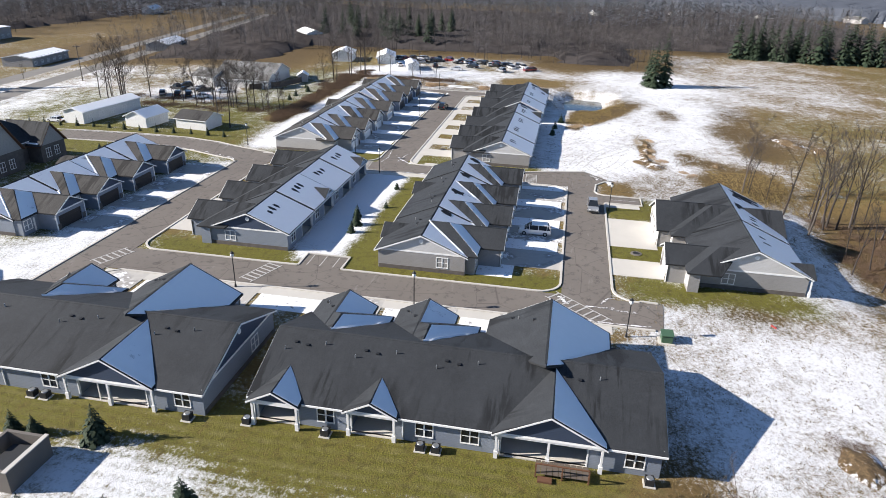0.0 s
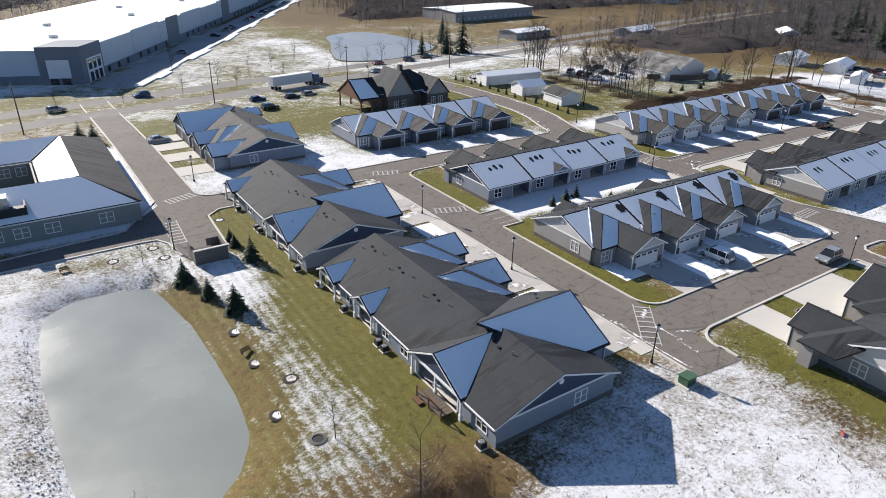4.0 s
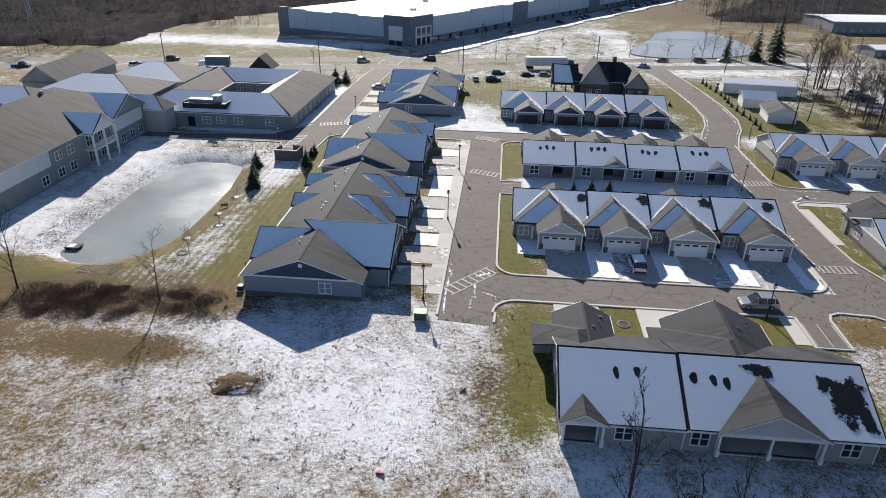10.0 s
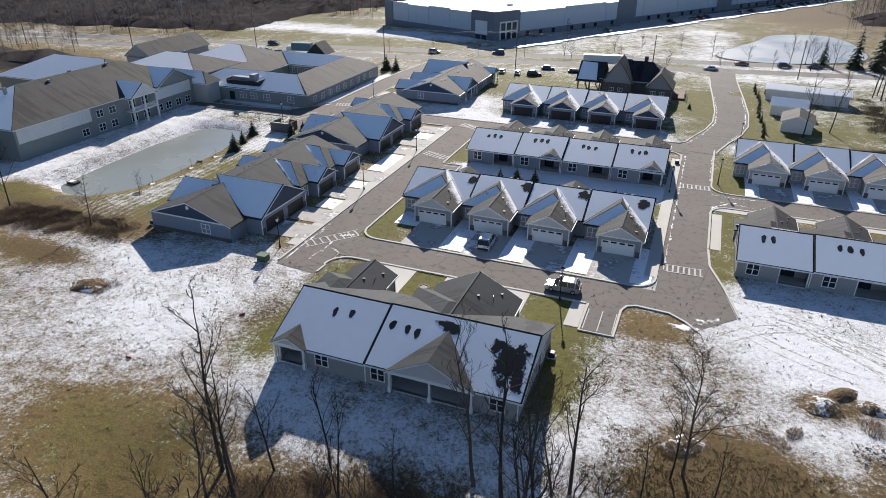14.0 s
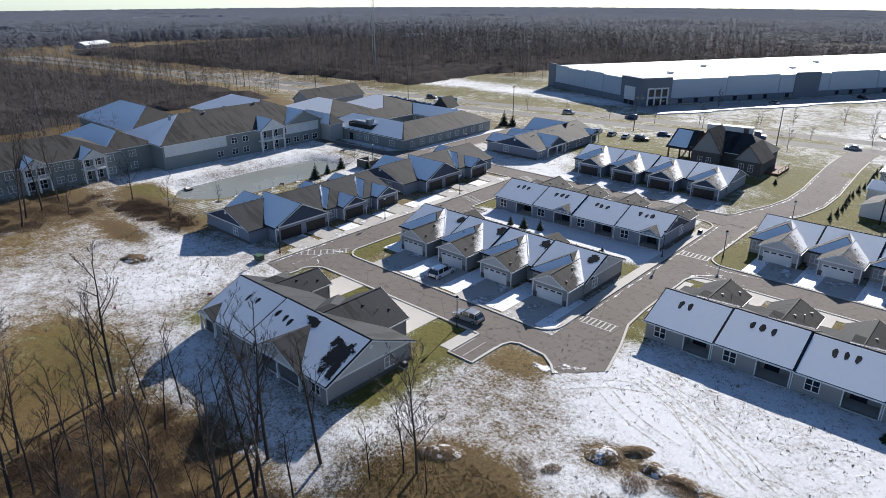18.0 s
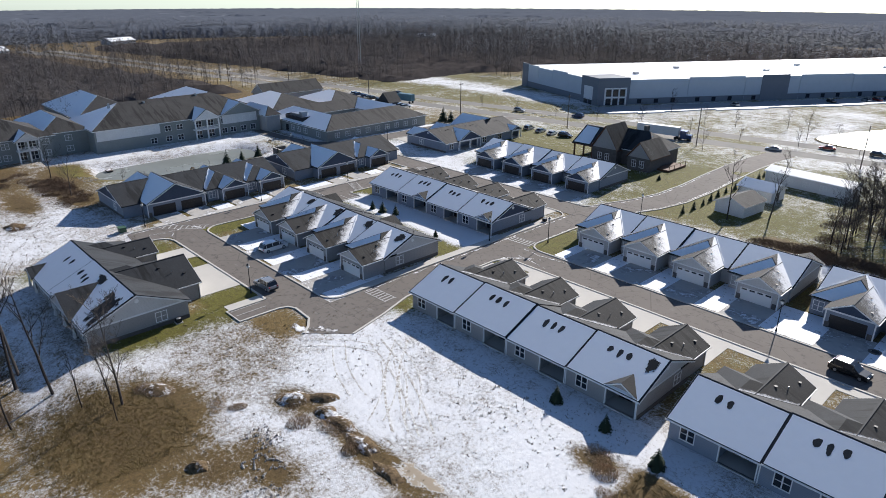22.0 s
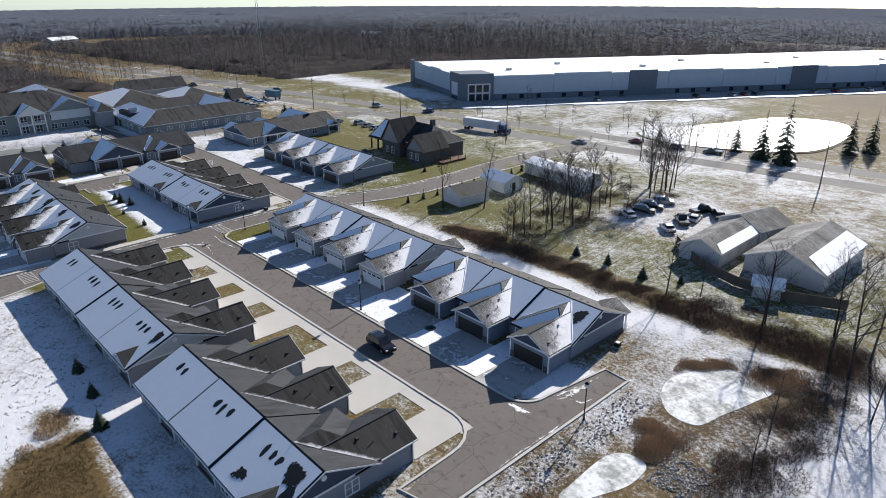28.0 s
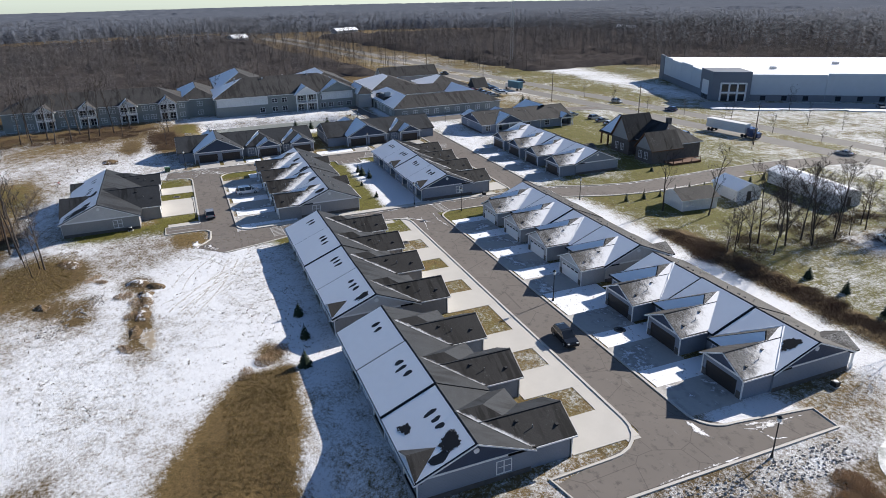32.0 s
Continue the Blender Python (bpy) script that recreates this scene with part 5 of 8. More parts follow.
# parking along the warehouse
WHX, WHY = 8.5, 252.5
lot = [(WHX + 0.848 * o + 0.53 * v, WHY - 0.53 * o + 0.848 * v) for o, v in ((4, -6), (17, -6), (17, 290), (4, 290))]
b = Build()
b.prism([(x, y, -2.93) for x, y in lot], 0.05)
tagged(part("parking_lot", b, plain("frosted_asphalt", (0.36, 0.36, 0.36), 0.9, 0.35, 0.25)), "frosted asphalt car park along the warehouse", "parking lot", "", "structure")
b = Build()
for k in range(24):
    v0 = -4 + 12 * k
    o0, o1 = 17.4 + 0.6 * math.sin(k), 20.2 + 1.3 * math.sin(k * 1.7)
    q = [(WHX + 0.848 * o + 0.53 * v, WHY - 0.53 * o + 0.848 * v, -2.62) for o, v in ((o0, v0), (o1, v0), (o1, v0 + 11.9), (o0, v0 + 11.9))]
    b.prism(q, 0.35)
tagged(part("snow_bank", b, SNOW), "low bank of ploughed snow along the car park", "snow", "", "structure")

# frozen ponds
def ice(name, col, rough):
    m, t, b = material(name, rough, 0, 0.5)
    v = coords(t)
    n1, n2 = noise_tex(t, v, 0.09, 4, 0.55), noise_tex(t, v, 0.8, 5, 0.6)
    t.links.new(mix(t, n1, [c * 0.86 for c in col], [c * 1.12 for c in col]), b.inputs["Base Color"])
    t.links.new(ramp(t, n1, (0.3, rough * 0.75), (0.7, rough * 1.3)), b.inputs["Roughness"])
    bump(t, b, n2, 0.04, 0.02)
    return m


ICE = ice("grey_pond_ice", (0.25, 0.265, 0.24), 0.24)
WATER = ice("thin_grey_pond_ice", (0.24, 0.26, 0.275), 0.42)


def pond(pts, mat, label, z=0.05, rim=True, level=None):
    n = len(pts)
    sm = []
    for k in range(n):
        for s in range(5):
            p = Vector(pts[k - 1]), Vector(pts[k]), Vector(pts[(k + 1) % n]), Vector(pts[(k + 2) % n])
            u = s / 5
            q = 0.5 * ((2 * p[1]) + (p[2] - p[0]) * u + (2 * p[0] - 5 * p[1] + 4 * p[2] - p[3]) * u * u + (3 * p[1] - p[0] - 3 * p[2] + p[3]) * u ** 3)
            sm.append((q.x, q.y))
    b = Build()
    h = max(ground_height(*p) for p in sm) if level is None else level
    b.prism([(x, y, h + z) for x, y in sm], 0.04)
    tagged(part("pond", b, mat), label, "pond", "", "structure")
    if rim:
        c = sum((Vector(p) for p in sm), Vector((0, 0))) / len(sm)
        rb = Build()
        r = random.Random(3)
        out = [tuple(Vector(p) + (Vector(p) - c).normalized() * r.uniform(0.5, 1.2)) for p in sm]
        for k in range(len(sm)):
            j = (k + 1) % len(sm)
            rb.poly([(*sm[k], h + z + 0.02), (*sm[j], h + z + 0.02), (*out[j], h + 0.02), (*out[k], h + 0.02)][::-1])
        tagged(part("pond_bank", rb, BANK), "low muddy grass bank round the pond", "bank", "", "structure")


BANK = plain("muddy_grass_bank", (0.13, 0.105, 0.05), 0.95, 0.4, 2, bumpy=0.5)
pond([(x + 0.9 * (x + 9) / 9, y + 1.2 * (y - 76) / 22) for x, y in SHORE], ICE, "frozen grey pond in a hollow behind the townhouses", 0.0, False, POND_Z)
PALE_ICE, t, b = material("snow_streaked_ice", 0.85, 0, 0.1)
v = coords(t)
n1, n2 = noise_tex(t, v, 0.28, 5, 0.65), noise_tex(t, v, 1.6, 6, 0.7)
s = maths(t, "ADD", maths(t, "MULTIPLY", n1, 0.8), maths(t, "MULTIPLY", n2, 0.5))
t.links.new(mix(t, ramp(t, s, (0.55, 0), (0.72, 1)), mix(t, n2, (0.26, 0.27, 0.24), (0.42, 0.42, 0.39)), (0.82, 0.82, 0.81)), b.inputs["Base Color"])
bump(t, b, n2, 0.2, 0.02)
pond([(185.2, 112.6), (185.4, 115.8), (188.0, 120.6), (191.2, 121.6), (195.0, 121.0), (194.4, 117.0), (192.9, 111.4), (191.9, 107.8), (188.8, 107.4), (186.4, 109.6)], PALE_ICE, "small snow-streaked frozen pond by the turning head", 0.04, False)
pond([(187.8, 90.5), (187.7, 95.0), (188.4, 97.4), (190.2, 98.2), (191.7, 97.4), (191.8, 94), (190.8, 91.2), (189.4, 88.2), (188.0, 87.8)], PALE_ICE, "narrow frozen ditch pond with grey ice", 0.03, False)
pond([(x + 0.06 * (x - 180), y + 0.1 * (y - 53)) for x, y in BASIN], ice("dark_open_water", (0.055, 0.07, 0.066), 0.12), "dark open water in the detention basin", 0.0, False, BASIN_Z)
pond([(99, 248), (100, 262), (112, 290), (121, 312), (141, 317), (150, 296), (150, 266), (138, 252), (116, 243)], WATER, "wide pond beyond the main road", 0.25)



# ---- other buildings ----
def hip_block(T, x0, y0, x1, y1, z0, z1, zr, sid, roof, over=0.5, gable_x=False, gable_y=False, snow=True, dirs=None):
    """A walled block with a hip (or gable) roof; snow keeps to the slope that faces -y."""
    part("wall", Build().box((x0, y0, z0), (x1, y1, z1)), sid, T)
    a, b, c, d = x0 - over, y0 - over, x1 + over, y1 + over
    w = min(c - a, d - b) / 2
    if c - a >= d - b:
        m = (b + d) / 2
        r0, r1 = (a if gable_x else a + w, m, zr), (c if gable_x else c - w, m, zr)
        faces = [("n", [(a, b, z1), (c, b, z1), r1, r0]), ("s", [(c, d, z1), (a, d, z1), r0, r1]), ("e", [(c, b, z1), (c, d, z1), r1]), ("w", [(a, d, z1), (a, b, z1), r0])]
    else:
        m = (a + c) / 2
        r0, r1 = (m, b if gable_y else b + w, zr), (m, d if gable_y else d - w, zr)
        faces = [("n", [(a, b, z1), (c, b, z1), r0]), ("s", [(c, d, z1), (a, d, z1), r1]), ("e", [(c, b, z1), (c, d, z1), r1, r0]), ("w", [(a, d, z1), (a, b, z1), r0, r1])]
    for k, pts in faces:
        steep = (k in "ew" and gable_x and c - a >= d - b) or (k in "ns" and gable_y and c - a < d - b)
        if steep:
            off = {"n": (0, over, 0), "s": (0, -over, 0), "e": (-over, 0, 0), "w": (over, 0, 0)}[k]
            q = [tuple(Vector(p) + Vector(off)) for p in pts]
            part("gable", Build().extrude([(x, y, z - 0.15) for x, y, z in q], tuple(Vector(off) * 0.3)), sid, T)
            continue
        part("roof", Build().prism([(x, y, z + 0.12) for x, y, z in pts], 0.2, 0, 1), [roof, TRIM], T)
        if k == "n" and snow:
            cc = sum((Vector(p) for p in pts), Vector()) / len(pts)
            q = [tuple(Vector(p) + (cc - Vector(p)).normalized() * 0.3 + Vector((0, 0, 0.17))) for p in pts]
            part("snow_cover", Build().prism(q, 0.03), ROOFSNOW, T, "thin white snow lying on the roof")


IDENT = lambda x, y, z: (x, y, z)


def windows_x(T, x, ys, zs, w=1.7, h=1.5, face=1):
    for z in zs:
        for y in ys:
            p, q = ((x, y - w / 2), (x, y + w / 2))
            if face < 0:
                p, q = q, p
            window(T, p, q, z, z + h, IDENT, False)


def windows_y(T, y, xs, zs, w=1.7, h=1.5, face=-1):
    for z in zs:
        for x in xs:
            p, q = ((x - w / 2, y), (x + w / 2, y))
            if face > 0:
                p, q = q, p
            window(T, p, q, z, z + h, IDENT, False)


def gable_bay(T, x, y, w, out, z1, sid, porch=True):
    """A two-storey white-trimmed bay with balconies under a gable that faces +x."""
    xf = x + out
    zt = z1 + w * 0.33
    part("gable", Build().extrude([(xf, y - w / 2, z1), (xf, y + w / 2, z1), (xf, y, zt)], (-0.3, 0, 0)), SID_WHITE, T, "white gable of a balcony bay")
    for s in (-1, 1):
        pts = [(x - 6, y + s * (w / 2 + 0.5), z1 - 0.2), (xf + 0.4, y + s * (w / 2 + 0.5), z1 - 0.2), (xf + 0.4, y, zt + 0.15), (x - 6, y, zt + 0.15)]
        if s > 0:
            pts = pts[::-1]
        part("roof", Build().prism(pts, 0.2, 0, 1), [SHINGLE_BROWN, TRIM], T)
        if s < 0:
            q = [(px - 0.2, py + 0.15 if py < y else py - 0.2, pz + 0.1) for px, py, pz in pts]
            part("snow_cover", Build().prism(q, 0.03), ROOFSNOW, T, "thin white snow lying on the roof")
    for k in (-1, 0, 1):
        yy = y + k * (w / 2 - 0.2)
        part("post", Build().box((xf - 0.35, yy - 0.18, 0), (xf, yy + 0.18, z1)), TRIM, T)
    part("balcony", Build().box((x, y - w / 2, 3.0), (xf, y + w / 2, 3.25)), TRIM, T)
    part("balcony", Build().box((x, y - w / 2, z1 - 0.3), (xf, y + w / 2, z1)), TRIM, T)
    r = Build()
    r.box((xf - 0.1, y - w / 2, 4.15), (xf - 0.03, y + w / 2, 4.25))
    for k in range(int(w / 0.3)):
        yy = y - w / 2 + 0.15 + k * 0.3
        r.box((xf - 0.09, yy - 0.03, 3.25), (xf - 0.04, yy + 0.03, 4.15))
    part("railing", r, TRIM, T)
    for z in (0.3, 3.4):
        for s in (-1, 1):
            window(T, (x + 0.03, y + s * w / 4 - 0.9), (x + 0.03, y + s * w / 4 + 0.9), z + 0.1, z + 2.2, IDENT, False, "glazed balcony door")


# the two-storey residence behind the pond
T = thing("apartment_building", "two-storey sage and white care residence with brown roofs", "apartment building")
hip_block(T, -54, 61.5, -31, 113, 0, 6.5, 12.0, SID_GREEN, SHINGLE_BROWN, 0.6, snow=True)
hip_block(T, -66, 50, -37.5, 62, 0, 6.3, 9.6, SID_GREEN, SHINGLE_BROWN, 0.6, snow=True)
hip_block(T, -56, -6, -36.2, 52.4, 0, 6.1, 10.4, SID_GREEN, SHINGLE_BROWN, 0.6, snow=False)
hip_block(T, -92, 64, -54, 84, 0, 6.3, 11.4, SID_GREEN, SHINGLE_BROWN, 0.6, snow=True)
hip_block(T, -80, 96, -42, 116, 0, 6.3, 10.8, SID_GREEN, SHINGLE_BROWN, 0.6)
part("wall", Build().box((-31.05, 62, 3.5), (-30.92, 80, 6.4)), SID_WHITE, T, "white upper siding")
part("wall", Build().box((-31.05, 100, 3.5), (-30.92, 112, 6.4)), SID_WHITE, T, "white upper siding")
windows_x(T, -30.92, (73.5, 77.8, 82.4, 86.0), (3.9,))
windows_x(T, -30.97, (77.8, 82.4, 86.0), (0.8,))
windows_x(T, -30.92, (100.4, 103.4, 107, 110.4), (0.8, 3.9))
windows_x(T, -36.2, (-2, 2, 12, 15, 24.5, 27.5, 38, 40.5, 50.3), (0.8, 3.9))
windows_x(T, -37.5, (56.5,), (0.8, 3.9))

for y in (7.0, 19.8, 32.6, 45.6):
    gable_bay(T, -36.2, y, 5.6, 2.4, 6.1, SID_GREEN)
gable_bay(T, -31, 94.0, 8.0, 2.2, 6.5, SID_GREEN)
part("gable", Build().extrude([(-30.8, 100, 6.5), (-30.8, 112, 6.5), (-30.8, 106, 9.6)], (-0.3, 0, 0)), SID_WHITE, T)
hip_block(T, -44, 100, -30.2, 112.5, 6.5, 6.6, 10.0, SID_GREEN, SHINGLE_BROWN, 0.5, gable_x=True)
# link block with pale gable
hip_block(T, -44, 113.2, -26.6, 118.2, 0, 5.0, 7.6, SID_PALE, SHINGLE_BROWN, 0.5, gable_y=True)
for x, y, z in ((-42, 70, 11.6), (-41, 80, 11.4), (-44, 88, 11.6), (-42, 97, 11.9)):
    part("roof_vent", Build().box((x - 0.3, y - 0.3, z - 1), (x + 0.3, y + 0.3, z + 0.5)), METAL_GREY, T)

# single-storey office block with a ring of roofs round a flat middle
T = thing("office_building", "single-storey sage office block with ring roof and snowy flat middle", "office building")
X0, Y0, X1, Y1 = -36.5, 118.8, 0.2, 159.5
EAVE, RIDGE, DEEP, INNER = 3.4, 6.7, 7.4, 13.0
o = 0.5
part("wall", Build().box((X0, Y0, 0), (X1, Y0 + 0.3, 3.3)), SID_GREEN, T)
part("wall", Build().box((X0, Y1 - 0.3, 0), (X1, Y1, 3.3)), SID_GREEN, T)
part("wall", Build().box((X0, Y0 + 0.3, 0), (X0 + 0.3, Y1 - 0.3, 3.3)), SID_GREEN, T)
part("wall", Build().box((X1 - 0.3, Y0 + 0.3, 0), (X1, Y1 - 0.3, 3.3)), SID_GREEN, T)


def inset(d):
    return [(X0 - o + d, Y0 - o + d), (X1 + o - d, Y0 - o + d), (X1 + o - d, Y1 + o - d), (X0 - o + d, Y1 + o - d)]


outer, top, inner = inset(0), inset(DEEP), inset(INNER)
for k in range(4):
    j = (k + 1) % 4
    part("roof", Build().prism([(*outer[k], EAVE), (*outer[j], EAVE), (*top[j], RIDGE), (*top[k], RIDGE)], 0.2, 0, 1), [SHINGLE_BROWN, TRIM], T)
    part("roof", Build().prism([(*top[k], RIDGE), (*top[j], RIDGE), (*inner[j], 4.1), (*inner[k], 4.1)], 0.2, 0, 1), [SHINGLE_BROWN, TRIM], T)
    if k == 0:
        part("snow_cover", Build().prism([(outer[k][0] + 0.9, outer[k][1] + 0.2, EAVE + 0.13), (outer[j][0] - 0.9, outer[j][1] + 0.2, EAVE + 0.13), (top[j][0], top[j][1] - 0.2, RIDGE), (top[k][0], top[k][1] - 0.2, RIDGE)], 0.04), ROOFSNOW, T, "thin white snow lying on the roof")
    if k in (1, 2):
        q = [Vector((*top[k], RIDGE)), Vector((*top[j], RIDGE)), Vector((*inner[j], 4.1)), Vector((*inner[k], 4.1))]
        c = sum(q, Vector()) / 4
        part("snow_cover", Build().prism([tuple(p + (c - p).normalized() * 0.3 + Vector((0, 0, 0.06))) for p in q], 0.04), ROOFSNOW, T, "thin white snow lying on the roof")
ia, ib, ic, id_ = X0 + INNER, Y0 + INNER, X1 - INNER, Y1 - INNER
part("wall", Build().box((ia, id_, 0), (ic, id_ + 0.3, 4.0)), SID_GREEN, T, "courtyard wall")
part("wall", Build().box((ia, ib - 0.3, 0), (ic, ib, 4.0)), SID_GREEN, T, "courtyard wall")
part("wall", Build().box((ia - 0.3, ib, 0), (ia, id_, 4.0)), SID_GREEN, T, "courtyard wall")
part("wall", Build().box((ic, ib, 0), (ic + 0.3, id_, 4.0)), SID_GREEN, T, "courtyard wall")
windows_y(T, id_, [ia + 1.4 + k * 2.6 for k in range(4)], (1.9,), 1.6, 1.5)
part("roof_well", Build().box((-25, 119.9, 3.9), (-15, 123.6, 4.95)), METAL_DARK, T)
part("air_handler", Build().box((-24.2, 120.9, 4.95), (-18.6, 122.5, 5.8)).box((-18.4, 120.7, 4.95), (-16.9, 122.9, 6.7)), METAL_GREY, T, "galvanised rooftop air handler")
part("parapet", Build().box((-25.2, 119.6, 3.9), (-14.8, 119.9, 5.2)).box((-25.2, 119.9, 3.9), (-24.95, 123.9, 5.4)).box((-15.05, 119.9, 3.9), (-14.8, 123.9, 5.4)), METAL_DARK, T)
windows_y(T, Y0, (-19.6, -16.2, -12.2, -4.8), (0.9,), 1.9, 1.5)
windows_x(T, X1, [122.5 + k * 4.0 for k in range(9)], (0.9,), 1.6, 1.4)
part("cupola", Build().extrude([(-23.5, 157, 5.6), (-16.5, 157, 5.6), (-20, 157, 9.0)], (0, 6, 0)), SHINGLE_BROWN, T, "brown gable over the entrance")
part("entry_door", Build().box((-24.0, Y0 - 0.06, 0.1), (-22.4, Y0 - 0.005, 2.3)), GLASS, T, "glazed entry door")
T = thing("office_building", "brown-roofed wing with snowy slopes behind the residence", "office building")
hip_block(T, -66, 122, -37.6, 142, 0, 4.4, 8.2, SID_PALE, SHINGLE_BROWN, 0.5)
hip_block(T, -60, 146, -37.6, 164, 0, 3.6, 7.0, SID_PALE, SHINGLE_BROWN, 0.5)
hip_block(T, -74, 134, -64, 160, 0, 5.2, 9.0, SID_PALE, SHINGLE_BROWN, 0.5, gable_y=True)

# the warehouse
C0, uu, vv = Vector((8.5, 252.5, 0)), Vector((-0.934, 0.358, 0)), Vector((0.53, 0.848, 0))
PANEL_A = plain("pale_blue_grey_panel", (0.43, 0.48, 0.53), 0.7, 0.08)
PANEL_B = plain("slate_grey_panel", (0.15, 0.17, 0.2), 0.7, 0.1)
PANEL_C = plain("white_panel", (0.62, 0.63, 0.64), 0.6, 0.08)


def wat(u, v, z):
    p = C0 + uu * u + vv * v
    return (p.x, p.y, z)


T = thing("warehouse", "huge flat-roofed grey panel warehouse with snow on top", "warehouse")
part("wall", Build(wat, True).box((0, 0, -3.4), (66, 300, 7.0)), PANEL_A, T)
part("flat_roof", Build(wat, True).box((0.4, 0.4, 7.0), (65.6, 299.6, 7.15)), FLATSNOW, T, "snow-covered flat roof")
for k in range(12):
    v0 = 14 + k * 28
    if v0 + 28 > 300:
        break
    part("parapet", Build(wat, True).box((-0.25, v0, -3.4), (0.05, v0 + 27.6, 7.5 + (0.5 if k % 2 else 0))), PANEL_A, T)
    part("wall_band", Build(wat, True).box((-0.3, v0, -3.4), (-0.26, v0 + 27.9, -0.4)), PANEL_B, T, "dark lower band of wall panels")
    if k % 3 == 2:
        part("wall_panel", Build(wat, True).box((-0.5, v0 + 8, -3.4), (-0.31, v0 + 22, 8.3)), PANEL_B, T, "dark projecting wall panel")
    for j in range(3):
        part("dock_window", Build(wat, True).box((-0.36, v0 + 4 + j * 8, -2.6), (-0.31, v0 + 6 + j * 8, -0.8)), GLASS, T)
for k in range(4):
    u0 = 12 + k * 13
    part("parapet", Build(wat, True).box((u0, -0.25, -3.4), (u0 + 12.8, 0.05, 7.5 + 0.5 * (k % 2))), PANEL_A, T)
    part("wall_band", Build(wat, True).box((u0, -0.3, -3.4), (u0 + 12.95, -0.26, -0.2)), PANEL_B, T, "dark lower band of wall panels")
part("wall_panel", Build(wat, True).box((61, -0.6, -3.4), (66.4, 0.2, 8.4)), PANEL_B, T)
part("entrance_block", Build(wat, True).box((-1.2, -1.2, -3.4), (11.5, 13.5, 8.6)), PANEL_B, T, "slate-grey corner entrance block")
part("wall_panel", Build(wat, True).box((2.5, -1.35, -1.0), (9, -1.21, 4.6)), PANEL_C, T, "white panel beside the entrance")
for z in (-2.8, 1.0):
    for j in range(3):
        part("window", Build(wat, True).box((-1.35, 2.2 + j * 3.2, z), (-1.21, 4.9 + j * 3.2, z + 2.6)), GLASS, T)
for j in range(4):
    part("mullion", Build(wat, True).box((-1.5, 1.8 + j * 3.2, -2.8), (-1.2, 2.4 + j * 3.2, 4.4)), PANEL_C, T, "white mullion of the entrance glazing")
part("trim_band", Build(wat, True).box((-1.4, 1.8, 0.1), (-1.2, 11.8, 0.6)).box((-1.4, 1.8, 3.9), (-1.2, 11.8, 4.4)), TRIM, T)
for j in range(2):
    part("entry_door", Build(wat, True).box((3.0 + j * 3.4, -1.36, -3.2), (5.4 + j * 3.4, -1.21, -1.2)), GLASS, T)
for k in range(8):
    part("rooftop_unit", Build(wat, True).box((20 + (k % 2) * 18, 30 + k * 34, 7.1), (22 + (k % 2) * 18, 32 + k * 34, 8.1)), METAL_GREY, T)

# the clubhouse
T = thing("clubhouse", "dark stone and timber clubhouse with steep snowy gables", "clubhouse")
hip_block(T, 66, 163, 88, 176, -0.6, 4.2, 8.4, STONE, SHINGLE, 0.6, gable_x=False, snow=False)
part("roof", Build().prism([(57.8, 161.4, 3.6), (66.6, 161.4, 3.6), (66.6, 168.2, 7.8), (57.8, 168.2, 7.8)], 0.25, 0, 1), [SHINGLE, BROWNWOOD], T)
part("snow_cover", Build().prism([(58.4, 161.8, 3.95), (64.8, 161.8, 3.95), (63.6, 167.6, 7.53), (58.4, 167.8, 7.65)], 0.03), ROOFSNOW, T, "thin white snow lying on the roof")
part("roof", Build().prism([(57.8, 168.2, 7.8), (66.6, 168.2, 7.8), (66.6, 175, 3.6), (57.8, 175, 3.6)], 0.25, 0, 1), [SHINGLE_BROWN, BROWNWOOD], T)
for x in (58.6, 62.4, 65.8):
    for y in (162, 174.4):
        part("timber_post", Build().box((x - 0.2, y - 0.2, -0.6), (x + 0.2, y + 0.2, 3.7)), BROWNWOOD, T)
part("timber_truss", Build().extrude([(58.0, 161.8, 3.5), (58.0, 174.6, 3.5), (58.0, 168.2, 7.5)], (0.25, 0, 0)), BROWNWOOD, T, "brown timber gable truss of the porch")
for x0, x1, yf, zt, zb in ((66.6, 76.9, 160.0, 10.2, 4.0), (80.6, 89.6, 159.4, 7.6, 3.4)):
    m = (x0 + x1) / 2
    part("wall", Build().box((x0 + 0.5, yf + 0.5, -0.6), (x1 - 0.5, 166, zb)), STONE, T)
    part("gable", Build().extrude([(x0 + 0.5, yf + 0.5, zb), (x1 - 0.5, yf + 0.5, zb), (m, yf + 0.5, zt - 0.3)], (0, 0.3, 0)), SID_TAUPE, T)
    part("roof", Build().prism([(x0, yf, zb), (m, yf, zt), (m, 169.5, zt), (x0, 169.5, zb)], 0.22, 0, 1), [SHINGLE, BROWNWOOD], T)
    part("roof", Build().prism([(m, yf, zt), (x1, yf, zb), (x1, 169.5, zb), (m, 169.5, zt)], 0.22, 0, 1), [SHINGLE_STREAK, BROWNWOOD], T)
    for j in range(2):
        window(T, (m - 2.4 + j * 2.8, yf + 0.5), (m - 1.0 + j * 2.8, yf + 0.5), 0.9, 2.6, IDENT, False, "dark-framed window")
part("snow_cover", Build().prism([(77.3, 163.2, 4.55), (80.9, 163.2, 4.55), (83.4, 168.4, 7.7), (77.3, 168.4, 7.7)], 0.03), ROOFSNOW, T, "thin white snow lying on the roof")
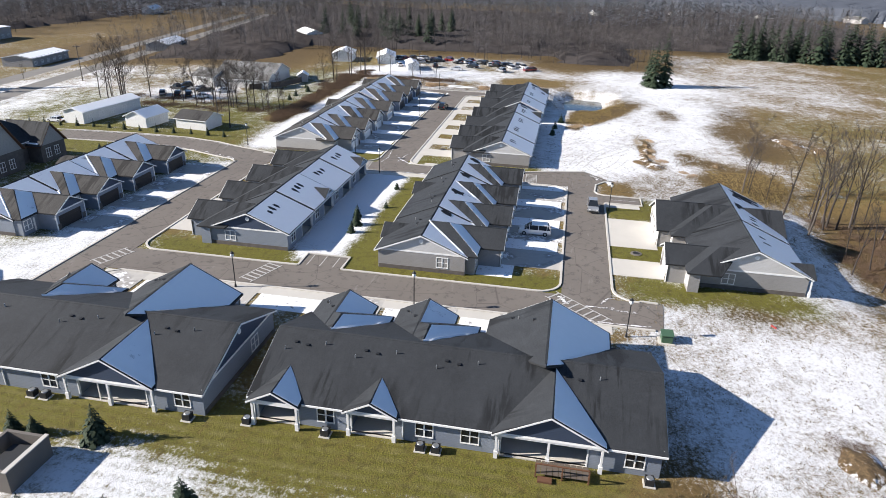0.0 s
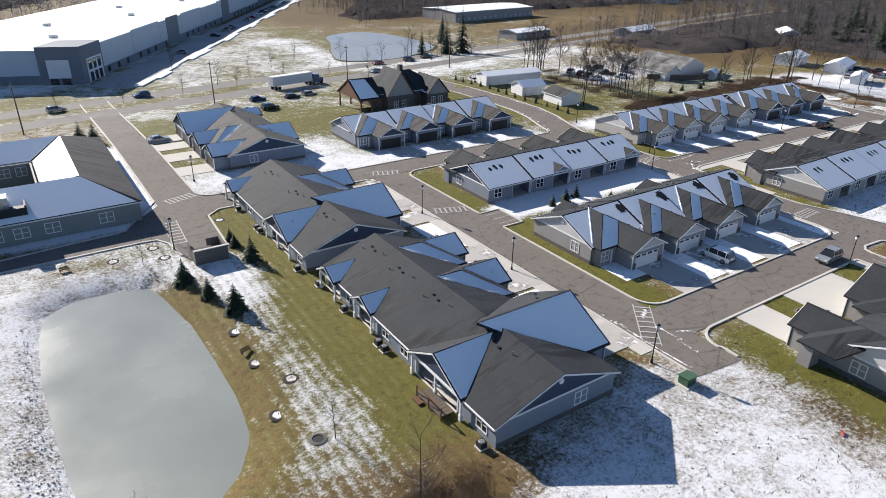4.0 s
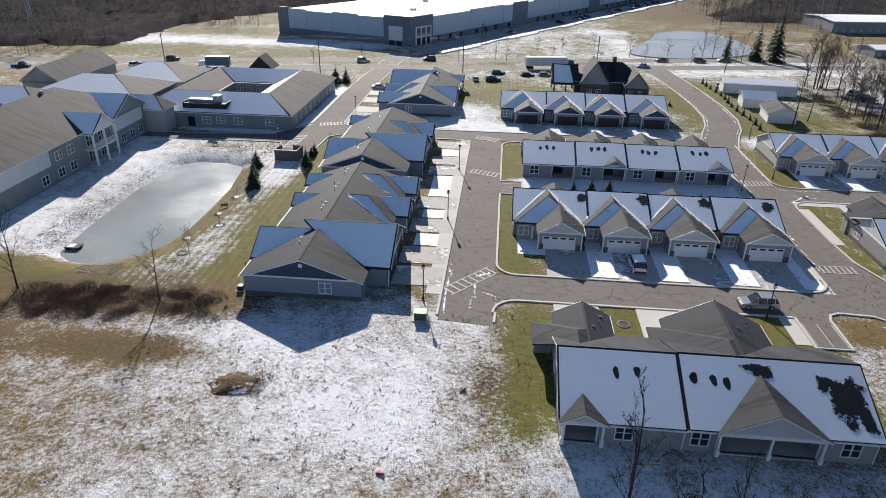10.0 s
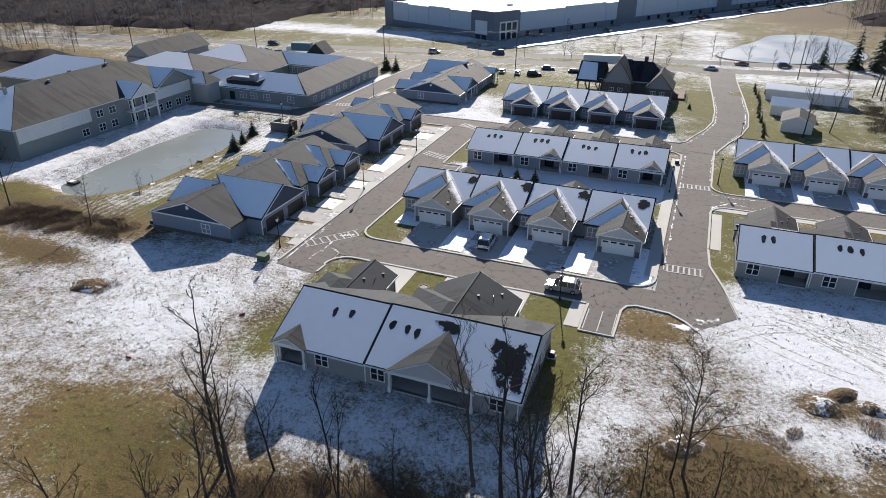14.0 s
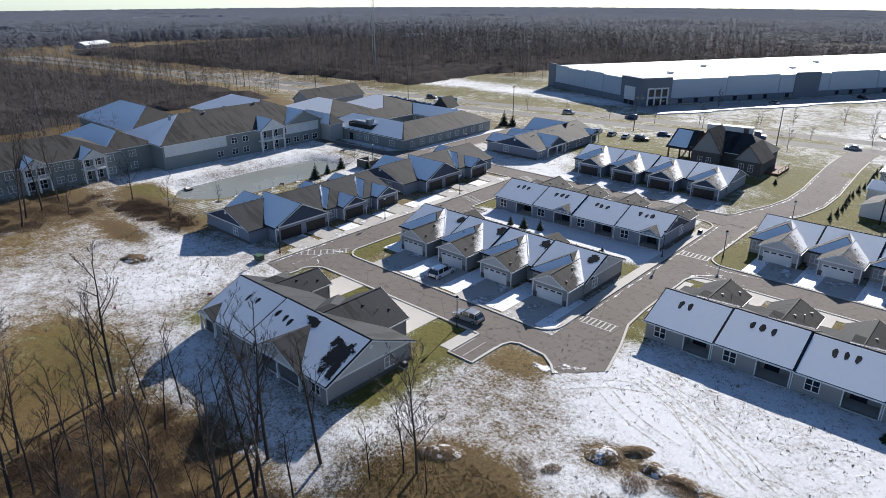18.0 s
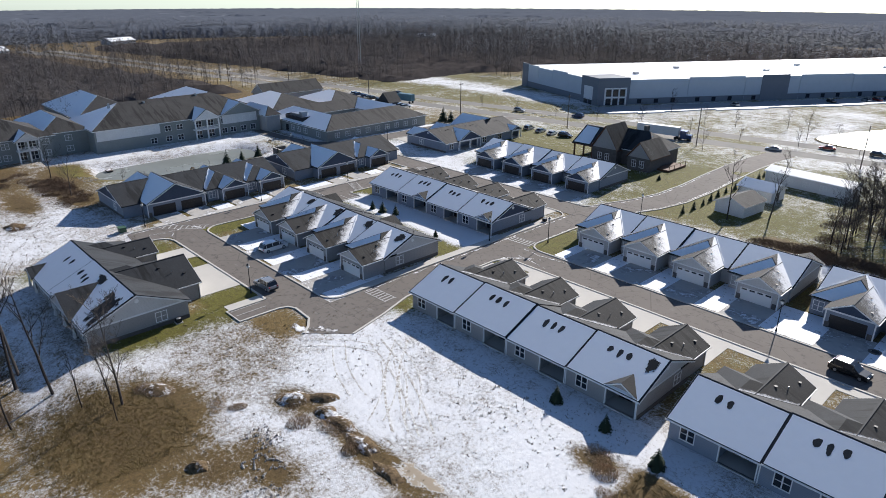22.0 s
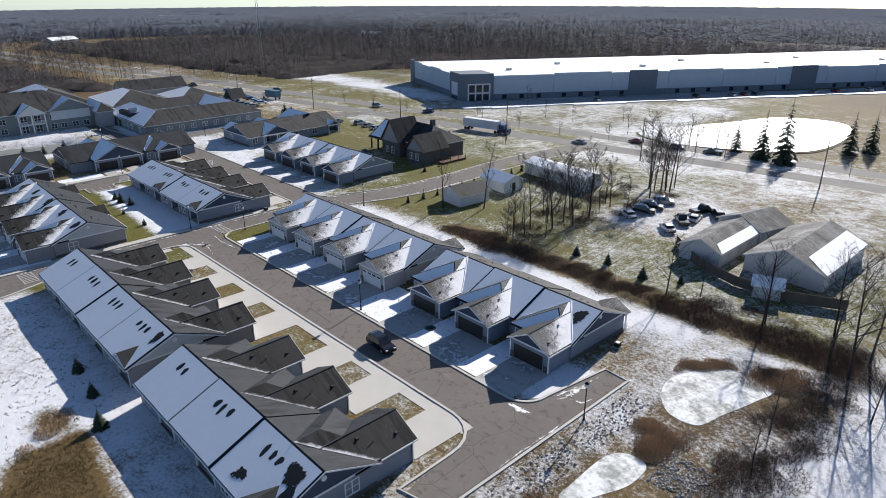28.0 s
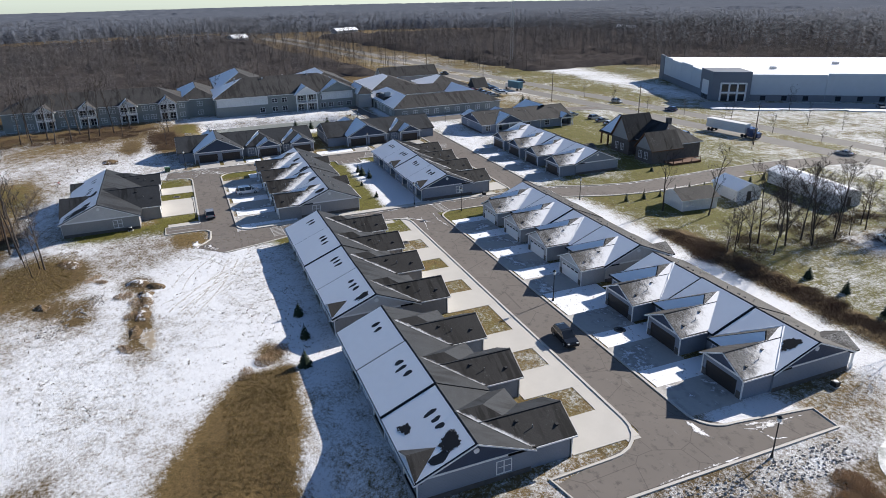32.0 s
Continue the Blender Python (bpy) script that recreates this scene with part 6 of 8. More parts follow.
part("snow_cover", Build().prism([(81.0, 160.2, 3.78), (83.0, 160.2, 5.6), (83.0, 164.2, 5.6), (81.0, 163.2, 3.78)], 0.03), ROOFSNOW, T, "thin white snow lying on the roof")
part("deck", Build().box((88.8, 164, -0.6), (93.2, 173, 0.5)), BROWNWOOD, T, "raised timber deck")
for y in (164.2, 167, 170, 172.8):
    part("deck_post", Build().box((93.0, y - 0.06, 0.5), (93.12, y + 0.06, 1.5)), BROWNWOOD, T)
part("deck_rail", Build().box((93.0, 164.1, 1.5), (93.14, 172.9, 1.6)), BROWNWOOD, T)
T.matrix_basis = Matrix.Translation((74.6, 0, 0)) @ Matrix.Diagonal((0.83, 1, 1, 1)) @ Matrix.Translation((-74.3, 0, 0))
part("chimney", Build().box((78.4, 170.6, 5), (79.6, 171.8, 9.6)), STONE, T, "stone chimney")



def small_house(x, y, w, d, h, zr, rz, sid, roof, label, name="house", cat="house", snowy=True, upto=1.0):
    T = thing(name, label, cat, "", pose(x, y, ground_height(x, y), 0, 0, rz))
    part("wall", Build().box((-w / 2, -d / 2, -0.2), (w / 2, d / 2, h)), sid, T)
    for s in (-1, 1):
        pts = [(-w / 2 - 0.4, s * (d / 2 + 0.4), h - 0.1), (w / 2 + 0.4, s * (d / 2 + 0.4), h - 0.1), (w / 2 + 0.4, 0, zr), (-w / 2 - 0.4, 0, zr)]
        pts = pts if s < 0 else pts[::-1]
        part("roof", Build().prism(pts, 0.18, 0, 1), [roof, TRIM], T)
        if s < 0 and snowy:
            part("snow_cover", Build().prism([(-w / 2, -d / 2 - 0.3, h + 0.0), (w / 2, -d / 2 - 0.3, h + 0.0), (w / 2, -d / 2 - 0.3 + d / 2 * upto, h + (zr - h) * upto), (-w / 2 * (0.8 if upto < 1 else 1), -d / 2 - 0.3 + d / 2 * upto, h + (zr - h) * upto)], 0.04), ROOFSNOW, T, "thin white snow lying on the roof")
    for s in (-1, 1):
        e = s * w / 2
        part("gable", Build().extrude([(e, -d / 2, h), (e, d / 2, h), (e, 0, zr - 0.2)][::s], (-s * 0.15, 0, 0)), sid, T)
    n = max(2, int(w / 4))
    for k in range(n):
        xx = -w / 2 + w * (k + 0.5) / n
        window(T, (xx - 0.7, -d / 2), (xx + 0.7, -d / 2), 0.9, 2.0, IDENT, False)
    part("door", Build().box((w / 2 - 0.01, -0.5, 0), (w / 2 + 0.05, 0.5, 2.1)), DOOR_DARK, T)
    return T


small_house(121, 176, 20, 6, 3.0, 3.9, -6, SID_WHITE, ROOFSNOW, "long white manufactured home with snowy roof")
small_house(115.5, 160, 8, 6, 2.6, 4.0, -6, SID_WHITE, ROOFSNOW, "small white double garage with snowy roof", "garage", "garage")
small_house(116.5, 146.5, 8.4, 6.6, 2.5, 4.0, 84, SID_WHITE, SHINGLE_BROWN, "white shed with brown roof", "shed", "shed", False)
small_house(169.7, 159.2, 16, 7.4, 2.7, 4.6, 90, SID_LIGHT, SHINGLE_HALF, "grey-sided long house with half-snowy low gable roof", upto=0.5)
small_house(170.3, 172.2, 9, 9.5, 2.9, 4.9, 75, SID_LIGHT, SHINGLE_HALF, "grey house wing with low gable roof", snowy=False)
small_house(182.8, 163.8, 20, 12.6, 2.9, 5.6, 90, SID_LIGHT, SHINGLE_HALF, "pale grey house with wide half-snowy gable roof", upto=0.6)
small_house(183.4, 146.6, 4, 3.2, 2.2, 3.3, 20, SID_PALE, ROOFSNOW, "small pale garden shed", "shed", "shed")
small_house(235, 149.6, 12, 8, 3.2, 4.6, 10, SID_WHITE, ROOFSNOW, "white outbuilding by the scrap yard", "shed", "shed")
small_house(236, 348, 62, 30, 5.5, 6.4, 6, SID_TAUPE, FLATSNOW, "long low brown building with snowy roof", "workshop", "workshop")
small_house(222, 118, 10, 4, 2.4, 3.2, 20, SID_WHITE, ROOFSNOW, "white shed by the scrap yard", "shed", "shed")
small_house(236, 132, 14, 7, 2.8, 4.2, 15, SID_WHITE, ROOFSNOW, "white house among bare trees")
small_house(252, 240, 22, 10, 3.0, 4.6, 10, SID_TAUPE, SHINGLE_BROWN, "low brown house across the main road")
small_house(205, 268, 24, 12, 3.4, 4.4, 8, SID_TAUPE, SHINGLE_DUST, "long low building with snowy roof", "workshop", "workshop")
small_house(300, 190, 16, 8, 3.0, 4.6, 40, SID_WHITE, ROOFSNOW, "white house among bare trees")
r = random.Random(11)
for k in range(26):
    a = radians(r.uniform(-60, 150))
    d = r.uniform(420, 1100)
    x, y = 60 + d * math.sin(-a + radians(60)), 100 + d * math.cos(-a + radians(60))
    small_house(x, y, r.uniform(10, 26), r.uniform(8, 14), 3.2, 5.6, r.uniform(0, 180), r.choice((SID_WHITE, SID_PALE, SID_LIGHT)), r.choice((ROOFSNOW, SHINGLE_BROWN, SHINGLE_DUST)), "distant house with snowy roof among woods")

# block-walled bin store
T = thing("bin_enclosure", "grey concrete block bin store, open on one side", "enclosure")
E0, E1 = (3.1, 98.2), (7.7, 102.2)
part("wall", Build().box((E0[0], E0[1], 0), (E1[0], E0[1] + 0.3, 2.1)), CONC_WALL, T)
part("wall", Build().box((E0[0], E0[1] + 0.3, 0), (E0[0] + 0.3, E1[1], 2.1)), CONC_WALL, T)
part("wall", Build().box((E1[0] - 0.3, E0[1] + 0.3, 0), (E1[0], E1[1], 2.1)), CONC_WALL, T)
part("wall", Build().box((E0[0] + 2.6, E1[1] - 0.3, 0), (E1[0] - 0.3, E1[1], 2.1)), CONC_WALL, T)
part("coping", Build().box((E0[0] - 0.05, E0[1] - 0.05, 2.1), (E1[0] + 0.05, E0[1] + 0.35, 2.2)), CONCRETE, T)
D = thing("dumpster", "grey steel refuse skip inside the block store", "dumpster")
part("body", Build().prism([(4.0, 99.0, 1.3), (6.8, 99.0, 1.3), (6.8, 101.0, 1.3), (4.0, 101.0, 1.3)], 1.2), METAL_GREY, D)
part("lid", Build().prism([(3.9, 98.9, 1.55), (6.9, 98.9, 1.55), (6.9, 101.1, 1.34), (3.9, 101.1, 1.34)], 0.06), METAL_DARK, D)



# ---- trees and growth ----
def limbs(b0, b1, r, p, d, length, rad, level, top, slim=False):
    """One limb and, down to the last level, the limbs that leave it; the first goes to b0, the rest to b1."""
    b = b0 if level == 0 else b1
    sides = (7, 5, 3, 3, 3)[level]
    segs = (5, 3, 2, 1, 1)[level]
    pts, q, dd = [p], p.copy(), d.copy()
    for k in range(segs):
        dd = (dd + Vector((r.uniform(-1, 1), r.uniform(-1, 1), r.uniform(-0.2, 0.6))) * (0.07 + 0.09 * level)).normalized()
        q = q + dd * (length / segs)
        pts.append(q.copy())
    for k in range(segs):
        ra, rb = rad * (1 - 0.85 * k / segs), rad * (1 - 0.85 * (k + 1) / segs)
        b.tube(pts[k], pts[k + 1], max(ra, 0.014), max(rb, 0.010), sides)
    if level >= top:
        return
    n = ((7, 4, 3, 2) if slim else (10, 6, 5, 3))[level] + r.randint(0, 2)
    lo = (0.3 if slim else 0.2, 0.2, 0.15, 0.15)[level]
    for k in range(n):
        f = lo + (1 - lo) * (k + r.random()) / n
        i = min(segs - 1, int(f * segs))
        o = pts[i].lerp(pts[i + 1], f * segs - i)
        a = r.uniform(0, math.tau)
        side = Vector((math.cos(a), math.sin(a), 0))
        base = dd if level else Vector((0, 0, 1))
        nd = (base * r.uniform(0.45, 0.9) + side * (r.uniform(0.35, 0.75) if slim else r.uniform(0.55, 1.0)) + Vector((0, 0, 0.25))).normalized()
        limbs(b0, b1, r, o, nd, length * r.uniform(0.34, 0.56) * (1.15 - 0.6 * f) * (0.75 if slim and level == 0 else 1), rad * (0.43 - 0.17 * f), level + 1, top, slim)


def bare_tree(seed, h, top, mat, label="tall leafless tree with bare branches", slim=False):
    r = random.Random(seed)
    b0, b1 = Build(), Build()
    limbs(b0, b1, r, Vector((0, 0, -0.2)), Vector((r.uniform(-0.08, 0.08), r.uniform(-0.08, 0.08), 1)), h, h * 0.0125, 0, top, slim)
    T = thing("tree", label, "tree", "bare trees")
    part("trunk", b0, mat, T)
    part("crown", b1, mat, T, "bare leafless branches")
    return T


def plant(proto, places, first=True):
    """Copies of the prototypes at (x, y, scale, turn)."""
    for k, (x, y, s, a) in enumerate(places):
        ob = copy_thing(proto[k % len(proto)], Matrix())
        ob.matrix_basis = Matrix.Translation((x, y, ground_height(x, y))) @ Matrix.Rotation(radians(a), 4, "Z") @ Matrix.Scale(s, 4)


def drop(ob):
    for o in (*ob.children_recursive, ob):
        bpy.data.objects.remove(o)


near = [bare_tree(s, 17, 4, m) for s, m in ((1, BARK), (2, BARK_PALE), (3, BARK), (4, BARK_PALE))]
slim = [bare_tree(s, 17, 4, m, "slender leafless tree with sparse branches", True) for s, m in ((41, BARK), (42, BARK_PALE), (43, BARK), (44, BARK))]
r = random.Random(5)
spots = [(58, 10.2, 1.05), (80.8, 16.5, 0.95), (89.1, 18.4, 0.9), (87.4, 11.6, 1.0), (90.3, 6.2, 0.9), (88.3, 7.5, 0.95), (62.5, 12, 0.6), (67.2, 14.3, 0.62), (74.4, 12.8, 0.45),
         (84, 4, 0.8), (79, 0, 0.85), (70, -3, 0.75), (66, 2, 0.65), (58.7, 7, 0.7), (54, -2, 0.7), (97.2, 22.6, 0.5), (95, 20, 0.4), (69, -6, 0.9), (85.5, 1, 0.9), (80, -3, 0.9),
         (117.3, 138.9, 0.8), (123.4, 145.3, 0.8), (62, -2, 0.7), (87, -2, 0.9), (101, 22, 0.35), (76, 4, 0.7), (86, 12.5, 0.9), (72, 8, 0.6)]
spots += [(61.5, 7.4, 0.85), (59.9, 9.5, 0.8), (70, 10.8, 0.6), (87, 10.1, 0.9), (83.7, 15.5, 1.0), (89.2, 11.8, 0.9), (91.8, 13.2, 0.6)]
spots += [(r.uniform(62, 94), r.uniform(-14, 10), r.uniform(0.3, 0.55)) for k in range(10)]
plant(slim, [(x, y, s, r.uniform(0, 360)) for x, y, s in spots])
spots = [(70.6, -5, 1.0), (98.2, 23.5, 0.75), (64, -10, 0.8), (90, -6, 0.8)]
# a line of tall trees before the residence
spots += [(-13.4, 5.4, 0.9), (-10.1, 12.1, 0.9), (-11.2, 21.5, 1.0), (-20.1, 28.1, 0.95), (-15, 2, 0.9), (-12.5, 16.5, 1.0), (-17, 24, 1.0), (-14, -6, 0.9), (-18, 9, 0.9), (-22, 18, 0.95), (-24, 33, 0.8), (-16, -14, 1.0), (-27, 2, 0.9), (-13, 31, 0.55)]
plant(slim, [(x, y, s, r.uniform(0, 360)) for x, y, s in spots[4:]])
spots = spots[:4]
# the row of trees at the edge of the neighbouring yard
spots += [(138.8, 142.5, 0.75), (140.7, 150.8, 0.8), (143.4, 150.4, 0.8), (140.4, 160.7, 0.75), (140.3, 184.6, 0.9), (139.7, 134.5, 0.4), (141.6, 146, 0.8), (139.2, 155.2, 0.7), (142.6, 157, 0.75), (138.2, 148.6, 0.7), (141.8, 166, 0.6), (143.8, 141, 0.6), (137.2, 139.4, 0.5), (144.4, 178, 0.8)]
plant(near, [(x, y, s, r.uniform(0, 360)) for x, y, s in spots])
spots = []
for k in range(12):
    spots.append((r.uniform(135, 147), r.uniform(134, 168), r.uniform(0.3, 0.55)))
for k in range(8):
    spots.append((r.uniform(136, 146), r.uniform(182, 194), r.uniform(0.5, 0.9)))
spots += [(187.2, 137, 0.6), (195.4, 140, 0.75), (201, 136, 0.8), (204, 131, 0.7), (208, 134, 0.9), (212, 128, 0.8), (176.6, 138.5, 0.4), (205, 122, 0.5), (198, 112, 0.45), (199.5, 104, 0.4), (210, 112, 0.6)]
# trees along the main road
spots += [(-20 + k * 17, 190 + 0.17 * (-20 + k * 17) + 22 + r.uniform(-2, 2), r.uniform(0.25, 0.38)) for k in range(12)]
spots += [(82.7, 198, 0.4), (44, 228, 0.45), (127.8, 232, 0.6), (135, 236, 0.6), (60, 246, 0.4), (38, 262, 0.5), (84, 262, 0.4), (96, 246, 0.5), (70, 250, 0.35)]
spots += [(6.2, 44.0, 0.5), (4.5, 56.2, 0.26), (-13.2, 44.8, 0.6), (-3, 102.5, 0.2), (2, 109, 0.2)]
spots += [(200.3, 130.1, 0.95), (196.9, 133.9, 0.8), (172.6, 135.2, 0.6), (187.2, 136.0, 0.7), (127.5, 246.4, 0.6), (121.8, 239.9, 0.6), (108, 236, 0.45)]
mid = [bare_tree(s, 17, 3, m) for s, m in ((11, BARK), (12, BARK_PALE), (13, BARK))]
plant(mid, [(x, y, s, r.uniform(0, 360)) for x, y, s in spots])


# woods: patches of many simple bare trees, past counting
def wood_patch(seed, n, size, far=False):
    """Slender trunks under a haze of fine twigs."""
    r = random.Random(seed)
    b = Build()
    for k in range(n):
        x, y, h = r.uniform(-size, size), r.uniform(-size, size), r.uniform(9, 15)
        w = 0.07 * r.uniform(0.7, 1.2)
        t = r.uniform(0, 3.14)
        p, q = Vector((x, y, -0.5)), Vector((x + r.uniform(-0.6, 0.6), y + r.uniform(-0.6, 0.6), h))
        for j in range(2):
            s = Vector((math.cos(t + j * 1.57), math.sin(t + j * 1.57), 0)) * w
            b.poly([tuple(p - s), tuple(p + s), tuple(q)])
        for j in range(30 if not far else 17):
            f = r.uniform(0.3, 0.98)
            o = p.lerp(q, f)
            a, L = r.uniform(0, math.tau), r.uniform(1.8, 4.6) * (1.25 - 0.6 * f)
            e = o + Vector((math.cos(a) * L, math.sin(a) * L, L * r.uniform(-0.1, 0.55)))
            s = Vector((-math.sin(a), math.cos(a), 0.3)) * (0.06 if not far else 0.2)
            b.poly([tuple(o - s), tuple(o + s), tuple(e)])
            if not far:
                for i in range(2):
                    m = o.lerp(e, r.uniform(0.3, 0.8))
                    e2 = m + Vector((r.uniform(-1, 1), r.uniform(-1, 1), r.uniform(0.1, 1.0))) * 1.4
                    b.poly([tuple(m - s * 0.6), tuple(m + s * 0.6), tuple(e2)])
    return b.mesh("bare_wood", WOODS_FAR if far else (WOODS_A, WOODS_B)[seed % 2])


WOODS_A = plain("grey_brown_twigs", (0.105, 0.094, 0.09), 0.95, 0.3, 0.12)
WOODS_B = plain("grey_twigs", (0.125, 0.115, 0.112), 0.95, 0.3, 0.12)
# far twigs: distance haze is put into this paler, bluer base colour
WOODS_FAR = plain("hazed_distant_twigs", (0.14, 0.148, 0.168), 0.95, 0.2, 0.25)
patches = [wood_patch(s, 64, 26) for s in (21, 22, 23, 24)]
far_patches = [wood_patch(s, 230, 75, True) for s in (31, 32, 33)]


def in_woods(x, y):
    if x < -70 and y < 58 or x < -66 and y < 0 or x < -100 and y < 188 + 0.17 * x:
        return True
    if x < -42 and -80 < y < -12:
        return True
    if x > 206 and y > 72 and y < 210 + 0.17 * x and not (206 < x < 262 and 78 < y < 165):
        return x < 520
    if x > 236 and y <= 72 and y > 20 or x > 300 and y <= 30 and y > -130:
        return True
    if x > 104 and y > 343 and (x - 8.5) * 0.848 - (y - 252.5) * 0.53 > 58:
        return True
    return y > 330 + 0.17 * x and x > 150 and (x - 8.5) * 0.848 - (y - 252.5) * 0.53 > 40 or y > 230 + 0.17 * x and x < -92 or y > 256 and (y - 252.5) * 0.45 - (x - 8.5) * 0.89 > 100


r = random.Random(8)
x = -320
while x < 520:
    y = -90
    while y < 520:
        jx, jy = x + r.uniform(-8, 8), y + r.uniform(-8, 8)
        if in_woods(jx, jy) and r.random() < 0.93:
            ob = new("woods", r.choice(patches))
            ob.matrix_basis = Matrix.Translation((jx, jy, ground_height(jx, jy))) @ Matrix.Rotation(r.uniform(0, 6.28), 4, "Z") @ Matrix.Scale(r.uniform(0.8, 1.1), 4)
            tagged(ob, "dense leafless grey-brown winter woods", "woods", "", "stuff")
        y += 46
    x += 46
for k in range(100):
    a, d = r.uniform(-2.2, 1.9), 430 + 700 * r.random() ** 1.2
    px, py = 60 + d * math.sin(a), 100 + d * math.cos(a)
    if -160 < px < 240 and py < 640 and py > 0 and d < 580 and not in_woods(px, py):
        continue
    if math.hypot(px + 480, py - 255) < 150:
        continue
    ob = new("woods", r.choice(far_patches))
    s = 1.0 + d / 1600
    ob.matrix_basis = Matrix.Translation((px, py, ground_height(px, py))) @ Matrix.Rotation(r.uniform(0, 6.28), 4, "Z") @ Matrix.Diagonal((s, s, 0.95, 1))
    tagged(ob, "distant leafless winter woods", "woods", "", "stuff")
for o in near + mid + slim:
    drop(o)


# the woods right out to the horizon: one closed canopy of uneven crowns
# the blue-grey of the canopy is aerial haze painted into its colour
WOODS_CANOPY = plain("hazed_winter_canopy", (0.118, 0.13, 0.155), 1.0, 0.22, 0.12, spec=0.0)


def far_canopy():
    r = random.Random(17)
    rings = [620 * 1.036 ** k for k in range(80)]
    n = 900
    verts, faces = [], []
    for i, d in enumerate(rings):
        for k in range(n):
            a = -2.4 + 4.5 * k / (n - 1) + r.uniform(-0.002, 0.002)
            dd = d * (1 + r.uniform(-0.012, 0.012))
            x, y = 60 + dd * math.sin(a), 100 + dd * math.cos(a)
            clear = (-80 < x < 150 and 0 < y < 600 and (y - 251) * 0.38 - (x - 7) * 0.925 < 100) or (abs(y - 210 - 0.17 * x) < 30 and d < 700)
            patchy = math.sin(x * 0.011 + 1.3) + math.sin(y * 0.013 + x * 0.004) + math.sin((x - y) * 0.007)
            h = -2.0 if i == 0 else -3.5 if clear or patchy < -1.9 else 9.0 + 1.2 * math.sin(x * 0.05 + y * 0.03) + r.uniform(-0.7, 0.7)
            verts.append((x, y, ground_height(x, y) + h))
    for i in range(len(rings) - 1):
        for k in range(n - 1):
            p = i * n + k
            faces.append((p, p + 1, p + n + 1, p + n))
    m = bpy.data.meshes.new("woods")
    m.from_pydata(verts, [], faces)
    m.polygons.foreach_set("use_smooth", [True] * len(faces))
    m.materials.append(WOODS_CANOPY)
    tagged(new("woods", m), "distant leafless winter woods to the horizon", "woods", "", "stuff")


far_canopy()


# low dark undergrowth that fills the woods between the trunks
def thicket():
    r = random.Random(19)
    xs, ys = np.arange(-420, 640, 7.0), np.arange(-130, 640, 7.0)
    idx, verts, faces = {}, [], []
    for i, x in enumerate(xs):
        for j, y in enumerate(ys):
            if all(in_woods(x + dx, y + dy) for dx, dy in ((0, 0), (9, 0), (-9, 0), (0, 9), (0, -9))):
                idx[i, j] = len(verts)
                px, py = x + r.uniform(-2.5, 2.5), y + r.uniform(-2.5, 2.5)
                rim = not all(in_woods(x + dx * 17, y + dy * 17) for dx, dy in ((1, 0), (-1, 0), (0, 1), (0, -1), (1, 1), (-1, 1), (1, -1), (-1, -1)))
                verts.append((px, py, ground_height(px, py) + (-0.5 if rim else r.uniform(0.4, 3.6))))
    for (i, j), k in list(idx.items()):
        q = [(i, j), (i + 1, j), (i + 1, j + 1), (i, j + 1)]
        if all(p in idx for p in q):
            faces.append([idx[p] for p in q])
    m = bpy.data.meshes.new("undergrowth")
    m.from_pydata(verts, [], faces)
    m.polygons.foreach_set("use_smooth", [True] * len(faces))
    m.materials.append(plain("tangled_undergrowth", (0.08, 0.071, 0.068), 1.0, 0.6, 0.8, bumpy=0.8, spec=0.0))
    tagged(new("undergrowth", m), "dark tangled undergrowth in the winter woods", "undergrowth", "", "stuff")


thicket()
# the edge of the far woods
for k in range(64):
    a, d = -2.3 + 4.2 * k / 63, r.uniform(600, 680)
    px, py = 60 + d * math.sin(a), 100 + d * math.cos(a)
    if -190 < px < 170 and 0 < py < 620:
        px, py = px, 640
    ob = new("woods", r.choice(far_patches))
    ob.matrix_basis = Matrix.Translation((px, py, ground_height(px, py))) @ Matrix.Rotation(r.uniform(0, 6.28), 4, "Z")
    tagged(ob, "distant leafless winter woods", "woods", "", "stuff")


# evergreens
def evergreen(seed, h, w, label="dark green young spruce tree", whorls=13):
    r = random.Random(seed)
    T = thing("evergreen_tree", label, "tree", "evergreens")
    b = Build()
    b.tube((0, 0, -0.1), (0, 0, h * 0.93), 0.03 * h * 0.5, 0.01, 6)
    part("trunk", b, BARK, T)
    c = Build()
    for k in range(whorls):
        f = k / whorls
        z = h * (0.06 + 0.9 * f)
        R = w * (1 - f) ** 0.85
        n = 9 + int(8 * (1 - f))
        for j in range(n):
            a = math.tau * (j + r.random() * 0.8) / n
            L = R * r.uniform(0.7, 1.12)
            d = Vector((math.cos(a), math.sin(a), 0))
            s = Vector((-d.y, d.x, 0))
            o = Vector((0, 0, z + r.uniform(-0.03, 0.03) * h))
            for i in range(3):
                g = 0.35 + 0.3 * i
                m = o + d * L * g - Vector((0, 0, L * 0.22 * g))
                e = o + d * L * min(1.08, g + 0.42) - Vector((0, 0, L * (0.3 * g + 0.1))) + s * r.uniform(-0.1, 0.1) * L
                wd = L * 0.2 * r.uniform(0.7, 1.2)
                c.poly([tuple(m - s * wd), tuple(e), tuple(m + s * wd), tuple(m + Vector((0, 0, wd * 0.8)) - d * wd)])
    c.poly([(-0.06, 0, h * 0.9), (0.06, 0, h * 0.9), (0, 0, h)])
    part("crown", c, NEEDLES, T, "dark green needle foliage")
    return T


